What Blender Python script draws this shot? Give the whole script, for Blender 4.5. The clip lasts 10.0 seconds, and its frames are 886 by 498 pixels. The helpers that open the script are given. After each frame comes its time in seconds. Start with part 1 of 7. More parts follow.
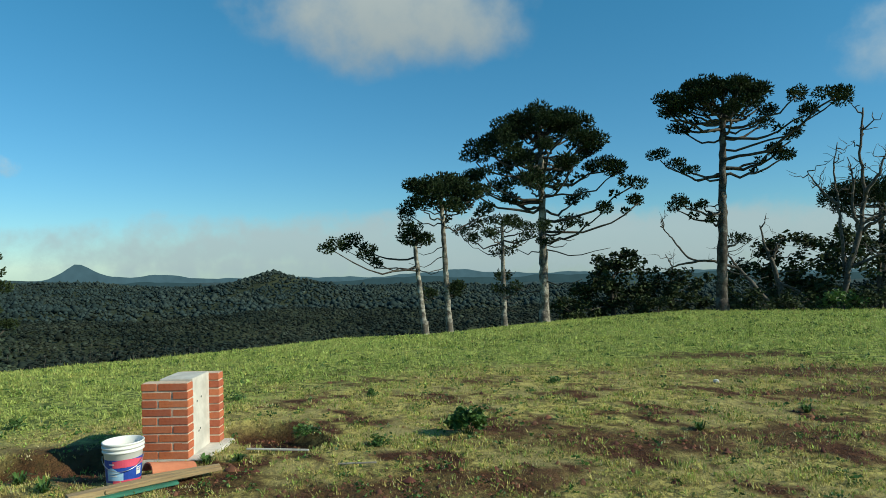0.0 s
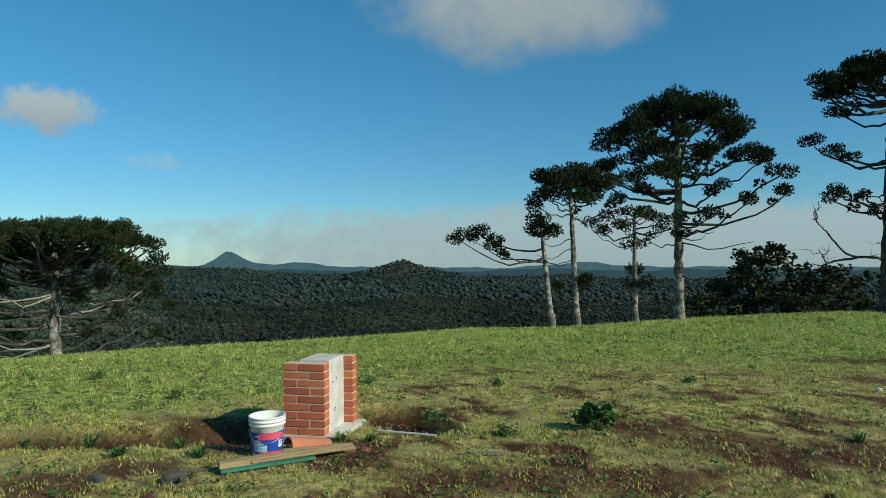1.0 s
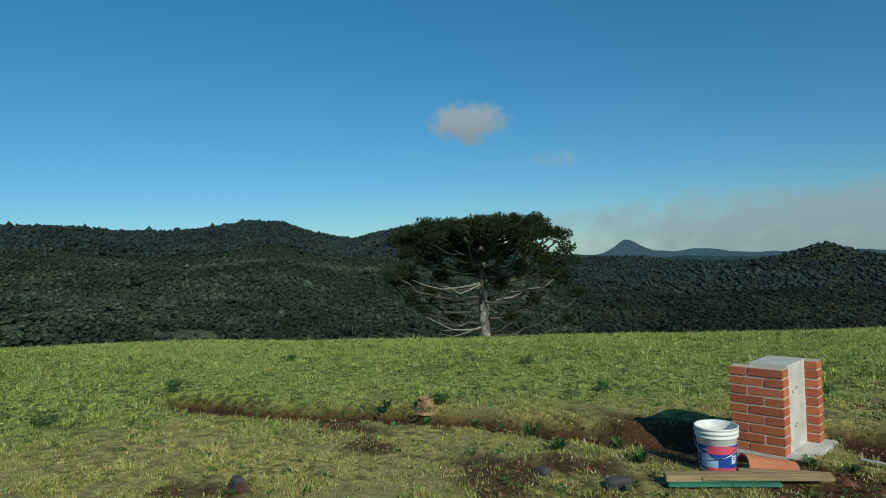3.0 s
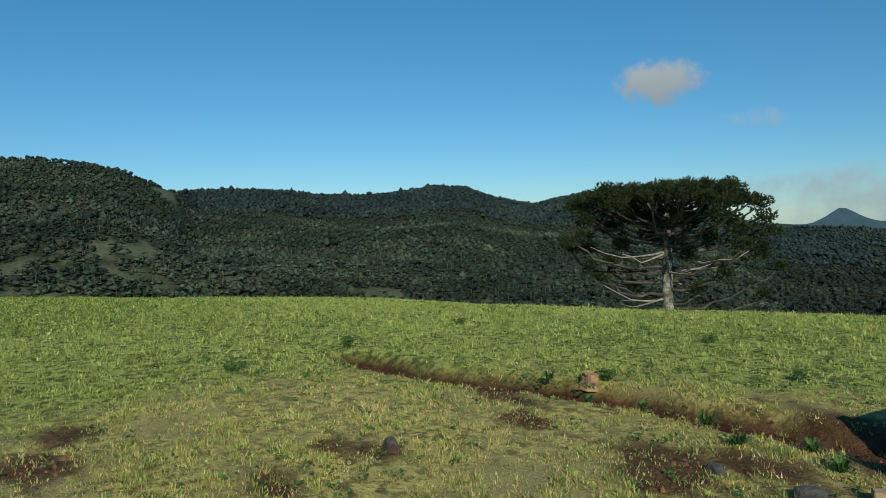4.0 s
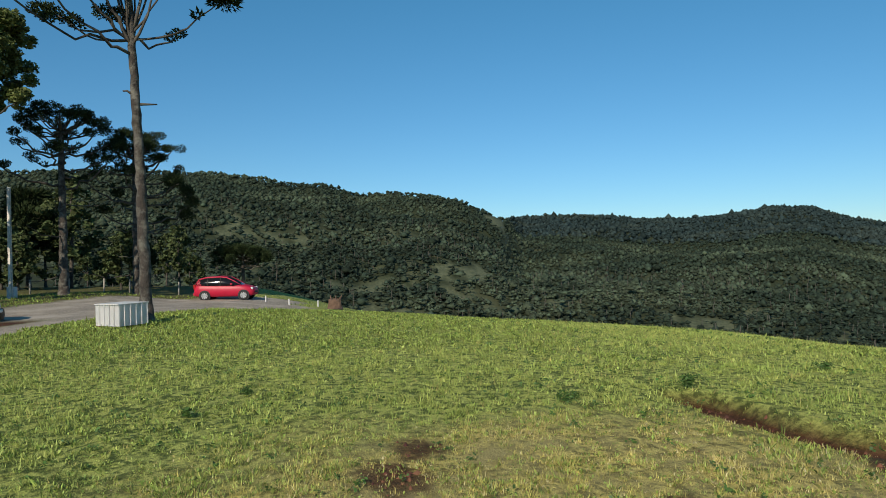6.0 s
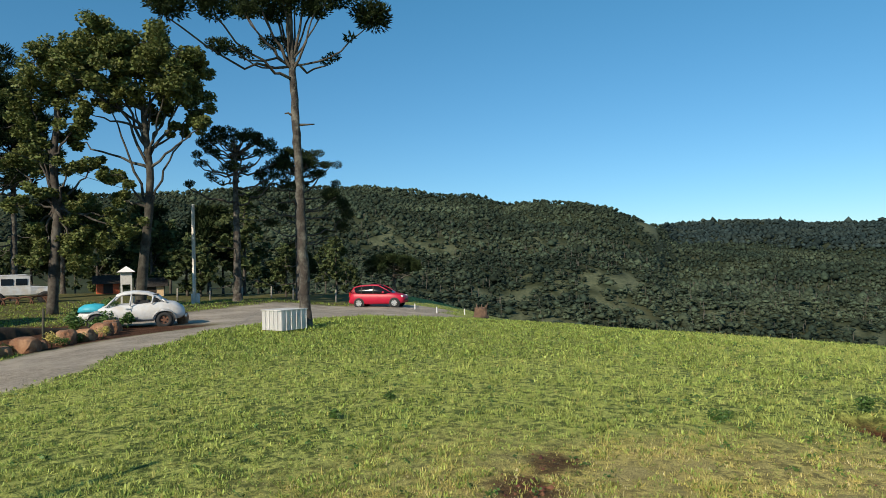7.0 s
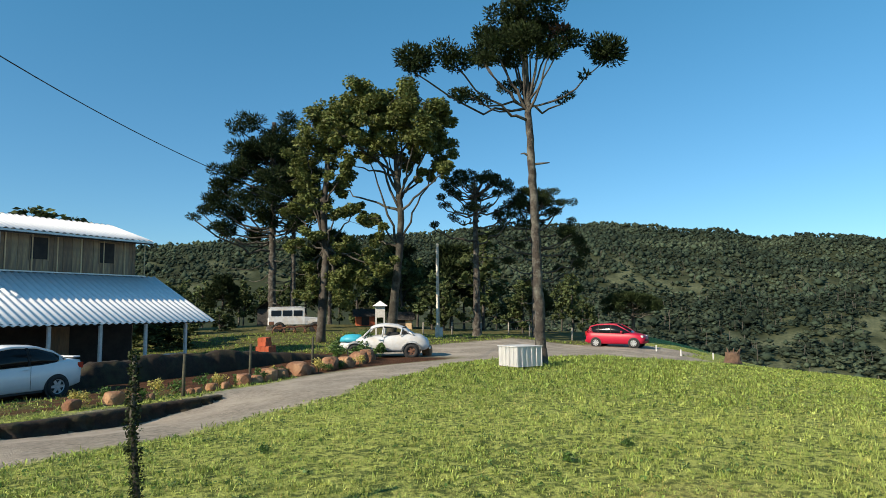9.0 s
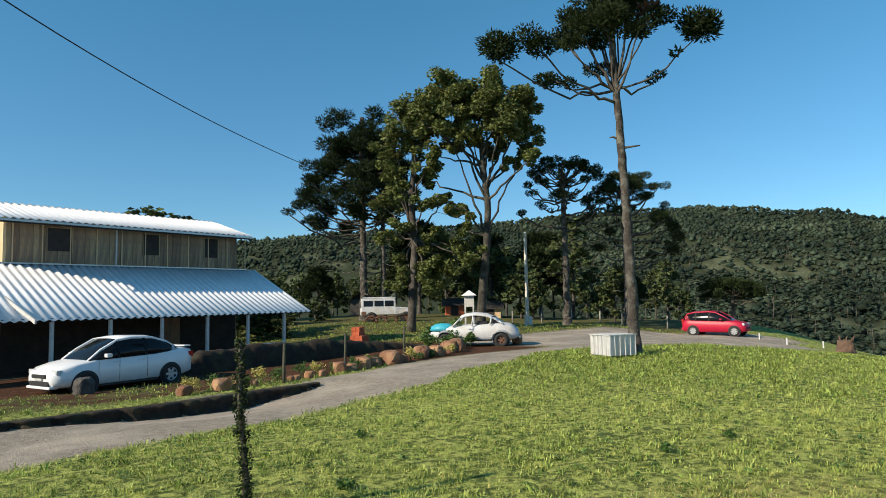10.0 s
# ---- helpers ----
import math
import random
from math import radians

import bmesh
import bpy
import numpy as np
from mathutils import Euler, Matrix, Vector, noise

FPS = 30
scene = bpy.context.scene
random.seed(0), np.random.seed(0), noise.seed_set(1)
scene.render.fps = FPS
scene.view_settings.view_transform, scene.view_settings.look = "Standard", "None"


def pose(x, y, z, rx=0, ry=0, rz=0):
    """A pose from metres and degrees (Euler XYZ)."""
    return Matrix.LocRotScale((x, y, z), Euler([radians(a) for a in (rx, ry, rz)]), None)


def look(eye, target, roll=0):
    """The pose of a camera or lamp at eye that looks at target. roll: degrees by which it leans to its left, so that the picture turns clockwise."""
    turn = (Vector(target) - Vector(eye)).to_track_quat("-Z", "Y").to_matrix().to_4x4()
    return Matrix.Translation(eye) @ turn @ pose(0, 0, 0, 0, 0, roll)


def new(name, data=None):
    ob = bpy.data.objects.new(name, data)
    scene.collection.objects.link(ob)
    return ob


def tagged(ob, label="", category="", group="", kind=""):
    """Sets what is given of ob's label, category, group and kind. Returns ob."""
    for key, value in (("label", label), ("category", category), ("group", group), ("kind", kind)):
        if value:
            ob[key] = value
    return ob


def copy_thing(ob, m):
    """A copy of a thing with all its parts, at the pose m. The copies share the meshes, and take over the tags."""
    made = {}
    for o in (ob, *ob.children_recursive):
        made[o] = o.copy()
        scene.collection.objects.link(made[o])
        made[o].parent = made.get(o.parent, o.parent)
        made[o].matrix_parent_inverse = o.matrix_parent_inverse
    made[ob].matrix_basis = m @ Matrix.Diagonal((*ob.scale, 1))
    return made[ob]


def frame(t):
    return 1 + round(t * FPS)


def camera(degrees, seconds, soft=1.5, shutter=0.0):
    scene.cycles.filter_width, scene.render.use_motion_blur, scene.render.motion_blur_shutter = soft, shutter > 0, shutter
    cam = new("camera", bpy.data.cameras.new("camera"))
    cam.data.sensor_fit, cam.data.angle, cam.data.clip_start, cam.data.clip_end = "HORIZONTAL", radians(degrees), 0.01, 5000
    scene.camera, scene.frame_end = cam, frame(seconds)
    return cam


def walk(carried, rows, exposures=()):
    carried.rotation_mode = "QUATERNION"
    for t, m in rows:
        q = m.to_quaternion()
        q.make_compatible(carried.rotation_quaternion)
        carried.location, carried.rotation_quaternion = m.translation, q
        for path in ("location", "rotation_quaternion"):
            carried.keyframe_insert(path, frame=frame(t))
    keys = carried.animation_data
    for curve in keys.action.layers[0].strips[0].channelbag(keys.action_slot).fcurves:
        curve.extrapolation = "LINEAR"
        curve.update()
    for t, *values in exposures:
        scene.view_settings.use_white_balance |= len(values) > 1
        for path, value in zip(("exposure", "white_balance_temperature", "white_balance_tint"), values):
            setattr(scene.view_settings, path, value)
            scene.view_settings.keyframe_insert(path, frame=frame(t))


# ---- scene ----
cam = camera(67.89, 10.0, soft=0.6)
walk(cam, [
    (0.0, pose(0.000, -0.000, 1.598, 90.88, 1.30, 0.00)),
    (0.5, pose(-0.013, 0.020, 1.595, 90.77, 0.68, 6.01)),
    (1.0, pose(-0.017, 0.020, 1.589, 90.30, 0.47, 10.99)),
    (1.5, pose(-0.060, 0.062, 1.589, 89.89, 0.94, 18.92)),
    (2.0, pose(-0.185, 0.151, 1.591, 90.54, 0.49, 23.50)),
    (2.5, pose(-0.421, 0.295, 1.603, 90.81, 1.35, 34.33)),
    (3.0, pose(-0.513, 0.382, 1.595, 90.08, 2.43, 44.63)),
    (3.2, pose(-0.513, 0.412, 1.601, 89.94, 2.82, 48.14)),
    (4.3, pose(-0.692, 0.735, 1.587, 87.81, 0.79, 63.76)),
    (4.5, pose(-0.713, 0.721, 1.594, 88.71, 0.51, 65.82)),
    (5.0, pose(-0.827, 0.637, 1.599, 89.59, 1.03, 72.25)),
    (5.5, pose(-0.946, 0.630, 1.602, 89.98, 2.17, 79.81)),
    (6.0, pose(-1.037, 0.629, 1.609, 90.46, 1.40, 87.59)),
    (6.2, pose(-1.056, 0.647, 1.617, 90.05, 0.83, 90.30)),
    (7.3, pose(-1.085, 0.755, 1.603, 93.22, 1.02, 103.64)),
    (7.5, pose(-1.086, 0.755, 1.603, 94.37, 0.05, 105.55)),
    (8.0, pose(-1.101, 0.758, 1.599, 96.15, 0.06, 110.00)),
    (8.5, pose(-1.172, 0.750, 1.609, 95.92, 0.21, 115.58)),
    (9.0, pose(-1.188, 0.744, 1.604, 95.20, 0.52, 120.70)),
    (9.5, pose(-1.193, 0.743, 1.597, 94.15, 0.82, 125.44)),
    (10.0, pose(-1.169, 0.741, 1.592, 94.39, 1.12, 128.38)),
], exposures=[(0.0, 0.02, 6400, -4), (0.5, -0.13, 6350, -4), (1.0, -0.17, 6250, -4), (1.5, -0.20, 6200, -4), (2.5, -0.47, 5950, -4), (3.2, -0.54, 5950, -4), (4.5, -0.24, 6500, 6),
                (5.5, -0.20, 6600, 8), (7.5, 0.18, 7000, 9), (8.5, 0.28, 7050, 9), (9.0, 0.38, 7050, 9), (9.5, 0.40, 7050, 9), (10.0, 0.30, 7000, 9)])

# ---- light ----
SUN_AZ, SUN_EL = 111.0, 30.0  # compass bearing from +y towards +x, and height, in degrees
world = bpy.data.worlds.new("world")
scene.world = world
world.use_nodes = True
wn = world.node_tree.nodes
sky = wn.new("ShaderNodeTexSky")
sky.sky_type = "NISHITA"
sky.sun_disc = False
sky.sun_elevation = radians(SUN_EL)
sky.sun_rotation = radians(SUN_AZ)
sky.altitude = 900
sky.air_density = 1.0
sky.dust_density = 0.05
sky.ozone_density = 6.0
wn["Background"].inputs["Strength"].default_value = 0.117
tint = wn.new("ShaderNodeMix")
tint.data_type, tint.blend_type = "RGBA", "MULTIPLY"
tint.inputs[0].default_value = 1.0
grade = wn.new("ShaderNodeMix")
grade.data_type = "RGBA"
grade.inputs[6].default_value, grade.inputs[7].default_value = (0.72, 0.84, 0.88, 1), (0.57, 1.20, 1.14, 1)
up = wn.new("ShaderNodeSeparateXYZ")
rise = wn.new("ShaderNodeMapRange")
rise.inputs[1].default_value, rise.inputs[2].default_value = 0.0, 0.45
world.node_tree.links.new(wn.new("ShaderNodeTexCoord").outputs["Generated"], up.inputs[0])
world.node_tree.links.new(up.outputs[2], rise.inputs[0])
world.node_tree.links.new(rise.outputs[0], grade.inputs[0])
world.node_tree.links.new(grade.outputs[2], tint.inputs[7])
world.node_tree.links.new(sky.outputs["Color"], tint.inputs[6])
world.node_tree.links.new(tint.outputs[2], wn["Background"].inputs["Color"])
sun_data = bpy.data.lights.new("sun", "SUN")
sun_data.energy = 5.0
sun_data.angle = radians(0.5)
sun_data.color = (1.0, 0.90, 0.75)
sun = new("sun", sun_data)
_sv = Vector((math.sin(radians(SUN_AZ)) * math.cos(radians(SUN_EL)), math.cos(radians(SUN_AZ)) * math.cos(radians(SUN_EL)), math.sin(radians(SUN_EL))))
sun.matrix_world = look(_sv * 100, (0, 0, 0))

# ---- materials ----
def mat(name, base, rough=0.8, metal=0.0, alt=None, scale=6.0, detail=6.0, bump=0.2, bump_scale=None, island=0.0,
        third=None, third_scale=0.8, spec=0.5, sub=0.0, coords="Object", rnd=0.0, stretch=None, bdist=0.01):
    """A surface with two scales of mottling, fine relief and, where wanted, a tone of its own for each piece."""
    m = bpy.data.materials.new(name)
    m.use_nodes = True
    nt = m.node_tree
    n, l = nt.nodes, nt.links
    b = n["Principled BSDF"]
    b.inputs["Roughness"].default_value = rough
    b.inputs["Metallic"].default_value = metal
    b.inputs["Specular IOR Level"].default_value = spec
    tc = n.new("ShaderNodeTexCoord")
    vec = tc.outputs[coords]
    if stretch:
        mp = n.new("ShaderNodeMapping")
        mp.inputs["Scale"].default_value = stretch
        l.new(vec, mp.inputs["Vector"])
        vec = mp.outputs["Vector"]
    alt = alt or tuple(c * 0.7 for c in base)

    def noise_at(s, d=detail):
        t = n.new("ShaderNodeTexNoise")
        t.inputs["Scale"].default_value = s
        t.inputs["Detail"].default_value = d
        t.inputs["Roughness"].default_value = 0.62
        l.new(vec, t.inputs["Vector"])
        return t

    def mix(fac, a, c):
        x = n.new("ShaderNodeMix")
        x.data_type = "RGBA"
        for sock, v in ((x.inputs[0], fac), (x.inputs[6], a), (x.inputs[7], c)):
            if isinstance(v, (tuple, float, int)):
                sock.default_value = (*v, 1) if isinstance(v, tuple) else v
            else:
                l.new(v, sock)
        return x.outputs[2]

    def ramp(src, lo, hi):
        r = n.new("ShaderNodeMapRange")
        r.inputs[1].default_value, r.inputs[2].default_value = lo, hi
        l.new(src, r.inputs[0])
        return r.outputs[0]

    n1 = noise_at(scale)
    col = mix(ramp(n1.outputs["Fac"], 0.35, 0.65), base, alt)
    if third:
        n2 = noise_at(third_scale, 3.0)
        col = mix(ramp(n2.outputs["Fac"], 0.45, 0.68), col, third)
    if island or rnd:
        hsv = n.new("ShaderNodeHueSaturation")
        if island:
            g = n.new("ShaderNodeNewGeometry").outputs["Random Per Island"]
            amount = island
        else:
            g = n.new("ShaderNodeObjectInfo").outputs["Random"]
            amount = rnd
        rr = n.new("ShaderNodeMapRange")
        rr.inputs[3].default_value, rr.inputs[4].default_value = 1 - amount, 1 + amount
        l.new(g, rr.inputs[0])
        l.new(rr.outputs[0], hsv.inputs["Value"])
        r2 = n.new("ShaderNodeMath")
        r2.operation = "MULTIPLY_ADD"
        r2.inputs[1].default_value, r2.inputs[2].default_value = 0.06 * amount, 0.5 - 0.03 * amount
        l.new(g, r2.inputs[0])
        l.new(r2.outputs[0], hsv.inputs["Hue"])
        l.new(col, hsv.inputs["Color"])
        col = hsv.outputs["Color"]
    l.new(col, b.inputs["Base Color"])
    if bump:
        nb = noise_at(bump_scale or scale * 4)
        bp = n.new("ShaderNodeBump")
        bp.inputs["Strength"].default_value = bump
        bp.inputs["Distance"].default_value = bdist
        l.new(nb.outputs["Fac"], bp.inputs["Height"])
        l.new(bp.outputs["Normal"], b.inputs["Normal"])
    if sub:
        tr = n.new("ShaderNodeBsdfTranslucent")
        l.new(col, tr.inputs["Color"])
        ms = n.new("ShaderNodeMixShader")
        ms.inputs[0].default_value = sub
        l.new(b.outputs[0], ms.inputs[1])
        l.new(tr.outputs[0], ms.inputs[2])
        l.new(ms.outputs[0], n["Material Output"].inputs["Surface"])
    return m


M_NEEDLE = mat("araucaria_needles", (0.046, 0.066, 0.024), 0.75, alt=(0.019, 0.030, 0.012), scale=2.2, bump=0, island=0.4, sub=0.06, spec=0.15)
M_BARK = mat("araucaria_bark", (0.066, 0.053, 0.043), 0.95, alt=(0.032, 0.026, 0.022), scale=5, bump=1.0, bump_scale=16, bdist=0.05, third=(0.16, 0.15, 0.125), third_scale=3.5)
M_LIMB = mat("grey_limb_bark", (0.07, 0.057, 0.045), 0.95, alt=(0.03, 0.025, 0.021), scale=9, bump=0.8, third=(0.12, 0.11, 0.092), third_scale=2.0)
M_BARK_PALE = mat("lichened_bark", (0.15, 0.13, 0.105), 0.95, alt=(0.06, 0.05, 0.04), scale=6, bump=1.0, bump_scale=14, bdist=0.05, third=(0.46, 0.44, 0.38), third_scale=3.4)
M_DEADTREE = mat("grey_dead_bark", (0.13, 0.113, 0.094), 0.95, alt=(0.05, 0.043, 0.036), scale=8, bump=0.8)
M_SMALL_STUMP = mat("tan_stump", (0.42, 0.26, 0.12), 0.95, alt=(0.20, 0.12, 0.06), scale=14, bump=0.8)
M_DEADWOOD = mat("bleached_deadwood", (0.36, 0.33, 0.28), 0.95, alt=(0.17, 0.15, 0.125), scale=8, bump=0.8)
M_LEAF = mat("broad_leaves", (0.16, 0.175, 0.05), 0.6, alt=(0.075, 0.10, 0.028), scale=2, bump=0, island=0.4, sub=0.2, spec=0.25)
M_LEAF_DARK = mat("shrub_leaves", (0.045, 0.060, 0.023), 0.75, alt=(0.023, 0.033, 0.014), scale=2, bump=0, island=0.5, sub=0.1, spec=0.15)
M_WOODLEAF = mat("woodland_leaves", (0.095, 0.118, 0.046), 0.75, alt=(0.048, 0.066, 0.026), scale=2, bump=0, island=0.5, sub=0.15, spec=0.15)
M_FOREST = mat("forest_crowns", (0.035, 0.051, 0.034), 0.9, alt=(0.015, 0.025, 0.018), scale=0.35, detail=6, bump=0,
               island=0.5, third=(0.070, 0.090, 0.056), third_scale=0.014, spec=0.1)
# Darker crowns: a cloud shadow over the left valley is put into the colour.
M_FOREST_SHADED = mat("cloud_shadowed_crowns", (0.018, 0.027, 0.021), 0.9, alt=(0.010, 0.016, 0.014), scale=0.3, detail=6, bump=0,
                 island=0.6, third=(0.040, 0.048, 0.034), third_scale=0.011, spec=0.1)
# Bluish: the haze over the far forest is put into its colour.
M_FOREST_FAR = mat("hazed_forest", (0.031, 0.048, 0.047), 0.95, alt=(0.019, 0.032, 0.032), scale=0.1, detail=6, bump=0, island=0.4, third=(0.042, 0.056, 0.047), third_scale=0.01, spec=0.05)
M_GRASS = mat("grass_blades", (0.70, 0.60, 0.185), 0.6, alt=(0.24, 0.22, 0.065), scale=6.0, detail=2.5, bump=0, island=0.28, sub=0.3, third=(0.58, 0.47, 0.19), third_scale=0.5, spec=0.3)
M_LUSH = mat("lush_grass_blades", (0.55, 0.59, 0.165), 0.6, alt=(0.16, 0.22, 0.05), scale=5.0, detail=2.5, bump=0, island=0.28, sub=0.3, third=(0.35, 0.43, 0.105), third_scale=0.8, spec=0.3)
M_CLOVER = mat("deep_green_grass", (0.33, 0.39, 0.085), 0.55, alt=(0.15, 0.205, 0.045), scale=5.0, bump=0, island=0.6, sub=0.25, spec=0.3)
M_STRAW = mat("dry_straw", (0.66, 0.58, 0.34), 0.7, alt=(0.50, 0.42, 0.22), scale=6, bump=0, island=0.35, sub=0.2, spec=0.2)
M_WEED = mat("weed_leaves", (0.085, 0.16, 0.03), 0.6, alt=(0.045, 0.095, 0.018), scale=1.5, bump=0, island=0.35, sub=0.2)
M_CLOD = mat("red_earth_crumbs", (0.20, 0.07, 0.04), 0.95, alt=(0.08, 0.032, 0.02), scale=3, bump=0, island=0.5)
M_BRICK = mat("orange_brick", (0.52, 0.145, 0.058), 0.85, alt=(0.38, 0.09, 0.036), scale=22, bump=0.5, bump_scale=120, rnd=0.16, third=(0.48, 0.15, 0.075), third_scale=9, bdist=0.004)
M_MORTAR = mat("mortar", (0.70, 0.53, 0.39), 0.95, alt=(0.56, 0.41, 0.30), scale=25, bump=0.6)
M_CONCRETE = mat("pale_concrete", (0.66, 0.62, 0.55), 0.9, alt=(0.55, 0.51, 0.45), scale=10, bump=0.3, third=(0.42, 0.39, 0.34), third_scale=3)
M_WHITE_PLASTIC = mat("white_plastic", (0.80, 0.79, 0.75), 0.4, alt=(0.72, 0.70, 0.65), scale=8, bump=0.05)
M_LABEL_BLUE = mat("blue_label", (0.03, 0.09, 0.42), 0.45, alt=(0.02, 0.06, 0.33), scale=9, bump=0)
M_LABEL_PINK = mat("pink_label", (0.72, 0.10, 0.16), 0.45, alt=(0.6, 0.07, 0.13), scale=9, bump=0)
M_LABEL_PALE = mat("pale_blue_label", (0.42, 0.62, 0.80), 0.45, alt=(0.3, 0.5, 0.72), scale=20, bump=0)
M_STEEL = mat("galvanised_steel", (0.55, 0.56, 0.57), 0.35, metal=0.9, alt=(0.42, 0.43, 0.44), scale=12, bump=0.05)
M_PLANK = mat("weathered_board", (0.42, 0.30, 0.15), 0.85, alt=(0.28, 0.19, 0.10), scale=5, bump=0.4, stretch=(1, 12, 12))
M_GREENBOARD = mat("green_painted_board", (0.05, 0.22, 0.14), 0.7, alt=(0.04, 0.15, 0.10), scale=7, bump=0.3)
M_CLAYTILE = mat("clay_tile", (0.55, 0.20, 0.10), 0.85, alt=(0.42, 0.14, 0.07), scale=9, bump=0.3)
M_ROCK = mat("rust_coloured_rock", (0.31, 0.145, 0.07), 0.95, alt=(0.12, 0.065, 0.045), scale=4, bump=0.9, third=(0.46, 0.27, 0.15), third_scale=2.2, bdist=0.04, rnd=0.2)
M_GREYROCK = mat("grey_rock", (0.10, 0.09, 0.08), 0.95, alt=(0.045, 0.042, 0.04), scale=6, bump=0.9, bdist=0.03)
M_ZINC = mat("white_zinc_sheet", (0.88, 0.87, 0.86), 0.4, metal=0.0, alt=(0.80, 0.79, 0.79), scale=2.5, bump=0.05, spec=0.6)
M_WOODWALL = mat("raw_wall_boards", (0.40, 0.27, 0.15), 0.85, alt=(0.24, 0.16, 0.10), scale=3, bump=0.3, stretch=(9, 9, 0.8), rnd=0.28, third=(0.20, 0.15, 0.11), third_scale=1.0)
M_WOODLIGHT = mat("pale_and_sunlit_boards", (0.66, 0.48, 0.29), 0.8, alt=(0.55, 0.38, 0.22), scale=3, bump=0.2, stretch=(9, 9, 0.8), rnd=0.12)
# Near black: the shade under the porch roof is put into this colour.
M_DARKWALL = mat("shade_dark_boards", (0.045, 0.035, 0.029), 0.9, alt=(0.025, 0.020, 0.017), scale=3, bump=0.3)
M_WHITEPOST = mat("whitewashed_post", (0.62, 0.61, 0.60), 0.8, alt=(0.50, 0.49, 0.47), scale=6, bump=0.2)
M_RUBBER = mat("tyre_rubber", (0.025, 0.025, 0.026), 0.85, alt=(0.018, 0.018, 0.018), scale=30, bump=0.3)
M_GLASS = mat("dark_car_glass", (0.010, 0.012, 0.014), 0.10, bump=0, spec=0.25)
M_BLACKTRIM = mat("black_trim", (0.02, 0.02, 0.021), 0.6, bump=0)
M_CHROME = mat("alloy_rim", (0.55, 0.56, 0.58), 0.3, metal=0.25, alt=(0.42, 0.43, 0.45), scale=12, bump=0)
M_REDLAMP = mat("red_lamp", (0.45, 0.02, 0.02), 0.15, bump=0)
M_CLEARLAMP = mat("clear_lamp", (0.62, 0.64, 0.66), 0.08, bump=0)
M_REDPAINT = mat("red_car_paint", (0.46, 0.014, 0.045), 0.42, alt=(0.42, 0.012, 0.04), scale=3, bump=0, spec=0.3)
M_WHITEPAINT = mat("white_car_paint", (0.78, 0.79, 0.80), 0.2, alt=(0.74, 0.75, 0.77), scale=3, bump=0, spec=0.6)
M_OLDWHITE = mat("faded_white_paint", (0.62, 0.63, 0.64), 0.5, alt=(0.52, 0.53, 0.55), scale=4, bump=0.05, third=(0.52, 0.48, 0.43), third_scale=1.6)
M_RUST = mat("rusty_metal", (0.20, 0.09, 0.05), 0.9, alt=(0.10, 0.05, 0.035), scale=9, bump=0.5)
M_TEAL = mat("turquoise_sheet", (0.04, 0.42, 0.55), 0.5, alt=(0.03, 0.33, 0.44), scale=5, bump=0.2)
M_ORANGE = mat("red_clay_block", (0.58, 0.14, 0.06), 0.9, alt=(0.42, 0.09, 0.04), scale=6, bump=0.5)
M_CABLE = mat("black_cable", (0.02, 0.02, 0.02), 0.7, bump=0)
M_STUMP = mat("cut_stump", (0.15, 0.09, 0.06), 0.95, alt=(0.10, 0.06, 0.04), scale=6, bump=0.8, bdist=0.03)


# ---- mesh helpers ----
def mesh_ob(name, verts, faces, material, parent=None, label="", smooth=False):
    """One mesh object out of arrays of points and faces (equal-sized faces as an array, or lists)."""
    me = bpy.data.meshes.new(name)
    if isinstance(faces, np.ndarray):
        k = faces.shape[1]
        me.vertices.add(len(verts))
        me.vertices.foreach_set("co", np.asarray(verts, dtype=np.float32).ravel())
        me.loops.add(faces.size)
        me.loops.foreach_set("vertex_index", faces.astype(np.int32).ravel())
        me.polygons.add(len(faces))
        me.polygons.foreach_set("loop_start", np.arange(0, faces.size, k, dtype=np.int32))
        me.polygons.foreach_set("loop_total", np.full(len(faces), k, dtype=np.int32))
        me.update(calc_edges=True)
    else:
        me.from_pydata([tuple(v) for v in verts], [], [tuple(f) for f in faces])
        me.update()
    if smooth:
        me.polygons.foreach_set("use_smooth", np.ones(len(me.polygons), dtype=bool))
    me.materials.append(material)
    ob = new(name, me)
    if parent:
        ob.parent = parent
    if label:
        tagged(ob, label)
    return ob


def part(name, bm, material, parent, label="", smooth=False):
    me = bpy.data.meshes.new(name)
    bm.normal_update()
    bm.to_mesh(me)
    bm.free()
    if smooth:
        me.polygons.foreach_set("use_smooth", np.ones(len(me.polygons), dtype=bool))
    me.materials.append(material)
    ob = new(name, me)
    if parent:
        ob.parent = parent
    if label:
        tagged(ob, label)
    return ob


def thing(name, m, label, category, group="", kind=""):
    ob = new(name)
    ob.empty_display_size = 0.2
    ob.matrix_world = m
    return tagged(ob, label, category, group, kind)


def box(bm, x0, x1, y0, y1, z0, z1, bevel=0.0):
    r = bmesh.ops.create_cube(bm, size=1.0)
    vs = r["verts"]
    for v in vs:
        v.co = ((x0 + x1) / 2 + v.co.x * (x1 - x0), (y0 + y1) / 2 + v.co.y * (y1 - y0), (z0 + z1) / 2 + v.co.z * (z1 - z0))
    if bevel:
        es = list({e for v in vs for e in v.link_edges})
        bmesh.ops.bevel(bm, geom=es, offset=bevel, segments=2, affect="EDGES", clamp_overlap=True)
    return bm


def boxp(name, dims, material, parent, label="", bevel=0.0, m=None):
    bm = bmesh.new()
    box(bm, *dims, bevel)
    if m:
        bm.transform(m)
    return part(name, bm, material, parent, label)


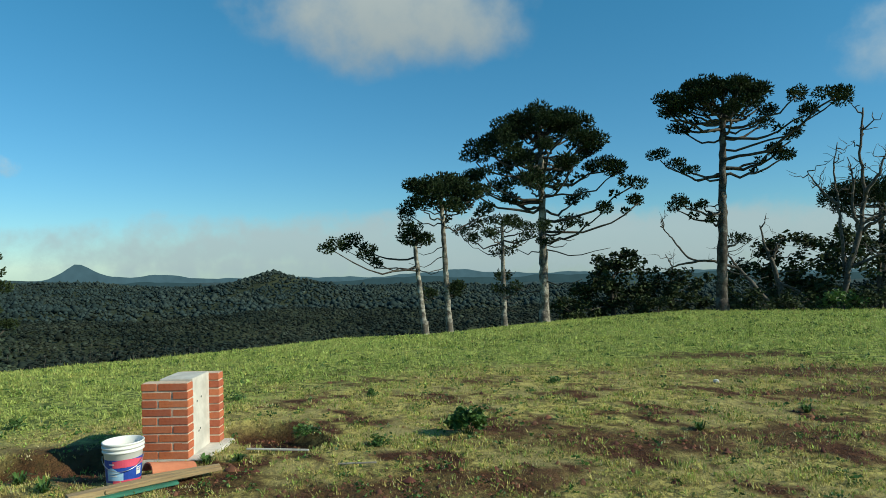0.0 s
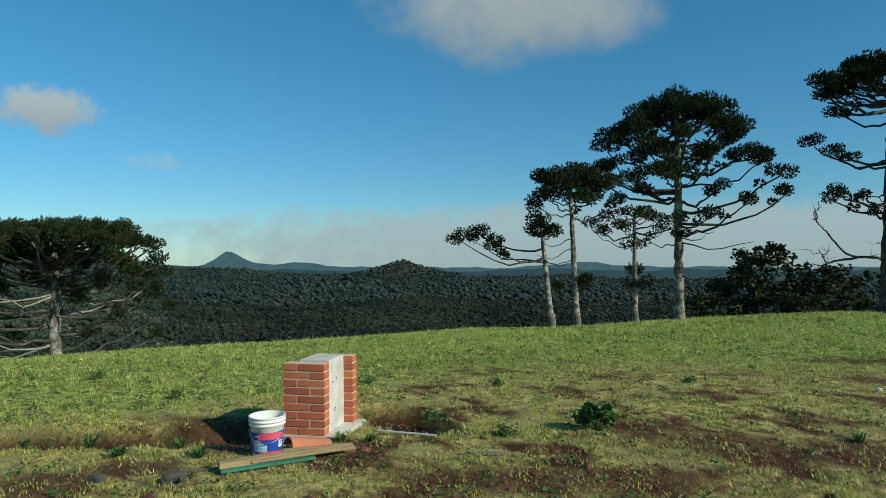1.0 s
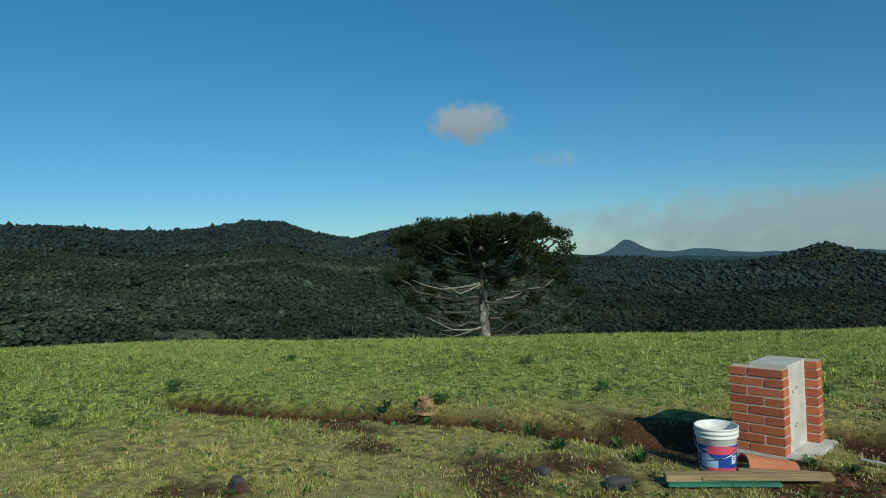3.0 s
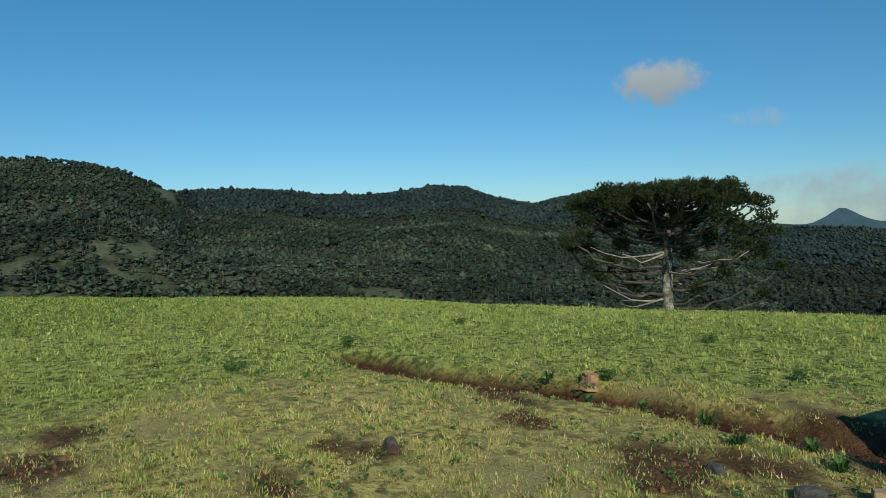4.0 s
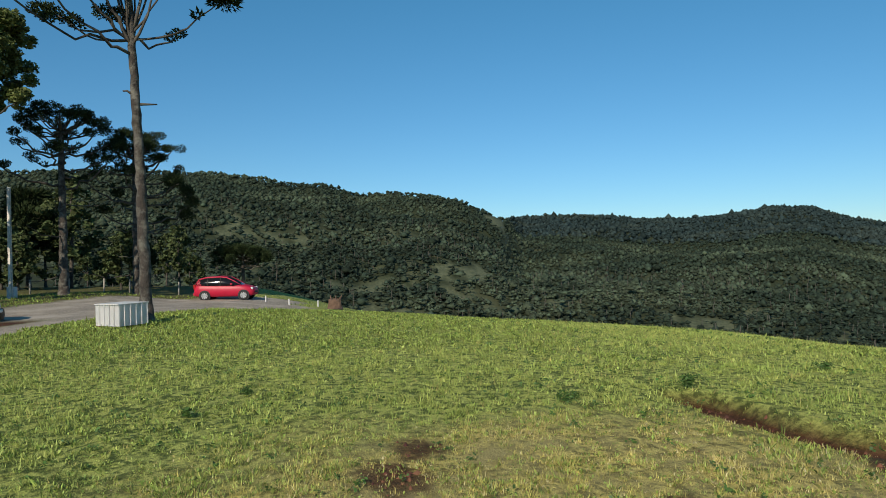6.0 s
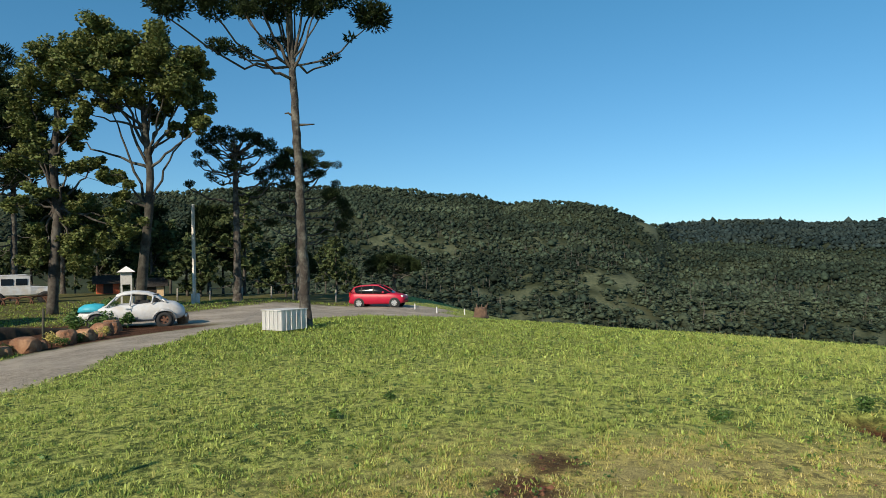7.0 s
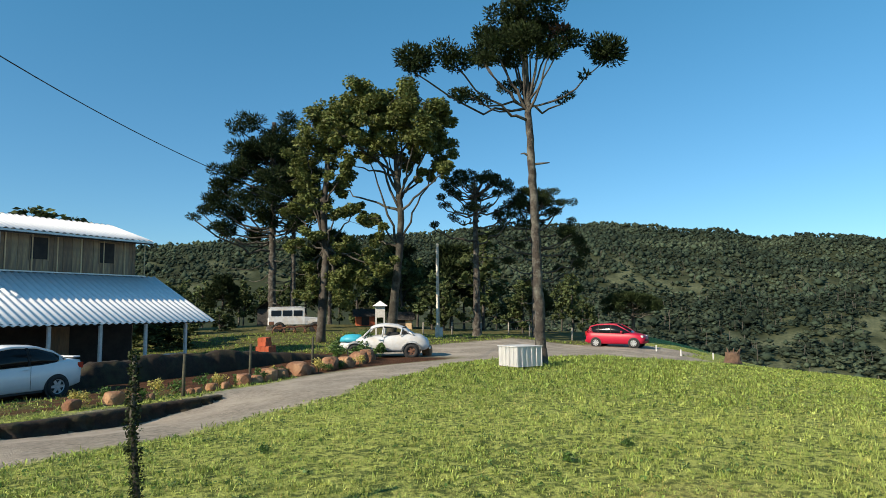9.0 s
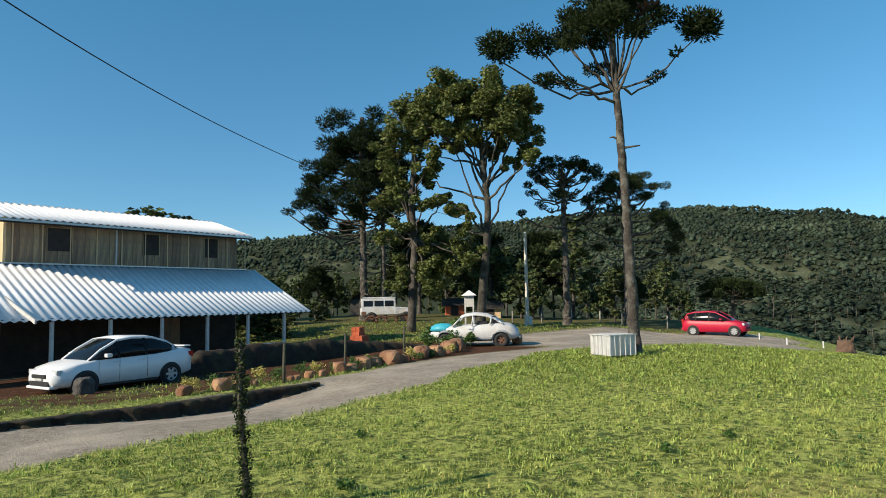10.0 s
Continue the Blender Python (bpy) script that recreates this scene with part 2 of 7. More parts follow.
def lathe(bm, profile, seg=28, axis="z", cap=True):
    """Turns (radius, height) pairs round an axis."""
    rings = []
    for r, z in profile:
        ring = []
        for i in range(seg):
            a = 2 * math.pi * i / seg
            p = (r * math.cos(a), r * math.sin(a), z)
            if axis == "y":
                p = (p[0], p[2], p[1])
            ring.append(bm.verts.new(p))
        rings.append(ring)
    for a, b in zip(rings, rings[1:]):
        for i in range(seg):
            bm.faces.new((a[i], a[(i + 1) % seg], b[(i + 1) % seg], b[i]))
    if cap:
        bm.faces.new(rings[-1])
        bm.faces.new(list(reversed(rings[0])))
    bmesh.ops.recalc_face_normals(bm, faces=bm.faces)
    return bm


class Soup:
    """Gathers points and triangles for one mesh."""

    def __init__(self):
        self.v, self.f, self.n = [], [], 0

    def add(self, v, f):
        self.v.append(np.asarray(v, dtype=np.float32))
        self.f.append(np.asarray(f, dtype=np.int32) + self.n)
        self.n += len(v)

    def build(self, name, material, parent=None, label="", smooth=False):
        return mesh_ob(name, np.concatenate(self.v), np.concatenate(self.f), material, parent, label, smooth)


def tube(soup, pts, r0, r1, seg=6, rough=0.0, rng=None):
    """A tapering, closed tube along points."""
    pts = np.asarray(pts, dtype=float)
    n = len(pts)
    tang = np.gradient(pts, axis=0)
    tang /= np.linalg.norm(tang, axis=1)[:, None] + 1e-9
    ref = np.array([0.3, 0.95, 0.1]) if abs(tang[0][2]) > 0.8 else np.array([0, 0, 1.0])
    u = np.cross(tang, ref)
    u /= np.linalg.norm(u, axis=1)[:, None] + 1e-9
    w = np.cross(tang, u)
    a = np.arange(seg) * 2 * np.pi / seg
    rad = np.linspace(r0, r1, n)[:, None] if np.isscalar(r1) else np.asarray(r0)[:, None]
    rad = np.repeat(rad, seg, axis=1)
    if rough and rng is not None:
        rad = rad * (1 + rng.uniform(-rough, rough, rad.shape))
    v = pts[:, None, :] + rad[:, :, None] * (np.cos(a)[None, :, None] * u[:, None, :] + np.sin(a)[None, :, None] * w[:, None, :])
    f = []
    for i in range(n - 1):
        for j in range(seg):
            k = (j + 1) % seg
            p, q, r, s = i * seg + j, i * seg + k, (i + 1) * seg + k, (i + 1) * seg + j
            f += [(p, q, r), (p, r, s)]
    for j in range(1, seg - 1):
        f.append((0, j + 1, j))
        b = (n - 1) * seg
        f.append((b, b + j, b + j + 1))
    soup.add(v.reshape(-1, 3), f)


def unit(rng, n):
    d = rng.normal(size=(n, 3))
    return d / np.linalg.norm(d, axis=1)[:, None]


def spikes(soup, c, r, n, rng, length=0.34, width=0.10, flat=0.75):
    """A tuft: short, stiff, crossed twigs that stand out of a rounded clump on all sides."""
    d = unit(rng, n)
    d[:, 2] = d[:, 2] * 0.9 + 0.15
    rr = r * rng.uniform(0.15, 1.0, n) ** 0.6
    base = np.asarray(c) + d * rr[:, None] * np.array([1, 1, flat])
    way = d + rng.normal(scale=0.35, size=(n, 3)) + np.array([0, 0, 0.35])
    way /= np.linalg.norm(way, axis=1)[:, None]
    ln = length * rng.uniform(0.6, 1.25, n) * (0.55 + 0.45 * r / 0.6)
    u = np.cross(way, unit(rng, n))
    u /= np.linalg.norm(u, axis=1)[:, None] + 1e-9
    w = np.cross(way, u)
    wd = (width * rng.uniform(0.7, 1.3, n))[:, None]
    tip = base + way * ln[:, None]
    v = np.stack([base + u * wd, base - u * wd, base + w * wd, base - w * wd, tip], 1).reshape(-1, 3)
    i = np.arange(n)[:, None] * 5
    f = np.concatenate([i + np.array([[0, 1, 4]]), i + np.array([[2, 3, 4]])])
    soup.add(v, f)


def leaves(soup, c, r, n, rng, size=0.12, flat=0.8):
    """A loose cluster of folded leaves, two triangles each."""
    d = unit(rng, n) * (rng.uniform(0, 1, n) ** 0.45)[:, None] * r * np.array([1, 1, flat])
    p = np.asarray(c) + d
    a = unit(rng, n)
    a[:, 2] *= 0.6
    b = np.cross(a, unit(rng, n))
    b /= np.linalg.norm(b, axis=1)[:, None] + 1e-9
    s = (size * rng.uniform(0.6, 1.4, n))[:, None]
    v = np.stack([p - a * s, p + b * s * 0.55, p + a * s, p - b * s * 0.5 + np.array([0, 0, 0.25]) * s], 1).reshape(-1, 3)
    i = np.arange(n)[:, None] * 4
    f = np.concatenate([i + np.array([[0, 1, 2]]), i + np.array([[0, 2, 3]])])
    soup.add(v, f)


def curve_pts(p0, p1, sag=0.0, lift=0.0, n=7, rng=None, wob=0.0):
    t = np.linspace(0, 1, n)[:, None]
    p = (1 - t) * np.asarray(p0, float) + t * np.asarray(p1, float)
    p[:, 2] += -sag * np.sin(np.pi * t[:, 0]) + lift * t[:, 0] ** 2.5
    if rng is not None and wob:
        p[1:-1] += rng.normal(scale=wob, size=(n - 2, 3))
    return p


def smooth(a, b, x):
    t = np.clip((np.asarray(x, float) - a) / (b - a), 0, 1)
    return t * t * (3 - 2 * t)


# ---- the ground ----
SKY_AZ = [-180, -60, -34, -10, 8, 25, 34, 42, 47.5, 50, 52.4, 55.7, 58.2, 60.7, 64, 67, 70.4, 74, 78.3, 80.6, 82.4, 85.7, 88, 92.1, 94.7, 97.3, 101.4, 103.2, 106.5, 116.5, 123, 130, 140, 146, 160, 180]
SKY_EL = [3, -1.6, -1.8, -1.8, -1.7, -1.4, -0.8, 0.9, 2.15, 1.7, 1.2, 1.85, 2.85, 3.0, 2.55, 2.35, 2.45, 2.85, 3.0, 2.9, 2.9, 4.3, 4.95, 5.45, 5.15, 6.1, 6.4, 6.8, 7.1, 6.95, 6.5, 6.2, 5.6, 5.0, 4, 3]
SKY_D = [900, 3000, 4000, 4000, 4000, 3800, 2800, 1700, 1600, 1550, 1500, 1450, 1400, 1400, 1400, 1400, 1380, 1350, 1320, 1280, 720, 720, 740, 760, 780, 780, 790, 790, 800, 780, 740, 700, 650, 660, 700, 900]
EDGE_AZ = [-180, -60, -34, -20, -9, 1, 9, 16, 25, 43, 57, 65, 75, 84, 89, 97, 110, 180]
EDGE_EL = [3.5, 4.0, 4.25, 4.65, 5.65, 6.6, 6.7, 7.2, 7.5, 7.6, 7.1, 6.4, 5.9, 5.4, 4.95, 4.4, 4.0, 3.5]
LEVELS = ((0, 0, 0), (-4, -4, -0.02), (-8, -2, -0.05), (-12, -5, -0.1), (-20.5, -7.8, -0.24), (-26, -16, -0.48), (-10.3, -18.4, -0.71), (-10, -14.5, -0.5), (-10, -10, -0.3), (-3, -12, -0.35),
          (-45, -12, -1.0), (-39, -35, 0.0), (-31, -20, -0.4), (-42, -21, -0.3), (-16, -23.5, -0.85), (-22, -30, -0.85), (-8, -26, -0.85), (-39, -4, -1.15), (10, -12, 0), (-50, -45, 0.4))
LX, LY, LZ = np.array(LEVELS).T


# Height of the bank added for the shadow along the track.
BANK_X, BANK_H = (-13.2, -11.6, -10.2, -8.0, -6.0, 1.0, 4.0), (0, 0.22, 0.38, 0.30, 0.14, 0.1, 0)


def bank_line(x, y):
    return -12.42 - 0.03 * (x + 5) + 0.12 * wavy(x, y, 1.1)


def height(x, y):
    """The lie of the land: a grassy brow that falls away to a wooded valley with hills behind; a level yard on its other side."""
    x, y = np.asarray(x, float), np.asarray(y, float)
    r = np.hypot(x, y) + 1e-6
    az = np.degrees(np.arctan2(-x, y))
    s = np.tan(np.radians(np.interp(az, EDGE_AZ, EDGE_EL)))
    R = 3.2 / s - 4.0
    a = s / (2 * (R - 4.0))
    steep = 0.30
    rk = 4.0 + steep / (2 * a)
    brow = np.where(r < rk, -a * np.clip(r - 4, 0, None) ** 2, -a * (rk - 4) ** 2 - steep * (r - rk))
    w = 1 / ((x[..., None] - LX) ** 2 + (y[..., None] - LY) ** 2 + 4.0) ** 1.6
    yard = (w * LZ).sum(-1) / w.sum(-1)
    yard = yard - 0.05 * np.clip(r - 62, 0, None)
    side = smooth(90, 106, az) + smooth(-40, -75, az)
    side = np.clip(side, 0, 1)
    near = brow * (1 - side) + yard * side
    D = np.interp(az, SKY_AZ, SKY_D)
    top = 1.6 + D * np.tan(np.radians(np.interp(az, SKY_AZ, SKY_EL)))
    floor = np.interp(az, [-180, -60, 0, 34, 50, 80, 95, 110, 180], [-15, -50, -58, -58, -46, -36, -28, -15, -12])
    k = np.clip((r - 170) / (D - 170), 0, 1)
    far = floor + (top - floor) * np.where(D > 2000, smooth(0, 1, k), k ** 1.35)
    far = np.where(r > D, top - (r - D) * 0.06, far)
    roll = np.sin(x / 61 + 1.3) * np.sin(y / 73 + 0.4) * 5 + np.sin(x / 23) * np.sin(y / 29 + 2) * 1.6
    far = far + roll * smooth(150, 350, r) * (1 - 0.8 * smooth(0.75, 1.0, r / D))
    for ba, bd, bh, bw, bl in ((14.6, 1400, 33, 60, 160), (18.0, 1450, 22, 100, 160), (11.0, 1450, 24, 110, 160), (26, 1900, 22, 260, 200), (4, 1900, 16, 260, 200)):
        bx, by = -math.sin(radians(ba)) * bd, math.cos(radians(ba)) * bd
        ux, uy = math.cos(radians(ba)), math.sin(radians(ba))
        q1 = (x - bx) * ux + (y - by) * uy
        q2 = -(x - bx) * uy + (y - by) * ux
        far = far + bh * np.exp(-np.sqrt((q1 / bw) ** 2 + (q2 / bl) ** 2 + 0.05) ** 1.5)
    edge = bank_line(x, y)
    drop = np.interp(x, BANK_X, BANK_H) * smooth(edge - 0.16, edge + 0.10, y) * (1 - smooth(edge + 0.5, edge + 4.2, y))
    near = near - drop
    m = smooth(90, 260, r)
    low = np.maximum(near, floor)
    z = low * (1 - m) + far * m
    return z


TRENCH = ((-8.4, 3.75), (-7.25, 3.98), (-6.4, 4.33), (-5.65, 4.78), (-4.9, 5.08), (-4.2, 5.2), (-3.4, 5.4), (-2.7, 5.55))
TRENCH2 = ((-1.95, 6.5), (-1.65, 6.25), (-1.35, 5.98))
PATCHES = ((0.6, 6.3, 0.45, 0.25), (1.05, 5.9, 0.6, 0.3), (1.7, 5.6, 0.7, 0.35), (2.5, 5.75, 0.6, 0.3), (3.2, 5.75, 0.6, 0.4), (5.1, 9.0, 1.6, 0.5), (4.7, 10.8, 1.2, 0.4),
           (4.6, 7.5, 0.9, 0.4), (-1.7, 4.85, 0.5, 0.28), (-5.15, 2.25, 0.22, 0.18), (-4.8, 2.55, 0.2, 0.2), (-4.85, 3.8, 0.3, 0.2), (-3.7, 4.05, 0.5, 0.3), (-6.5, 0.65, 0.3, 0.25),
           (-4.65, 1.75, 0.3, 0.2), (-5.8, 0.4, 0.4, 0.3), (-3.4, 3.85, 0.5, 0.3), (-3.2, 4.45, 0.5, 0.25), (-5.6, 4.1, 0.5, 0.2), (-3.0, 5.55, 0.6, 0.22), (-1.55, 6.15, 0.4, 0.25),
           (-2.75, 5.15, 0.35, 0.3), (-0.6, 4.6, 0.6, 0.3), (0.4, 4.7, 0.7, 0.3), (-3.2, 5.75, 0.8, 0.45), (-2.95, 5.35, 0.5, 0.35))
ROAD = ((12, -10.0), (-4.8, -10.0), (-8, -10.15), (-11.5, -10.5), (-15.5, -11.5), (-20, -12.2), (-26, -12.5))


def seg_dist(x, y, line):
    best = np.full(np.shape(x), 1e9)
    for (ax, ay), (bx, by) in zip(line, line[1:]):
        dx, dy = bx - ax, by - ay
        t = np.clip(((x - ax) * dx + (y - ay) * dy) / (dx * dx + dy * dy), 0, 1)
        best = np.minimum(best, np.hypot(x - ax - t * dx, y - ay - t * dy))
    return best


def wavy(x, y, s, k=0.0):
    return (np.sin(x * s * 1.7 + k + 1.3 * np.sin(y * s * 1.1 + k)) + np.sin(y * s * 2.1 + 2 * k + 1.1 * np.sin(x * s * 0.9)) + np.sin((x + y) * s * 3.3 + k) * 0.6) / 2.6


def trench(x, y):
    d = np.minimum(seg_dist(x, y, TRENCH), seg_dist(x, y, TRENCH2) + 0.05) + 0.05 * wavy(x, y, 3.0)
    return 1 - smooth(0.28, 0.41, d)


def bank(x, y):
    """The dark band that stands in for a shadow between the parking place and the track."""
    return (1 - smooth(0.08, 0.18, np.abs(y - bank_line(x, y)))) * smooth(-12.6, -11.5, x) * (1 - smooth(1, 4, x))


def soil(x, y):
    """Bare red earth: 0 turf, 1 earth."""
    m = trench(x, y)
    for px_, py_, rx_, ry_ in PATCHES:
        big = 1.4 if px_ > -1 else 1.1
        q = np.hypot((x - px_) / (rx_ * big), (y - py_) / (ry_ * big)) + 0.35 * wavy(x, y, 4.0, px_) + 0.2 * wavy(x, y, 11.0, py_)
        m = np.maximum(m, 0.9 * (1 - smooth(0.45, 1.2, q)))
    side = smooth(-4.5, -1.5, x)
    speck = smooth(0.42 - 0.42 * side, 0.72 - 0.32 * side, wavy(x, y, 2.3, 0.7) * 0.55 + wavy(x, y, 7.0, 1.9) * 0.4 + wavy(x, y, 17.0, 0.6) * 0.25)
    r = np.hypot(x, y)
    # bare earth also marks the track's shadow band
    m = np.maximum(m, bank(x, y))
    return np.maximum(m, (0.3 + 0.7 * side) * speck * (1 - smooth(5.5 + 2.5 * side, 8.5 + 4.0 * side, r)))


def road(x, y):
    d = seg_dist(x, y, ROAD) + 0.25 * wavy(x, y, 0.9)
    half = np.interp(x, (-24, -15.5, -11.5, -7.5), (1.35, 1.5, 1.8, 2.1))
    m = 1 - smooth(half, half + 0.4, d)
    yard = np.hypot((x + 33) / 12.5, (y + 13.8) / 5.2) + 0.06 * wavy(x, y, 0.7, 2)
    m = np.maximum(m, 1 - smooth(0.93, 1.02, yard))
    spur = np.hypot((x + 44) / 5, (y + 10.5) / 4.0)
    turn = np.hypot((x + 36) / 6.5, (y + 8.2) / 3.2) + 0.08 * wavy(x, y, 0.8, 1)
    m = np.maximum(m, 1 - smooth(0.88, 1.02, turn))
    return np.maximum(m, 1 - smooth(0.9, 1.05, spur)) * (1 - bank(x, y))


def bed(x, y):
    """The freshly levelled red earth in front of the building."""
    inside = smooth(-27, -25, x) * (1 - smooth(4, 7, x)) * smooth(-30, -28, y) * (1 - smooth(-13.9, -13.3, y + 0.15 * (x + 12) * 0.3))
    patchy = smooth(-0.35, 0.25, wavy(x, y, 1.3, 0.8) + 0.6 * wavy(x, y, 4.1, 2.1))
    return inside * (1 - smooth(-14, -11, x) * smooth(-18.5, -16.5, y) * (1 - 0.95 * patchy) * 0.8)


def lush(x, y):
    """1 where the grass stands tall and green, 0 where it is thin and yellow."""
    r = np.hypot(x, y)
    az = np.degrees(np.arctan2(-x, y))
    start = np.interp(az, [-40, -10, 10, 30, 60, 80, 100, 130], [11, 10.5, 9, 7.6, 8.0, 7.6, 6.0, 4.6])
    return smooth(start - 1.2, start + 1.2, r + 0.7 * wavy(x, y, 0.9, 3))


def clearing(x, y, az, r):
    """Above 0 in the pastures and burnt openings of the valley."""
    gaps = 0.55 * wavy(x, y, 0.021, 0.5) + 0.75 * wavy(x, y, 0.06, 2.0) + 0.75 * wavy(x, y, 0.17, 1.0)
    wide = np.interp(az, (30, 60, 85, 97, 110, 125), (-0.85, -0.65, -0.48, -0.33, -0.34, -0.5)) - smooth(400, 600, r) * 0.8
    bare = 1 - np.hypot((az - 87.6) / 0.75, (r - 350) / 14) + 0.35 * wavy(x, y, 0.09, 0.4)
    scar = 1 - np.hypot((az - 82.9) / 0.9, (r - 690) / 45) + 0.4 * wavy(x, y, 0.07, 0.9)
    return np.maximum(np.maximum(gaps + wide, bare), scar)


def build_ground():
    az = np.radians(np.concatenate([np.arange(-45, 165, 0.7), np.arange(165, 315, 2.5)]))
    rad = np.concatenate([[0.02], np.arange(0.16, 2.0, 0.12), np.arange(2.0, 12, 0.12), np.arange(12, 13.6, 0.12), np.arange(13.6, 17.4, 0.09), np.arange(17.4, 30, 0.22), np.arange(30, 60, 0.7), np.geomspace(60, 4700, 90)])
    A, Rr = np.meshgrid(az, rad)
    x, y = -np.sin(A) * Rr, np.cos(A) * Rr
    z = height(x, y)
    z = z - 0.16 * trench(x, y) + 0.012 * wavy(x, y, 5.0, 0.3) * (Rr < 15)
    n = len(az)
    v = np.stack([x, y, z], -1).reshape(-1, 3)
    i, j = np.meshgrid(np.arange(len(rad) - 1), np.arange(n), indexing="ij")
    a, b = i * n + j, i * n + (j + 1) % n
    f = np.stack([a, a + n, b + n, b], -1).reshape(-1, 4)
    ob = mesh_ob("ground", v, f, M_GROUND, smooth=True)
    xf, yf = x.ravel(), y.ravel()
    bd = bed(xf, yf)
    for key, val in (("soil", np.maximum(soil(xf, yf), bd)), ("road", road(xf, yf) * (1 - bd)), ("lush", lush(xf, yf)), ("yard", 1 - smooth(-14.5, -12.5, yf)),
                     ("clear", smooth(-0.1, 0.25, clearing(xf, yf, np.degrees(np.arctan2(-xf, yf)), np.hypot(xf, yf))))):
        at = ob.data.attributes.new(key, "FLOAT", "POINT")
        at.data.foreach_set("value", np.asarray(val, dtype=np.float32))
    return tagged(ob, "uneven grassy ground with red earth and wooded hills", "ground", kind="structure")


def ground_material():
    m = bpy.data.materials.new("ground")
    m.use_nodes = True
    n, l = m.node_tree.nodes, m.node_tree.links
    b = n["Principled BSDF"]
    b.inputs["Roughness"].default_value = 0.95
    b.inputs["Specular IOR Level"].default_value = 0.15
    tc = n.new("ShaderNodeTexCoord").outputs["Object"]

    def nz(s, d=6.0):
        t = n.new("ShaderNodeTexNoise")
        t.inputs["Scale"].default_value, t.inputs["Detail"].default_value, t.inputs["Roughness"].default_value = s, d, 0.65
        l.new(tc, t.inputs["Vector"])
        return t.outputs["Fac"]

    def rng(src, lo, hi):
        r = n.new("ShaderNodeMapRange")
        r.inputs[1].default_value, r.inputs[2].default_value = lo, hi
        l.new(src, r.inputs[0])
        return r.outputs[0]

    def mix(fac, a, c):
        x = n.new("ShaderNodeMix")
        x.data_type = "RGBA"
        l.new(fac, x.inputs[0])
        for sock, val in ((x.inputs[6], a), (x.inputs[7], c)):
            if isinstance(val, tuple):
                sock.default_value = (*val, 1)
            else:
                l.new(val, sock)
        return x.outputs[2]

    def attr(name):
        t = n.new("ShaderNodeAttribute")
        t.attribute_name = name
        return t.outputs["Fac"]

    def dist_mask(lo, hi):
        ln = n.new("ShaderNodeVectorMath")
        ln.operation = "LENGTH"
        l.new(tc, ln.inputs[0])
        return rng(ln.outputs["Value"], lo, hi)

    turf = mix(rng(nz(9, 3.0), 0.42, 0.58), (0.60, 0.505, 0.16), (0.17, 0.145, 0.05))
    turf = mix(rng(nz(1.1, 4), 0.42, 0.62), turf, (0.38, 0.32, 0.13))
    far_side = attr('yard')
    green = mix(rng(nz(8, 3.0), 0.42, 0.58), (0.41, 0.44, 0.115), (0.095, 0.125, 0.03))
    base = mix(attr("lush"), turf, green)
    rough = mix(rng(nz(1.6), 0.4, 0.6), (0.085, 0.09, 0.032), (0.14, 0.125, 0.045))
    base = mix(far_side, base, rough)
    earth = mix(rng(nz(24, 8.0), 0.35, 0.65), (0.105, 0.043, 0.019), (0.035, 0.017, 0.010))
    earth = mix(rng(nz(3, 3), 0.5, 0.7), earth, (0.15, 0.068, 0.036))
    base = mix(attr("soil"), base, earth)
    gravel = mix(rng(nz(9, 9.0), 0.35, 0.65), (0.42, 0.36, 0.29), (0.22, 0.19, 0.155))
    gravel = mix(rng(nz(0.6, 4), 0.45, 0.65), gravel, (0.47, 0.40, 0.325))
    base = mix(attr("road"), base, gravel)
    wood = mix(rng(nz(0.11, 8), 0.35, 0.65), (0.026, 0.034, 0.016), (0.042, 0.05, 0.022))
    wood = mix(rng(nz(0.02, 3), 0.55, 0.68), wood, (0.065, 0.07, 0.034))
    pasture = mix(rng(nz(0.6, 8), 0.38, 0.62), (0.145, 0.155, 0.085), (0.062, 0.076, 0.042))
    wood = mix(attr("clear"), wood, pasture)
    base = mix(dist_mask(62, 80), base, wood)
    # far land, its haze painted in as bluish tones
    hazed_distance = mix(rng(nz(0.012, 6), 0.3, 0.7), (0.035, 0.06, 0.062), (0.05, 0.078, 0.078))
    base = mix(dist_mask(1700, 2600), base, hazed_distance)
    l.new(base, b.inputs["Base Color"])
    bp = n.new("ShaderNodeBump")
    bp.inputs["Strength"].default_value, bp.inputs["Distance"].default_value = 1.0, 0.06
    l.new(nz(22), bp.inputs["Height"])
    l.new(bp.outputs["Normal"], b.inputs["Normal"])
    return m


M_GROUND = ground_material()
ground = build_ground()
# Near black: the shade of banks and porch floor is put into this colour.
M_BANK = mat("shade_dark_earth", (0.036, 0.023, 0.015), 0.95, alt=(0.018, 0.013, 0.009), scale=9, bump=1.0, bump_scale=25, bdist=0.03, third=(0.045, 0.042, 0.02), third_scale=2.5)


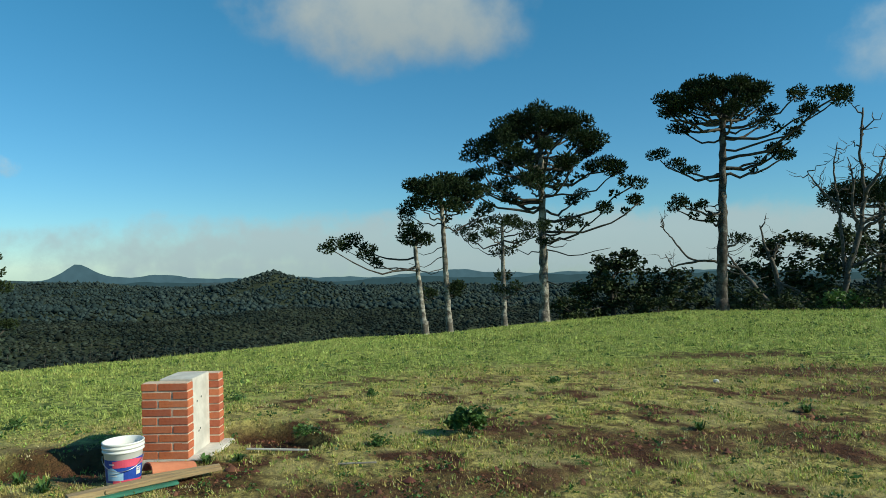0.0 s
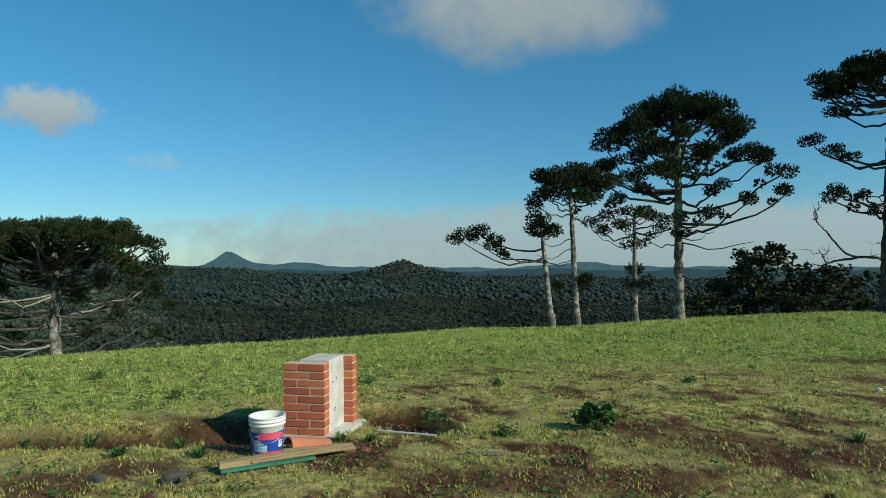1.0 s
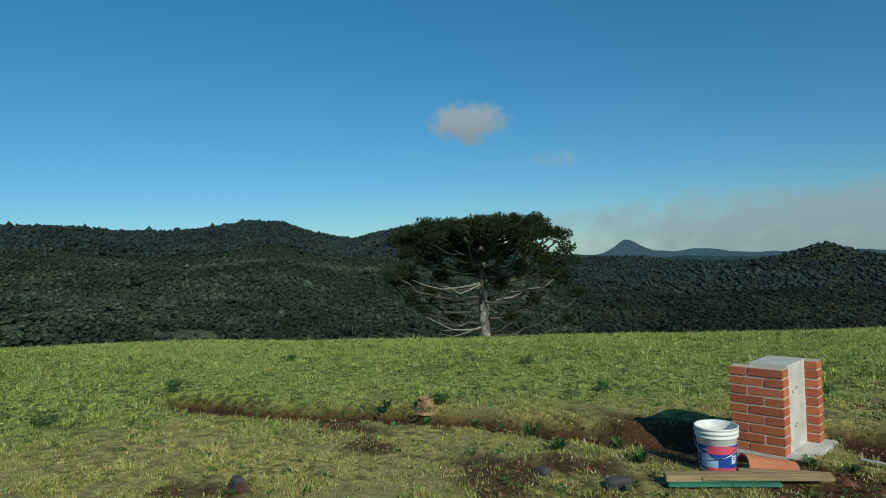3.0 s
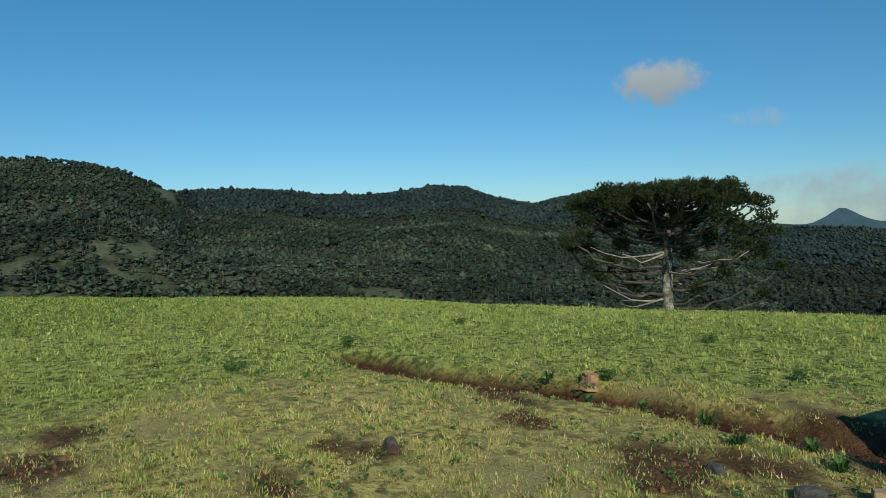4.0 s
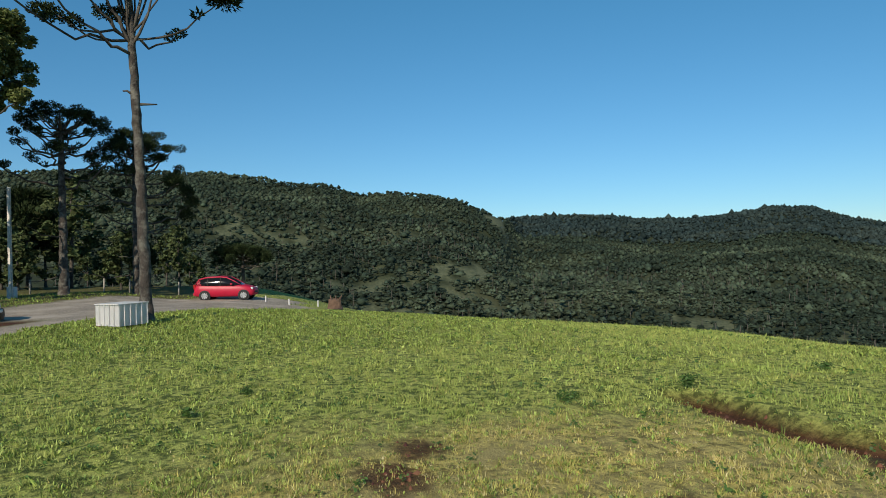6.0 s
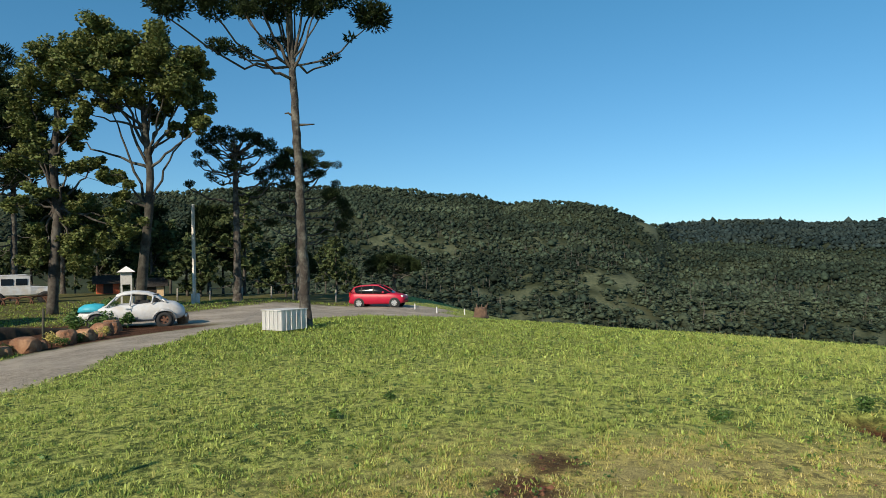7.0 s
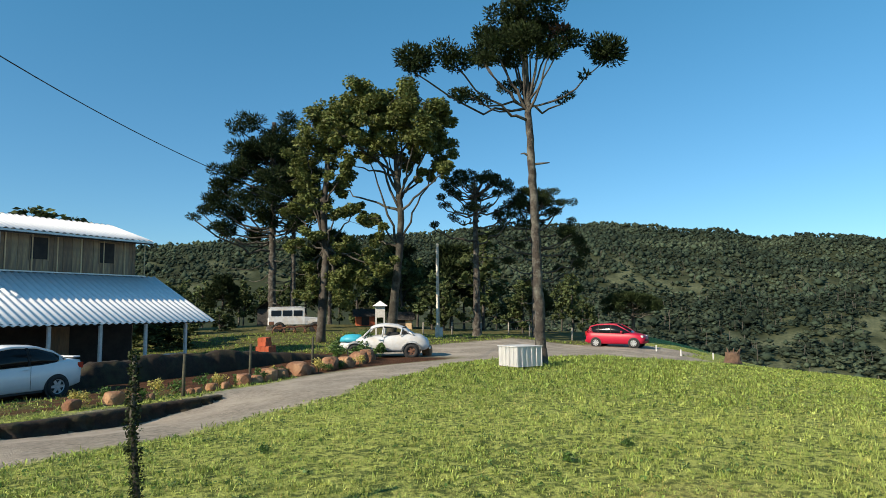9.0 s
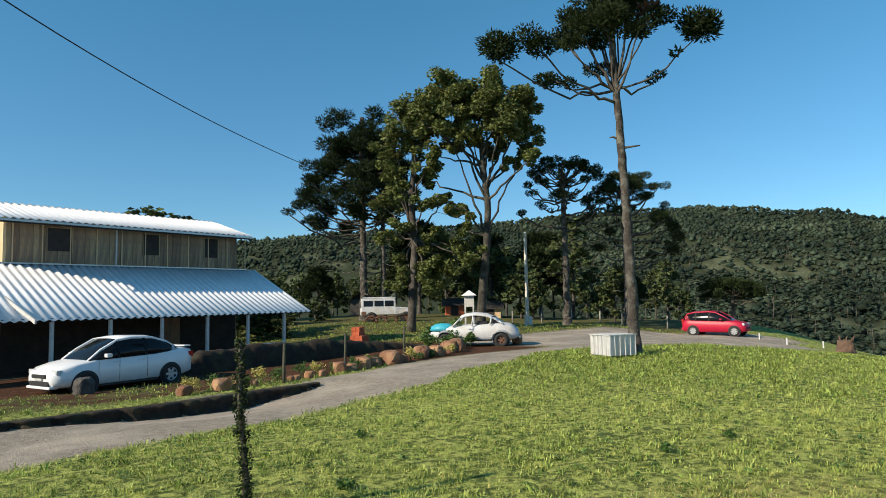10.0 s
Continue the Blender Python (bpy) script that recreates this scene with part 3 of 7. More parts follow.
def earth_bank():
    """A shadow beside the track, built as a bank: a crumbling lip over a steep dark face."""
    xs = np.arange(-12.3, 3.0, 0.07)
    edge = bank_line(xs, np.full(len(xs), -12.4))
    top, foot = height(xs, edge - 0.3), height(xs, edge + 0.2)
    rough = 0.035 * wavy(xs * 3.1, xs * 0 + 1.0, 2.0) + 0.02 * wavy(xs * 9.0, xs * 0, 2.0)
    h = np.maximum(top - foot, 0.02)
    prof = [(-0.10, top - 0.03), (0.0, top + 0.012), (0.12, top + 0.01), (0.19, top - 0.06 * h / 0.4), (0.14, foot + 0.6 * h), (0.16, foot + 0.25 * h), (0.30, foot - 0.03)]
    v = np.stack([np.stack([xs, edge + dy + rough * (1 + 0.4 * k), zz + 0.3 * rough], -1) for k, (dy, zz) in enumerate(prof)], 0)
    n = len(xs)
    i, j = np.meshgrid(np.arange(len(prof) - 1), np.arange(n - 1), indexing="ij")
    a = i * n + j
    f = np.stack([a, a + n, a + n + 1, a + 1], -1).reshape(-1, 4)[:, ::-1]
    ob = mesh_ob("earth_bank", v.reshape(-1, 3), np.ascontiguousarray(f), M_BANK, smooth=True)
    return tagged(ob, "low dark bank added for a shadow along the gravel track", "bank", kind="structure")


def porch_bank():
    """A low heap in place of a shaded cut bank along the porch, steep towards the track, its shade put into the dark
    colour.
    """
    line = np.array([(-12.4, -18.9), (-14.7, -19.1), (-17.0, -19.15), (-19.4, -19.1), (-21.6, -18.95), (-24.6, -18.3)])
    t = np.linspace(0, 1, 170)
    k = np.linspace(0, 1, len(line))
    xs = np.interp(t, k, line[:, 0])
    ys = np.interp(t, k, line[:, 1]) + 0.10 * wavy(xs, xs * 0, 1.3)
    h = np.interp(t, [0, 0.08, 0.3, 0.55, 0.75, 1], [0.1, 0.7, 0.85, 0.78, 0.5, 0.02]) * (1 + 0.10 * wavy(xs, xs * 0 + 2, 2.3))
    rough = 0.05 * wavy(xs * 2.7, xs * 0, 2.0)
    rows = []
    for dy, up in ((0.14, -0.08), (0.08, 0.35), (0.0, 0.75), (-0.10, 0.97), (-0.35, 1.0), (-0.9, 0.72), (-1.6, 0.3), (-2.3, -0.08)):
        y = ys + dy + rough * (1 - 0.3 * up)
        rows.append(np.stack([xs, y, height(xs, y) + np.where(up < 0, up, up * h + 0.02 * wavy(xs * 4, y * 5, 2.0))], -1))
    v = np.stack(rows, 0)
    n = len(xs)
    i, j = np.meshgrid(np.arange(len(rows) - 1), np.arange(n - 1), indexing="ij")
    a = i * n + j
    f = np.stack([a, a + 1, a + n + 1, a + n], -1).reshape(-1, 4)
    ob = mesh_ob("earth_bank", v.reshape(-1, 3), f, M_BANK, smooth=True)
    return tagged(ob, "heaped bank in front of the porch, coloured dark as in shade", "bank", kind="structure")


def gz(x, y):
    return float(height(np.array([x]), np.array([y]))[0])


earth_bank()
porch_bank()


# ---- the woods ----
def scatter_wood(name, rng, az0, az1, r0, r1, count, sprays, size, label, keep=None, material=None, umbrella=0.4):
    """Tree crowns, each an uneven dark core with ragged sprays of foliage over it; some round, some flat like umbrellas."""
    sv = np.array([(1, 0, 0), (-1, 0, 0), (0, 1, 0), (0, -1, 0), (0, 0, 1), (0, 0, -1)], float)
    sf = np.array([(0, 2, 4), (2, 1, 4), (1, 3, 4), (3, 0, 4), (2, 0, 5), (1, 2, 5), (3, 1, 5), (0, 3, 5)])
    az = np.radians(rng.uniform(az0, az1, count))
    r = np.sqrt(rng.uniform(r0 ** 2, r1 ** 2, count))
    x, y = -np.sin(az) * r, np.cos(az) * r
    ok = keep(x, y, np.degrees(az), r) if keep else np.ones(count, bool)
    x, y = x[ok], y[ok]
    z = height(x, y)
    c = len(x)
    s = size * rng.lognormal(0, 0.32, c)
    flat = np.where(rng.uniform(0, 1, c) < umbrella, rng.uniform(0.28, 0.45, c), rng.uniform(0.6, 1.0, c))
    mid = np.stack([x, y, z + s * np.where(flat < 0.5, rng.uniform(1.0, 1.7, c), rng.uniform(0.45, 0.9, c))], -1)
    core = sv[None] * (0.82 + rng.uniform(-0.28, 0.28, (c, 6)))[:, :, None] * np.stack([s, s, s * flat], -1)[:, None, :] + mid[:, None, :]
    v = [core.reshape(-1, 3)]
    f = [(sf[None] + (np.arange(c) * 6)[:, None, None]).reshape(-1, 3)]
    if sprays:
        d = rng.normal(size=(c, sprays, 3))
        d /= np.linalg.norm(d, axis=2)[:, :, None]
        d[:, :, 2] = np.abs(d[:, :, 2]) * 1.1 - 0.25
        at = mid[:, None, :] + d * (s[:, None] * rng.uniform(0.72, 1.08, (c, sprays)))[:, :, None] * np.stack([np.ones(c), np.ones(c), flat], -1)[:, None, :]
        way = rng.normal(size=(c, sprays, 3, 3)) * (s * 0.2)[:, None, None, None]
        way[..., 2] *= 0.7
        v.append((at[:, :, None, :] + way).reshape(-1, 3))
        f.append(np.arange(c * sprays * 3).reshape(-1, 3) + c * 6)
    ob = mesh_ob(name, np.concatenate(v), np.concatenate(f), material or M_FOREST)
    return tagged(ob, label, "forest", kind="stuff")


wood_rng = np.random.default_rng(5)


def open_ground(x, y, az, r):
    return (clearing(x, y, az, r) < 0) & ((az < 100) | (r > 230))


scatter_wood("valley_woodland", wood_rng, 33, 118, 190, 430, 17000, 9, 1.45, "mixed woodland with pale gaps on the valley floor", open_ground)
scatter_wood("hill_forest", wood_rng, 33, 150, 420, 900, 40000, 4, 1.75, "dense dark green forest covering the hills", open_ground, umbrella=0.0)
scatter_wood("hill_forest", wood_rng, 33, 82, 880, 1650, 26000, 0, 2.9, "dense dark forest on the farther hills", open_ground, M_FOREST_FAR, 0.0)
scatter_wood("valley_woodland", wood_rng, -42, 34, 190, 850, 26000, 4, 1.65, "woodland in the broad valley below the meadow, coloured as under cloud shadow", open_ground, M_FOREST_SHADED)
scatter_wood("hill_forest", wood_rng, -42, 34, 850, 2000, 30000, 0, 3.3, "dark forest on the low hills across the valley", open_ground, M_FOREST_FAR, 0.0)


def pale_trunks():
    """The thin bare stems that stand between the crowns of the valley woodland."""
    rng = np.random.default_rng(8)
    soup = Soup()
    for _ in range(2000):
        a, r = radians(rng.uniform(20, 118)), rng.uniform(200, 560)
        x, y = -math.sin(a) * r, math.cos(a) * r
        if not open_ground(x, y, math.degrees(a), r):
            continue
        z, h, w = gz(x, y), rng.uniform(2.5, 5.5), rng.uniform(0.10, 0.2)
        tube(soup, [(x, y, z), (x + rng.normal(0, 0.2), y + rng.normal(0, 0.2), z + h)], w, w * 0.6, 3)
    ob = soup.build("woodland_stems", M_DEADTREE)
    tagged(ob, "thin pale tree stems standing among the woodland", "tree trunks", kind="stuff")


pale_trunks()


def ridge(D, az0, az1, base, bumps, colour, seed, label):
    """A far ridge behind everything: a plain glowing strip along the horizon, blue with painted haze."""
    n = 260
    v, f = [], []
    rng = random.Random(seed)
    ph = [rng.uniform(0, 6.28) for _ in range(6)]
    for i in range(n + 1):
        a = az0 + (az1 - az0) * i / n
        e = base + 0.07 * math.sin(a * 0.55 + ph[0]) + 0.05 * math.sin(a * 1.3 + ph[1]) + 0.025 * math.sin(a * 3.1 + ph[2]) + 0.012 * math.sin(a * 9 + ph[3])
        for ba, bh, bw in bumps:
            e += bh * math.exp(-abs((a - ba) / bw) ** 1.4)
        r = radians(a)
        for el in (-4.0, e):
            v.append((-math.sin(r) * D, math.cos(r) * D, 1.6 + D * math.tan(radians(el))))
    for i in range(n):
        f.append((2 * i, 2 * i + 1, 2 * i + 3, 2 * i + 2))
    m = bpy.data.materials.new("hazed_distance")
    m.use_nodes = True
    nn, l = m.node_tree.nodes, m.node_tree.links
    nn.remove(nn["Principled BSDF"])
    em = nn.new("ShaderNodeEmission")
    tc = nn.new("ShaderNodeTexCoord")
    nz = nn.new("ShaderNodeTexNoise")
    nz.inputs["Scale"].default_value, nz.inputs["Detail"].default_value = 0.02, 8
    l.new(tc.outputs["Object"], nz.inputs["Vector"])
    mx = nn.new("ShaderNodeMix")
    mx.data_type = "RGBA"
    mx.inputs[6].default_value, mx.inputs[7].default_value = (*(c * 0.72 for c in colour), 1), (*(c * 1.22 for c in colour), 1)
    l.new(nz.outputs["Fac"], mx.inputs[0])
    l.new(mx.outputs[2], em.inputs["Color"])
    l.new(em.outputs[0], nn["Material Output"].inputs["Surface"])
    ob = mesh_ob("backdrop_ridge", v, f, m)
    return tagged(ob, label, "distant hills", kind="structure")


ridge(4150, -75, 37, -1.36, ((29.1, 1.3, 1.35), (28.8, 0.42, 4.5), (23.5, 0.4, 3.5), (17, 0.15, 4), (-1.5, 0.4, 4.5), (-12, -0.05, 9)), (0.075, 0.135, 0.17), 3, "far haze-blue hills with one pointed peak")
ridge(2900, -75, 39, -1.92, ((33, 0.8, 4.0), (24, 0.55, 5.0), (4, 0.5, 6.0), (-9, 0.35, 6.0), (-25, 0.45, 8.0)), (0.042, 0.080, 0.096), 8, "dark ridge beyond the valley, blue-green with haze")
# ---- trees ----
def trunk_line(H, lean=(0, 0), bow=(0, 0), n=9):
    t = np.linspace(0, 1, n)
    return np.stack([lean[0] * t + bow[0] * np.sin(np.pi * t), lean[1] * t + bow[1] * np.sin(np.pi * t), H * t], -1)


def on_trunk(line, z):
    return np.array([np.interp(z, line[:, 2], line[:, 0]), np.interp(z, line[:, 2], line[:, 1]), z])


def araucaria(seed, x, y, trunk_h, radius, view_az, label, clumps=(), dome=None, lean=(0, 0), bow=(0, 0), bare=0, density=1.0, twig=1.0,
              pale=False, z=None, dead_tuft=None, snags=(), joined=False, bark_mat=None, rise=0.15, fork=None):
    """A Parana pine: straight rough trunk, long limbs that sweep out and turn up, a tuft of stiff twigs on the end of each.
    clumps: (to the side, height, radius); dome: (crown radius, lowest, highest, how many, tuft radius, flatness)."""
    rng = np.random.default_rng(seed)
    tree = thing("araucaria_tree", pose(x, y, gz(x, y) - 0.05 if z is None else z), label, "tree", "araucaria trees")
    right = np.array([math.cos(radians(view_az)), math.sin(radians(view_az)), 0])
    ahead = np.array([-math.sin(radians(view_az)), math.cos(radians(view_az)), 0])
    lean3 = (right * lean[0] + ahead * lean[1])[:2]
    bow3 = (right * bow[0] + ahead * bow[1])[:2]
    line = trunk_line(trunk_h, lean3, bow3)
    bark, crown, boughs = Soup(), Soup(), []

    def limb_soup():
        if not (joined and boughs):
            boughs.append(Soup())
        return boughs[-1]

    fine = np.stack([np.interp(np.linspace(0, 1, 40), np.linspace(0, 1, len(line)), line[:, k]) for k in range(3)], -1)
    fine[1:-1, :2] += rng.normal(0, 0.06 * radius, (len(fine) - 2, 2))
    tube(bark, fine, radius, radius * 0.5, 10, 0.16, rng)
    flare = [(0, 0, -0.15), (0, 0, 0.0), (0, 0, 0.25), (0, 0, 0.6)]
    tube(bark, flare, radius * 1.5, radius * 0.98, 10, 0.12, rng)
    ends = []
    for side, h, r in clumps:
        depth = rng.normal(0, 0.35) * (abs(side) * 0.6 + 0.7)
        ends.append((right * side + ahead * depth + np.array([0, 0, h]), r))
    if dome:
        R, z0, z1, n, cr, flat = dome
        for k in range(n):
            u = (k + 0.5) / n
            a = k * 2.39996 + rng.normal(0, 0.15)
            rad = R * math.sqrt(u) * rng.uniform(0.9, 1.06)
            h = z0 + (z1 - z0) * (1 - u ** flat) + rng.normal(0, 0.05) * (z1 - z0)
            ends.append((np.array([math.cos(a) * rad, math.sin(a) * rad, h]), cr * rng.uniform(0.8, 1.2)))
    for p, r in ends:
        reach = math.hypot(p[0] - line[-1][0], p[1] - line[-1][1])
        start_z = min(trunk_h * 0.985, max(0.5, p[2] - rise * reach - 0.35 * r - rng.uniform(0, 0.25) * reach))
        if fork and p[2] < fork[2]:
            start_z = rng.uniform(fork[0], fork[1])
        s = on_trunk(line, start_z)
        e = p - np.array([0, 0, r * 0.35])
        pts = curve_pts(s, e, sag=0.13 * reach, lift=0, n=8, rng=rng, wob=0.02 * reach + 0.01)
        base = radius * rng.uniform(0.22, 0.34)
        tube(limb_soup(), pts, base, base * 0.45, 5, 0.12, rng)
        fine_twigs = 1.0 if joined else 0.52
        n = int((130 if joined else 400) * density * (r / 0.6) ** 1.6) + 14
        subs = max(1, int(r / 0.28))
        for _ in range(subs + 1):
            o = rng.normal(0, 0.42 * r, 3) * np.array([1, 1, 0.5])
            spikes(crown, p + o, r * 0.86, n // (subs + 1) + 6, rng, 0.26 * fine_twigs * twig * max(0.75, r / 0.55), 0.058 * (fine_twigs + 0.06) * twig)
        if reach > 1.2 and rng.random() < 0.6:
            q = pts[rng.integers(4, 7)]
            spikes(crown, q + np.array([0, 0, 0.12]), 0.22, 28, rng, 0.22 * twig, 0.05 * twig)
    leafy = len(boughs)
    for k in range(bare):
        h = trunk_h * rng.uniform(0.12, 0.75)
        a = rng.uniform(0, 6.28)
        ln = rng.uniform(0.35, 0.95) * (dome[0] if dome else 2.0)
        s = on_trunk(line, h)
        e = s + np.array([math.cos(a) * ln, math.sin(a) * ln, rng.uniform(-0.25, 0.25) * ln])
        tube(limb_soup(), curve_pts(s, e, sag=0.12 * ln, n=6, rng=rng, wob=0.05), radius * (0.2 if pale else 0.16), radius * 0.06, 5, 0.1, rng)
    for side, h, ln in snags:
        s = on_trunk(line, h)
        tube(limb_soup(), curve_pts(s, s + right * side + np.array([0, 0, ln]), n=4, rng=rng, wob=0.02), radius * 0.3, radius * 0.12, 5)
    bark.build("trunk", bark_mat or M_BARK, tree, "rough grey-brown trunk")
    for i, b in enumerate(boughs):
        tagged(b.build("branchwork" if joined else "limb", M_DEADWOOD if pale and i >= leafy else M_LIMB, tree), kind="stuff" if joined else "")
    if crown.n:
        crown.build("crown", M_NEEDLE, tree, "dark green tufts of stiff needles")
    if dead_tuft:
        dead = Soup()
        side, h, r = dead_tuft
        spikes(dead, right * side + np.array([0, 0, h]), r, 130, rng, 0.26, 0.05)
        dead.build("withered_tuft", M_RUST, tree, "withered rust-brown tuft")
    return tree


araucaria(11, -0.72, 24.6, 3.75, 0.13, 0, "small leaning araucaria with one long low limb", lean=(-0.35, 0),
          clumps=((-0.6, 3.75, 0.55), (-0.05, 3.6, 0.45), (-3.35, 3.5, 0.42), (-2.75, 3.75, 0.42), (-2.95, 3.4, 0.3), (-2.2, 3.15, 0.42), (0.1, 1.6, 0.35), (-0.35, 4.05, 0.4)), bare=3, density=1.3, bark_mat=M_BARK_PALE)
araucaria(12, 0.2, 25.2, 5.9, 0.13, 0, "slender araucaria with a flat umbrella crown", lean=(-0.25, 0),
          clumps=((0.25, 1.7, 0.42), (0.5, 1.9, 0.3)), dome=(1.75, 4.75, 5.8, 24, 0.45, 1.8), bare=5, density=1.4, bark_mat=M_BARK_PALE)
araucaria(13, 2.36, 25.9, 4.2, 0.11, 0, "small araucaria with a thin layered crown", clumps=((-0.1, 3.0, 0.4), (0.1, 2.0, 0.42), (-0.2, 1.6, 0.35), (0.5, 1.5, 0.35), (1.4, 3.95, 0.4), (-1.6, 3.95, 0.38)),
          dome=(1.35, 3.5, 4.3, 10, 0.36, 1.4), bare=9, bark_mat=M_BARK_PALE)
araucaria(14, 4.3, 28.2, 8.5, 0.21, 0, "tall araucaria with a wide domed crown on upswept limbs",
          clumps=((-1.2, 5.4, 0.45), (1.75, 5.6, 0.45), (3.9, 5.2, 0.42), (2.1, 4.7, 0.4), (1.2, 4.3, 0.45), (0.1, 3.55, 0.3), (3.4, 5.8, 0.45), (-3.1, 6.4, 0.4), (-3.4, 5.9, 0.3)),
          dome=(3.15, 6.1, 8.75, 50, 0.5, 1.7), bare=9, density=1.5, bark_mat=M_BARK_PALE)
araucaria(15, 11.66, 27.64, 8.6, 0.23, -23, "tall araucaria with a flat crown and a few low tufted limbs", lean=(0.25, 0),
          clumps=((-2.3, 6.7, 0.42), (-1.9, 6.5, 0.4), (-1.2, 6.15, 0.33), (-1.95, 4.75, 0.45), (-1.4, 4.7, 0.3), (-0.6, 4.5, 0.28), (-0.3, 3.9, 0.28), (0.7, 3.05, 0.4),
                  (4.4, 8.6, 0.5), (4.0, 8.2, 0.45), (2.5, 6.5, 0.45), (2.8, 7.2, 0.42), (2.1, 6.8, 0.4), (-2.3, 8.9, 0.45), (-1.8, 8.5, 0.45), (3.2, 8.0, 0.45), (2.9, 8.7, 0.45)),
          dome=(2.3, 8.0, 9.4, 30, 0.48, 2.2), bare=4, density=1.4)
araucaria(23, 23.4, 35.0, 6.4, 0.22, -33, "flat-crowned araucaria behind the dead trees", dome=(2.9, 5.4, 6.6, 30, 0.55, 2.0), bare=4)
araucaria(16, -20.5, 23.15, 5.4, 0.27, 41.5, "broad flat-topped araucaria with pale dead lower limbs", pale=True,
          clumps=((-3.9, 3.75, 0.55), (-4.2, 3.2, 0.35), (3.7, 3.0, 0.55), (4.5, 2.5, 0.35), (0.2, 3.5, 0.5), (-1.0, 4.6, 0.5), (-1.3, 1.6, 0.45), (3.9, 1.2, 0.35), (1.3, 1.4, 0.4), (-3.2, 2.4, 0.45), (2.2, 2.3, 0.4), (-2.3, 2.8, 0.4),
                  (1.6, 3.8, 0.45), (4.0, 3.9, 0.5), (3.7, 4.4, 0.5), (-2.6, 4.2, 0.55), (-3.1, 4.6, 0.5), (2.6, 4.3, 0.55), (-0.6, 3.9, 0.5), (1.0, 4.4, 0.55), (-1.9, 4.5, 0.5), (3.0, 3.9, 0.5), (-3.3, 3.4, 0.45), (0.4, 4.7, 0.5), (-1.8, 3.4, 0.5), (0.9, 2.9, 0.45), (2.9, 3.4, 0.45), (-2.7, 1.9, 0.35)),
          dome=(3.65, 4.75, 5.65, 62, 0.5, 4.5), bare=26, density=1.4, bark_mat=M_BARK_PALE)
araucaria(17, -21.65, -7.66, 11.7, 0.185, 112.6, "tall araucaria with a bare trunk and a rounded tufted head", lean=(-0.4, 0), bow=(0.06, 0),
          clumps=((-1.8, 11.2, 0.6), (-1.5, 11.8, 0.6), (-0.9, 12.2, 0.6), (-0.3, 12.4, 0.6), (0.2, 12.3, 0.6), (0.65, 11.9, 0.55), (0.95, 11.4, 0.5), (-1.2, 10.9, 0.55), (-0.5, 11.3, 0.65), (0.2, 11.4, 0.65),
                  (-0.6, 10.7, 0.5), (0.5, 10.8, 0.5), (-1.7, 10.5, 0.45), (-0.1, 11.9, 0.65), (-0.9, 11.6, 0.65), (-3.9, 10.0, 0.68), (-2.6, 10.25, 0.62), (-2.3, 9.7, 0.45), (2.45, 11.1, 0.74), (1.0, 9.5, 0.28), (-0.9, 9.75, 0.42), (-2.0, 9.4, 0.25)),
          snags=((0.6, 6.9, 0.05), (-0.35, 7.2, 0.1)), density=2.2, twig=0.9, rise=0.36, fork=(8.4, 9.3, 12.1), dead_tuft=(0.9, 11.5, 0.42)).scale.z = 0.975
araucaria(18, -41.9, -20.7, 10.2, 0.27, 117.8, "araucaria with a flat crown of separate round tufts", dome=(3.3, 7.6, 11.1, 34, 0.46, 2.4), bare=4, density=1.6)
araucaria(19, -45.4, -17.8, 9.6, 0.27, 112.8, "dense araucaria with drooping outer tufts",
          clumps=((2.7, 7.6, 0.7), (3.3, 7.0, 0.6), (3.4, 6.2, 0.6), (2.9, 5.4, 0.6), (2.0, 5.0, 0.5), (-1.8, 5.4, 0.5)), dome=(3.1, 7.0, 10.5, 34, 0.5, 2.2), bare=8, density=1.4)
araucaria(20, -40.6, -39.0, 17.4, 0.34, 134.7, "very tall araucaria with a deep layered crown",
          clumps=((-4.8, 10.8, 0.8), (-5.4, 9.6, 0.7), (-4.4, 11.8, 0.8), (-4.0, 12.6, 0.8), (-3.2, 9.2, 0.8), (-4.4, 8.4, 0.7), (-1.6, 8.0, 0.8), (1.8, 9.0, 0.8), (3.0, 10.5, 0.8), (-2.6, 16.6, 0.8), (-1.6, 17.2, 0.9), (1.0, 17.6, 0.9),
                  (2.6, 12.5, 0.9), (-2.0, 14.0, 0.9), (2.0, 15.2, 0.9), (0.2, 16.2, 1.0), (-5.8, 8.8, 0.5)),
          dome=(4.6, 9.0, 15.5, 46, 0.85, 1.3), bare=10, density=0.8, twig=1.2)
araucaria(21, -42.2, -38.2, 13.0, 0.25, 133.9, "araucaria standing close beside a taller one", dome=(3.2, 8.0, 13.2, 24, 0.75, 1.4), bare=6, density=0.9, twig=1.3)
araucaria(22, -50.6, -12.2, 2.8, 0.16, 104, "small dark umbrella-shaped araucaria", dome=(2.0, 2.4, 3.4, 26, 0.5, 2.4), density=2.0)


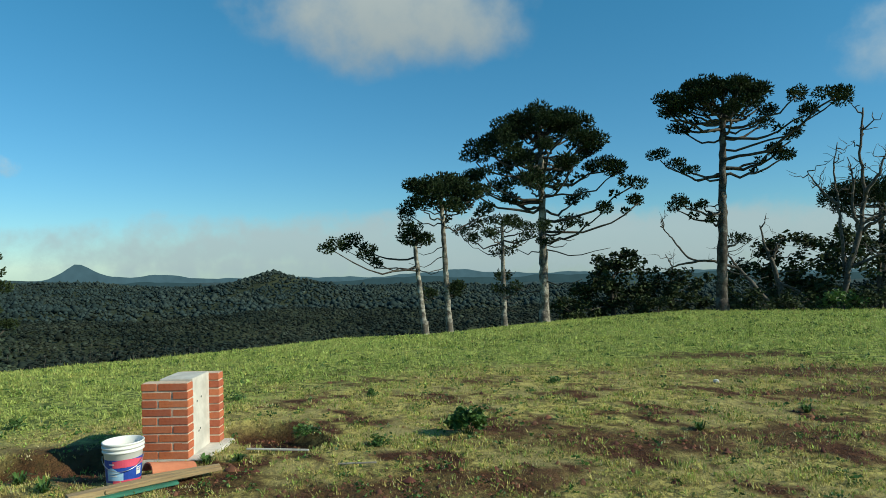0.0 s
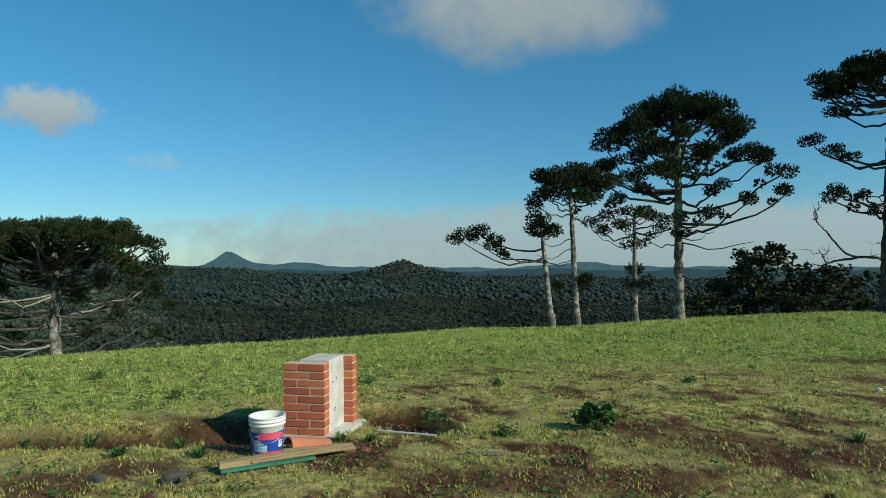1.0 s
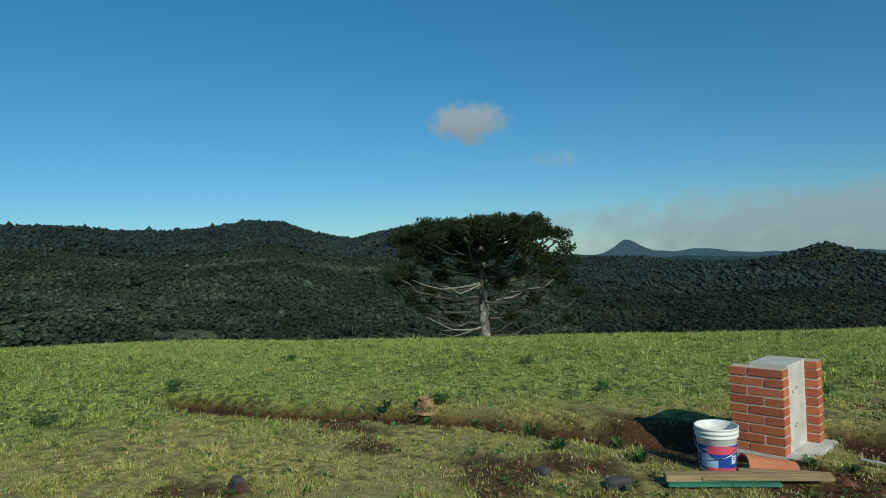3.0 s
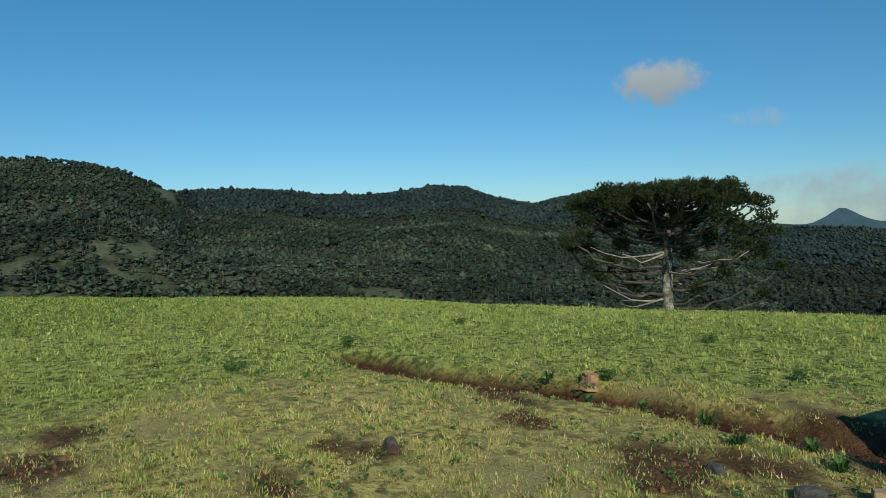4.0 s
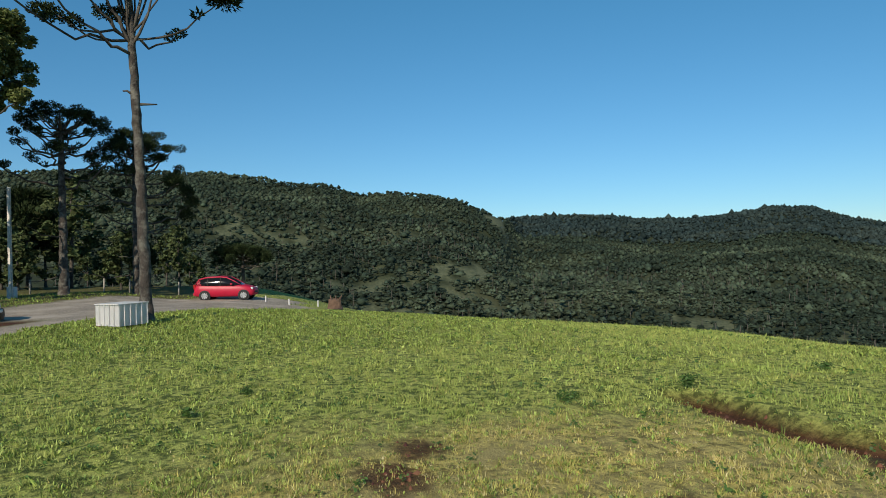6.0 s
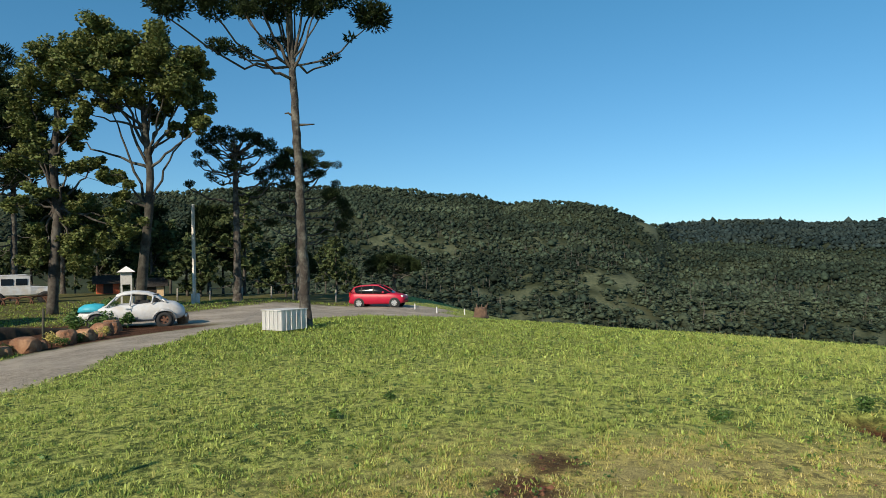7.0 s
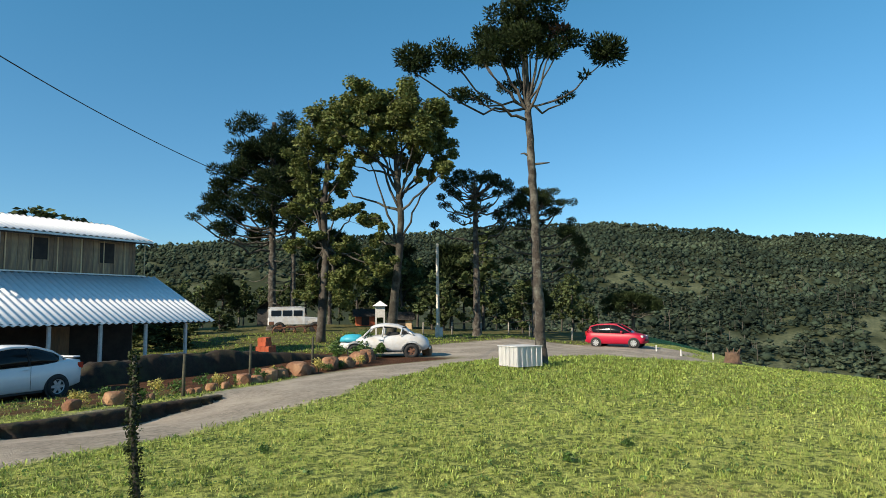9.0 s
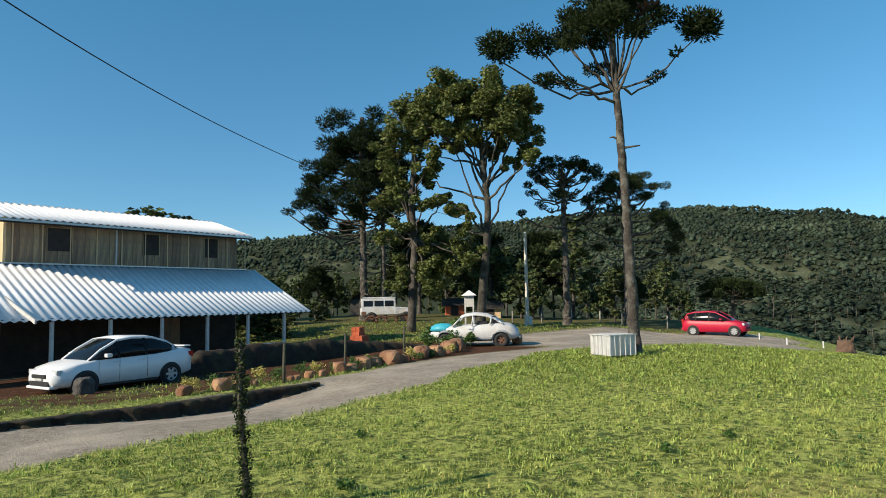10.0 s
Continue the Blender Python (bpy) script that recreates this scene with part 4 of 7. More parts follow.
def broadleaf(seed, x, y, view_az, label, trunk, blobs, leaf=M_LEAF, trunk_r=0.3, size=0.16, per=260, name="broadleaf_tree", z=None, bark=M_LIMB, group="", joined=False):
    """A leafy tree: trunk points (to the side, height), forking limbs to each bough, clusters of folded leaves with gaps between.
    blobs: (to the side, height, radius)."""
    rng = np.random.default_rng(seed)
    tree = thing(name, pose(x, y, gz(x, y) - 0.05 if z is None else z), label, "tree" if "tree" in name else "shrub", group)
    right = np.array([math.cos(radians(view_az)), math.sin(radians(view_az)), 0])
    ahead = np.array([-math.sin(radians(view_az)), math.cos(radians(view_az)), 0])
    wood, crown = Soup(), Soup()
    line = np.array([right * s + np.array([0, 0, h]) for s, h in trunk])
    k = np.linspace(0, len(line) - 1, 22)
    fine = np.stack([np.interp(k, np.arange(len(line)), line[:, i]) for i in range(3)], -1)
    tube(wood, fine, trunk_r, trunk_r * 0.45, 9, 0.09, rng)
    boughs = []
    for s, h, r in blobs:
        if not (joined and boughs):
            boughs.append(Soup())
        limbs = boughs[-1]
        c = right * s + ahead * rng.normal(0, 0.45) * (abs(s) + r * 0.6) + np.array([0, 0, h])
        at = fine[rng.integers(13, 22)]
        if at[2] > c[2] - 0.2:
            at = fine[9]
        mid = (at + c) / 2 + rng.normal(0, 0.12 * r, 3)
        tube(limbs, np.concatenate([curve_pts(at, mid, n=6, rng=rng, wob=0.03 + 0.12 * trunk_r), curve_pts(mid, c, n=6, rng=rng, wob=0.03 + 0.14 * trunk_r)[1:]]), trunk_r * 0.3, trunk_r * 0.08, 5, 0.1, rng)
        m = max(5, int(9 * r))
        for _ in range(m):
            d = unit(rng, 1)[0] * rng.uniform(0.35, 1.25) * r
            d[2] *= 0.75
            p = c + d
            if not joined:
                tube(limbs, curve_pts(c + d * 0.1, p, n=4, rng=rng, wob=0.04), trunk_r * 0.09, trunk_r * 0.03, 4)
            leaves(crown, p, 0.30 * r + 0.12, int(per / m * r) + 10, rng, size)
    wood.build("trunk", bark, tree)
    for b in boughs:
        tagged(b.build("branchwork" if joined else "limb", bark, tree), kind="stuff" if joined else "")
    crown.build("crown", leaf, tree)
    return tree


# Darker than the other bark: the crown's shade on trunk and limbs is painted in.
M_SHADEBARK = mat("crown_shaded_bark", (0.05, 0.043, 0.032), 0.95, alt=(0.024, 0.021, 0.016), scale=7, bump=0.9, bump_scale=18, bdist=0.03, third=(0.10, 0.095, 0.075), third_scale=2.6)
big_tree = broadleaf(31, -34.3, -22.6, 125.2, "tall broadleaf tree with a forked trunk and open leafy crown", ((0, 0), (0.15, 2.2), (0.45, 4.6), (0.55, 6.6), (0.35, 8.6), (0.2, 10.5)),
          ((-2.6, 12.0, 1.3), (-1.6, 12.7, 1.3), (-0.2, 12.6, 1.4), (0.8, 12.7, 1.4), (1.9, 12.2, 1.3), (2.3, 11.0, 1.2), (1.4, 10.8, 1.3), (0.2, 11.3, 1.3), (-1.2, 11.6, 1.3), (2.6, 9.7, 0.9), (-3.2, 11.2, 1.0), (2.7, 11.8, 0.9),
           (-2.6, 10.3, 0.9), (-1.5, 10.4, 0.9), (2.9, 8.7, 0.6), (-3.0, 8.4, 0.7), (-0.8, 6.4, 0.7), (-1.0, 5.5, 0.6), (-2.2, 12.4, 1.2), (0.6, 12.4, 1.2), (-3.4, 11.9, 0.9), (1.2, 9.8, 0.8), (-0.4, 10.2, 0.8), (-2.2, 9.2, 0.6), (1.9, 8.8, 0.5)),
          trunk_r=0.27, size=0.105, per=1900, bark=M_SHADEBARK)
big_tree.scale = (1.12, 1.12, 1.19)
broadleaf(32, -32.8, -26.9, 131.2, "broadleaf tree overgrown with climbers, yellow-green leaves", ((0, 0), (0.1, 2.5), (0.3, 5.5), (0.1, 8.5), (0.3, 10.5), (0.4, 12.5)),
          ((0.5, 14.8, 1.5), (-0.7, 13.8, 1.4), (1.3, 13.6, 1.3), (-0.9, 12.0, 1.2), (0.5, 12.2, 1.2), (-1.1, 10.3, 1.0), (1.2, 10.4, 0.9), (-1.7, 8.3, 0.9), (-0.5, 8.8, 0.8), (0.9, 8.2, 0.8), (2.2, 8.6, 0.6),
           (-1.5, 6.0, 0.7), (0.6, 4.5, 1.0), (1.8, 5.0, 1.1), (2.8, 4.4, 1.0), (-0.4, 3.2, 1.0), (1.2, 3.0, 0.9), (-0.9, 4.6, 0.7), (1.0, 6.0, 0.9), (2.0, 6.2, 0.9), (3.0, 5.6, 0.9), (1.6, 3.8, 1.0), (-0.6, 6.8, 0.8), (3.6, 4.6, 0.8), (-1.4, 11.2, 0.9)), trunk_r=0.30, size=0.105, per=1400)
broadleaf(33, 7.9, 31.0, -14, "dark rounded evergreen tree behind the brow", ((0, -1.0), (0.05, 0.3), (0, 1.3), (0.1, 2.0)),
          ((-1.5, 1.2, 0.9), (-0.8, 1.9, 0.9), (0.0, 2.5, 0.9), (0.9, 2.2, 0.9), (1.5, 1.4, 0.9), (0.2, 1.2, 1.0), (-1.9, 0.5, 0.8), (1.0, 0.5, 0.9), (-0.6, 0.4, 0.9), (0.6, 2.9, 0.5)), M_LEAF_DARK, 0.14, 0.11, 420)
broadleaf(34, 10.7, 31.2, -19, "dark bushy tree with a rounded top", ((0, -1.0), (0.05, 0.3), (0, 1.2), (0.1, 1.7)),
          ((-1.0, 1.0, 0.75), (-0.4, 1.6, 0.8), (0.5, 1.9, 0.8), (1.1, 1.3, 0.75), (0.2, 1.0, 0.8), (1.3, 0.6, 0.6), (-1.2, 0.4, 0.6), (0.1, 0.2, 0.7)), M_LEAF_DARK, 0.12, 0.10, 420)
broadleaf(35, 16.6, 33.5, -27, "dark shrubby tree at the meadow's edge", ((0, -0.6), (0.05, 0.6), (0, 1.8), (0.1, 2.6)),
          ((-1.6, 1.4, 1.1), (-0.6, 2.3, 1.1), (0.6, 2.7, 1.1), (1.7, 3.1, 1.2), (2.6, 2.4, 1.2), (0.5, 1.2, 1.2), (1.8, 1.0, 1.2), (-1.9, 0.4, 0.9), (3.4, 3.3, 1.1)), M_LEAF_DARK, 0.15, 0.12, 400)
broadleaf(36, 20.5, 31.0, -33, "dark dense shrubs at the meadow's edge", ((0, -0.4), (0.05, 0.6), (0, 1.8), (0.1, 2.6)),
          ((-2.6, 1.4, 1.2), (-1.2, 2.6, 1.2), (0.0, 3.2, 1.2), (1.4, 3.8, 1.2), (-1.6, 0.6, 1.0), (0.4, 1.2, 1.3), (2.0, 2.2, 1.3), (2.4, 0.8, 1.2), (3.4, 3.4, 1.2)), M_LEAF_DARK, 0.15, 0.12, 400)
for sd, bx, by, br in ((41, 12.8, 27.4, 0.55), (42, 14.4, 27.2, 0.6), (43, 16.0, 26.4, 0.7), (44, 17.6, 26.6, 0.7), (45, 9.6, 29.6, 0.5), (46, 6.0, 29.8, 0.6), (47, 19.2, 25.6, 0.7)):
    broadleaf(sd, bx, by, -25, "low olive-green bush on the meadow's brow", ((0, -0.3), (0.02, 0.1), (0, 0.3)), ((-0.5, 0.35, br), (0.4, 0.4, br), (0.0, 0.6, br * 0.8)), M_WEED if sd == 43 else M_LEAF_DARK, 0.05, 0.08, 330,
              name="bush", group="bushes on the brow", joined=True)


def dead_tree(seed, x, y, view_az, label, stems, r=0.13, twigs=5):
    """A leafless tree: each stem is a run of (to the side, height) points, with bent twigs."""
    rng = np.random.default_rng(seed)
    tree = thing("dead_tree", pose(x, y, gz(x, y) - 0.1), label, "tree", "dead trees")
    right = np.array([math.cos(radians(view_az)), math.sin(radians(view_az)), 0])
    ahead = np.array([-math.sin(radians(view_az)), math.cos(radians(view_az)), 0])
    for i, stem in enumerate(stems):
        soup = Soup()
        pts = np.array([right * s + ahead * rng.normal(0, 0.15) + np.array([0, 0, h]) for s, h in stem])
        k = np.linspace(0, len(pts) - 1, 5 * len(pts))
        fine = np.stack([np.interp(k, np.arange(len(pts)), pts[:, q]) for q in range(3)], -1) + rng.normal(0, 0.02, (len(k), 3))
        rr = r * (1.0 if i == 0 else 0.6)
        tube(soup, fine, rr, rr * 0.2, 6, 0.12, rng)
        for _ in range(twigs):
            j = rng.integers(len(fine) // 3, len(fine))
            a = fine[j]
            d = (right * rng.normal(0, 0.7) + ahead * rng.normal(0, 0.4) + np.array([0, 0, rng.uniform(0.2, 1.0)])) * rng.uniform(0.4, 1.1)
            tube(soup, curve_pts(a, a + d, sag=0.08, n=6, rng=rng, wob=0.05), rr * 0.3, rr * 0.07, 4)
            e = a + d * 0.6
            tube(soup, curve_pts(e, e + right * rng.normal(0, 0.4) + np.array([0, 0, rng.uniform(0, 0.5)]), n=4, rng=rng, wob=0.04), rr * 0.16, rr * 0.05, 4)
        soup.build("trunk" if i == 0 else "limb", M_DEADTREE, tree)
    return tree


dead_tree(51, 17.0, 28.2, -31, "tall leafless grey tree with upright forks", (((0, 0), (0.25, 1.6), (0.75, 3.3), (1.0, 5.0), (0.85, 6.8), (1.0, 8.6)), ((0.2, 1.4), (0.1, 3.0), (0.0, 4.6), (-0.15, 6.0), (0.05, 7.2)),
          ((0.8, 3.4), (1.6, 4.0), (2.4, 4.6)), ((0.0, 4.6), (-0.6, 5.2), (-1.1, 6.1)), ((0.4, 1.9), (1.4, 2.4), (2.6, 2.6)), ((0.75, 3.3), (0.5, 4.4), (0.6, 5.6), (0.4, 6.6)), ((1.0, 5.0), (1.5, 5.8), (1.9, 7.0))), 0.15, 9)
dead_tree(52, 15.1, 29.3, -27, "broken leafless trunk with short limbs", (((0, 0), (-0.15, 1.2), (-0.4, 2.2), (-0.7, 3.0), (-0.85, 3.9)), ((-0.2, 1.3), (0.6, 0.9), (1.0, 0.5)), ((-0.4, 2.2), (-0.2, 3.0), (0.1, 3.3))), 0.14, 3)
dead_tree(53, 12.8, 27.9, -24, "leafless grey tree bent low to one side", (((1.0, 0.2), (0.3, 1.2), (-0.3, 1.9), (-1.2, 2.2), (-2.2, 2.3), (-2.9, 3.2), (-3.3, 3.7)), ((-0.3, 1.9), (-0.6, 2.4), (-0.7, 2.7)), ((-1.8, 2.25), (-2.9, 2.0), (-3.2, 2.6)),
          ((0.3, 1.2), (0.6, 0.8), (0.5, 0.2))), 0.10, 5)


def yard_wood():
    """The edge of the wood round the yard: leafy trees and thin stems, copied with a turn and size of their own."""
    rng = np.random.default_rng(77)
    kinds = [broadleaf(61, -52, -34, 120, "dark green woodland tree at the edge of the yard", ((0, 0), (0.1, 2), (0, 4), (0.1, 5.5)),
                       ((-1.2, 4.6, 1.2), (0, 5.9, 1.2), (1.2, 4.8, 1.2), (0.3, 3.7, 1.2), (-0.8, 3.0, 1.1), (1.3, 2.6, 1.0), (-1.6, 1.8, 0.9), (0.5, 1.4, 0.9)), M_WOODLEAF, 0.16, 0.27, 120, name="woodland_tree", group="woodland trees", joined=True),
             broadleaf(62, -55, -27, 115, "dark green woodland tree at the edge of the yard", ((0, 0), (0.1, 2.5), (0.2, 5), (0.1, 7)),
                       ((-1.0, 6.6, 1.1), (0.2, 7.6, 1.1), (1.1, 6.2, 1.2), (0.2, 5.2, 1.2), (-1.2, 4.6, 1.0), (1.2, 3.6, 1.0), (-0.4, 2.8, 1.0)), M_WOODLEAF, 0.16, 0.27, 120, name="woodland_tree", group="woodland trees", joined=True),
             araucaria(63, -49, -40, 8.0, 0.2, 130, "young araucaria in the wood behind the yard", dome=(2.4, 4.0, 8.3, 26, 0.7, 1.3), bare=5, density=0.7, twig=1.4, joined=True)]
    spots = []
    for k in range(44):
        az = 108 + 46 * ((k * 0.618) % 1.0)
        d = rng.uniform(53, 84)
        if az > 126:
            d = rng.uniform(66, 96)
        spots.append((az, d))
    for i, (az, d) in enumerate(spots):
        x, y = -math.sin(radians(az)) * d, math.cos(radians(az)) * d
        s = rng.uniform(0.6, 1.0) * (0.7 if az < 116 else 1.0 if az < 124 else 0.95 if az < 135 else 0.8)
        t = copy_thing(kinds[i % 3], pose(x, y, gz(x, y) - 0.1, 0, 0, rng.uniform(0, 360)))
        t.scale = (s, s, s)

    for k in range(16):
        az, d = rng.uniform(137.5, 147), rng.uniform(40, 58)
        x, y = -math.sin(radians(az)) * d, math.cos(radians(az)) * d
        s = rng.uniform(0.28, 0.5)
        t = copy_thing(kinds[k % 2], pose(x, y, gz(x, y) - 0.5, 0, 0, rng.uniform(0, 360)))
        t.scale = (s * 1.4, s * 1.4, s)
    for x, y, top in ((-26.9, -51.2, 9.3), (-28.3, -50.4, 9.0), (-30.5, -49.3, 8.8), (-31.6, -48.6, 8.4)):
        s = (top - gz(x, y)) / 8.6
        t = copy_thing(kinds[1], pose(x, y, gz(x, y) - 0.1, 0, 0, x * 50))
        t.scale = (s * 1.1, s * 1.1, s)


yard_wood()
# ---- things on the meadow ----
def brick_pier():
    """Two short brick walls with a concrete panel between them, on a concrete foot."""
    pier = thing("brick_pier", pose(-2.515, 5.45, gz(-2.3, 5.7) - 0.01, 0, 0, -1.0), "unfinished pier of orange brick with a pale concrete panel", "masonry")
    W, T, D = 0.385, 0.115, 0.60
    rows, pitch, bh = 9, 0.0700, 0.0575
    z0 = 0.03
    core = bmesh.new()
    box(core, 0.006, W - 0.006, 0.006, T - 0.006, z0, z0 + rows * pitch - 0.008)
    part("mortar_core", core, M_MORTAR, pier, "pale sandy mortar")
    core = bmesh.new()
    box(core, 0.091, W + 0.079, D - T + 0.006, D - 0.006, z0, z0 + rows * pitch - 0.008)
    part("mortar_core", core, M_MORTAR, pier, "pale sandy mortar")
    boxp("panel", (0.10, W - 0.006, T + 0.001, D - T + 0.004, 0.02, z0 + rows * pitch + 0.006), M_CONCRETE, pier, "smooth pale concrete panel", 0.004)
    boxp("back_panel", (0.06, 0.095, T - 0.004, D - T + 0.004, 0.02, z0 + rows * pitch - 0.02), M_BRICK, pier)
    boxp("footing", (-0.05, W + 0.17, -0.03, D + 0.04, -0.06, 0.028), M_CONCRETE, pier, "rough concrete footing", 0.012)
    holes = ((0.21, 0.46), (0.30, 0.48), (0.24, 0.20), (0.27, 0.215))
    for hy, hz in holes:
        boxp("bolt_hole", (W - 0.008, W - 0.004, hy - 0.008, hy + 0.008, hz - 0.008, hz + 0.008), M_BLACKTRIM, pier)
    meshes = {}

    def brick_mesh(l, t):
        if (l, t) not in meshes:
            bm = bmesh.new()
            box(bm, -l / 2, l / 2, -t / 2, t / 2, 0, bh, 0.004)
            me = bpy.data.meshes.new("brick")
            bm.to_mesh(me)
            bm.free()
            me.materials.append(M_BRICK)
            meshes[(l, t)] = me
        return meshes[(l, t)]

    rng = random.Random(4)
    g = 0.0135
    for k in range(rows):
        z = z0 + k * pitch
        full, half = 0.245, W - 0.245 - g
        for y0, shift in ((0.0, 0.0), (D - T, 0.085)):
            runs = ((0, half), (half + g, full)) if k % 2 == 0 else ((0, full), (full + g, half))
            for s, l in runs:
                b = new("brick", brick_mesh(round(l, 3), T))
                b.parent = pier
                b.matrix_basis = pose(s + shift + l / 2 + rng.uniform(-0.002, 0.002), y0 + T / 2 + rng.uniform(-0.003, 0.003), z, 0, 0, rng.uniform(-0.6, 0.6))
    return pier


def bucket():
    b = thing("bucket", pose(-2.41, 4.92, gz(-2.41, 4.92) - 0.01, 0, 0, 20) @ Matrix.Scale(0.93, 4), "open white plastic bucket with a worn blue and pink label", "bucket")
    bm = bmesh.new()
    lathe(bm, [(0.118, 0.0), (0.124, 0.004), (0.143, 0.27), (0.146, 0.272), (0.155, 0.276), (0.155, 0.286), (0.148, 0.288), (0.149, 0.305), (0.158, 0.307), (0.158, 0.318), (0.150, 0.320), (0.151, 0.335), (0.157, 0.338), (0.157, 0.347), (0.150, 0.350),
               (0.145, 0.345), (0.138, 0.25), (0.118, 0.02), (0.001, 0.018)], 40, cap=False)
    part("body", bm, M_WHITE_PLASTIC, b, "white ribbed plastic body", True)

    def wrap(name, a0, a1, z0, z1, material, wave=0.0, lift=0.0012):
        bm = bmesh.new()
        n = 18
        lo, hi = [], []
        for i in range(n + 1):
            a = radians(a0 + (a1 - a0) * i / n)
            zz = z1 + wave * math.sin(i / n * math.pi * 1.6)
            for z, row in ((z0, lo), (zz, hi)):
                r = 0.124 + (z - 0.004) / 0.266 * 0.019 + lift
                row.append(bm.verts.new((r * math.cos(a), r * math.sin(a), z)))
        for i in range(n):
            bm.faces.new((lo[i], lo[i + 1], hi[i + 1], hi[i]))
        return part(name, bm, material, b)

    wrap("label", -160, 20, 0.045, 0.225, M_LABEL_BLUE)
    wrap("label_stripe", -118, 18, 0.165, 0.215, M_LABEL_PINK, 0.012, 0.003)
    wrap("label_stripe", -120, -5, 0.035, 0.062, M_LABEL_PINK, 0.006, 0.003)
    wrap("label_picture", -140, -85, 0.065, 0.145, M_LABEL_PALE, 0.02, 0.003)
    wrap("label_box", -42, -22, 0.09, 0.15, M_WHITE_PLASTIC, 0, 0.003)
    for k, (a0, a1, z) in enumerate(((-132, -100, 0.118), (-128, -104, 0.098), (-130, -112, 0.19), (-38, -26, 0.135), (-38, -28, 0.12))):
        wrap("label_writing", a0, a1, z, z + 0.008, M_WHITE_PLASTIC if k < 3 else M_LABEL_BLUE, 0, 0.0045)
    soup = Soup()
    pts = [(0.152 * math.cos(radians(a)), 0.152 * math.sin(radians(a)) - 0.004, 0.24 - 0.10 * math.sin(radians(a + 180))) for a in np.linspace(-180, 0, 20)]
    tube(soup, pts, 0.0028, 0.0028, 6)
    soup.build("handle", M_STEEL, b, "thin steel wire handle")
    return b


def plank(x, y, ln, w, t, rz, z, material, label, tilt=0):
    p = thing("plank", pose(x, y, gz(x, y) + z, tilt, 0, rz), label, "plank", "planks by the pier")
    boxp("board", (-ln / 2, ln / 2, -w / 2, w / 2, 0, t), material, p, "", 0.004)
    return p


brick_pier()
bucket()
plank(-2.2, 4.72, 0.92, 0.085, 0.045, 39, 0.03, M_PLANK, "weathered yellow plank lying in the grass")
plank(-2.05, 4.80, 0.80, 0.07, 0.025, 37, 0.045, M_PLANK, "weathered grey-yellow plank on another plank", 4)
plank(-2.24, 4.60, 0.70, 0.06, 0.02, 38, 0.015, M_GREENBOARD, "strip of green painted board in the grass")
plank(-1.43, 5.57, 0.55, 0.02, 0.015, -8, 0.03, M_CONCRETE, "pale lath lying on the ground")
plank(-0.7, 5.13, 0.30, 0.018, 0.012, 3, 0.03, M_DEADWOOD, "short pale stick on the ground")
plank(-1.98, 4.92, 0.55, 0.05, 0.02, 28, 0.06, M_PLANK, "short yellow plank on the pile")


def clay_tile():
    t = thing("roof_tile", pose(-2.13, 5.1, gz(-2.13, 5.1) + 0.02, 0, 10, 48) @ Matrix.Diagonal((1.9, 1.35, 1.2, 1)), "curved red clay roof tile beside the bucket", "roof tile")
    bm = bmesh.new()
    n = 10
    grid = []
    for i in range(n + 1):
        a = math.pi * i / n
        for r, end in ((0.075, 0), (0.088, 0), (0.062, 1), (0.075, 1)):
            grid.append(bm.verts.new((-0.10 + 0.19 * end, -r * 0.75 * math.cos(a), r * math.sin(a) * 0.75)))
    for i in range(n):
        p, q = i * 4, (i + 1) * 4
        g = grid
        for a, b_, c, d in ((p, q, q + 2, p + 2), (p + 1, p + 3, q + 3, q + 1), (p, p + 1, q + 1, q), (p + 2, q + 2, q + 3, p + 3)):
            bm.faces.new((g[a], g[b_], g[c], g[d]))
    part("shell", bm, M_CLAYTILE, t)
    return t


clay_tile()


def rock(seed, x, y, sx, sy, sz, material, label, group="", name="rock", sink=0.25, rz=0):
    bm = bmesh.new()
    bmesh.ops.create_icosphere(bm, subdivisions=3, radius=1.0)
    for v in bm.verts:
        p = v.co.copy()
        d = 0.24 * noise.noise(p * 1.3 + Vector((seed * 3.1, 0, 0))) + 0.10 * noise.noise(p * 3.5 + Vector((0, seed * 1.7, 0)))
        q = p * (1 + d)
        for ax in range(3):
            q[ax] = max(-0.82, min(0.82, q[ax]))
        v.co = (q.x * sx, q.y * sy, q.z * sz)
    ob = part(name, bm, material, None, smooth=False)
    ob.matrix_world = pose(x, y, gz(x, y) + sz * (0.82 - sink), 0, 0, rz)
    return tagged(ob, label, "rock", group)


rock(1, -2.75, 4.18, 0.10, 0.06, 0.075, M_GREYROCK, "pointed grey stone half buried in the grass", rz=30, sink=0.6)
rock(2, -3.3, 4.1, 0.06, 0.05, 0.04, M_GREYROCK, "small grey stone in the grass")
rock(3, -4.85, 2.62, 0.06, 0.05, 0.05, M_GREYROCK, "small pale stone on bare earth")
rock(4, 3.4, 8.3, 0.04, 0.035, 0.03, M_CONCRETE, "small pale stone in the thin grass")


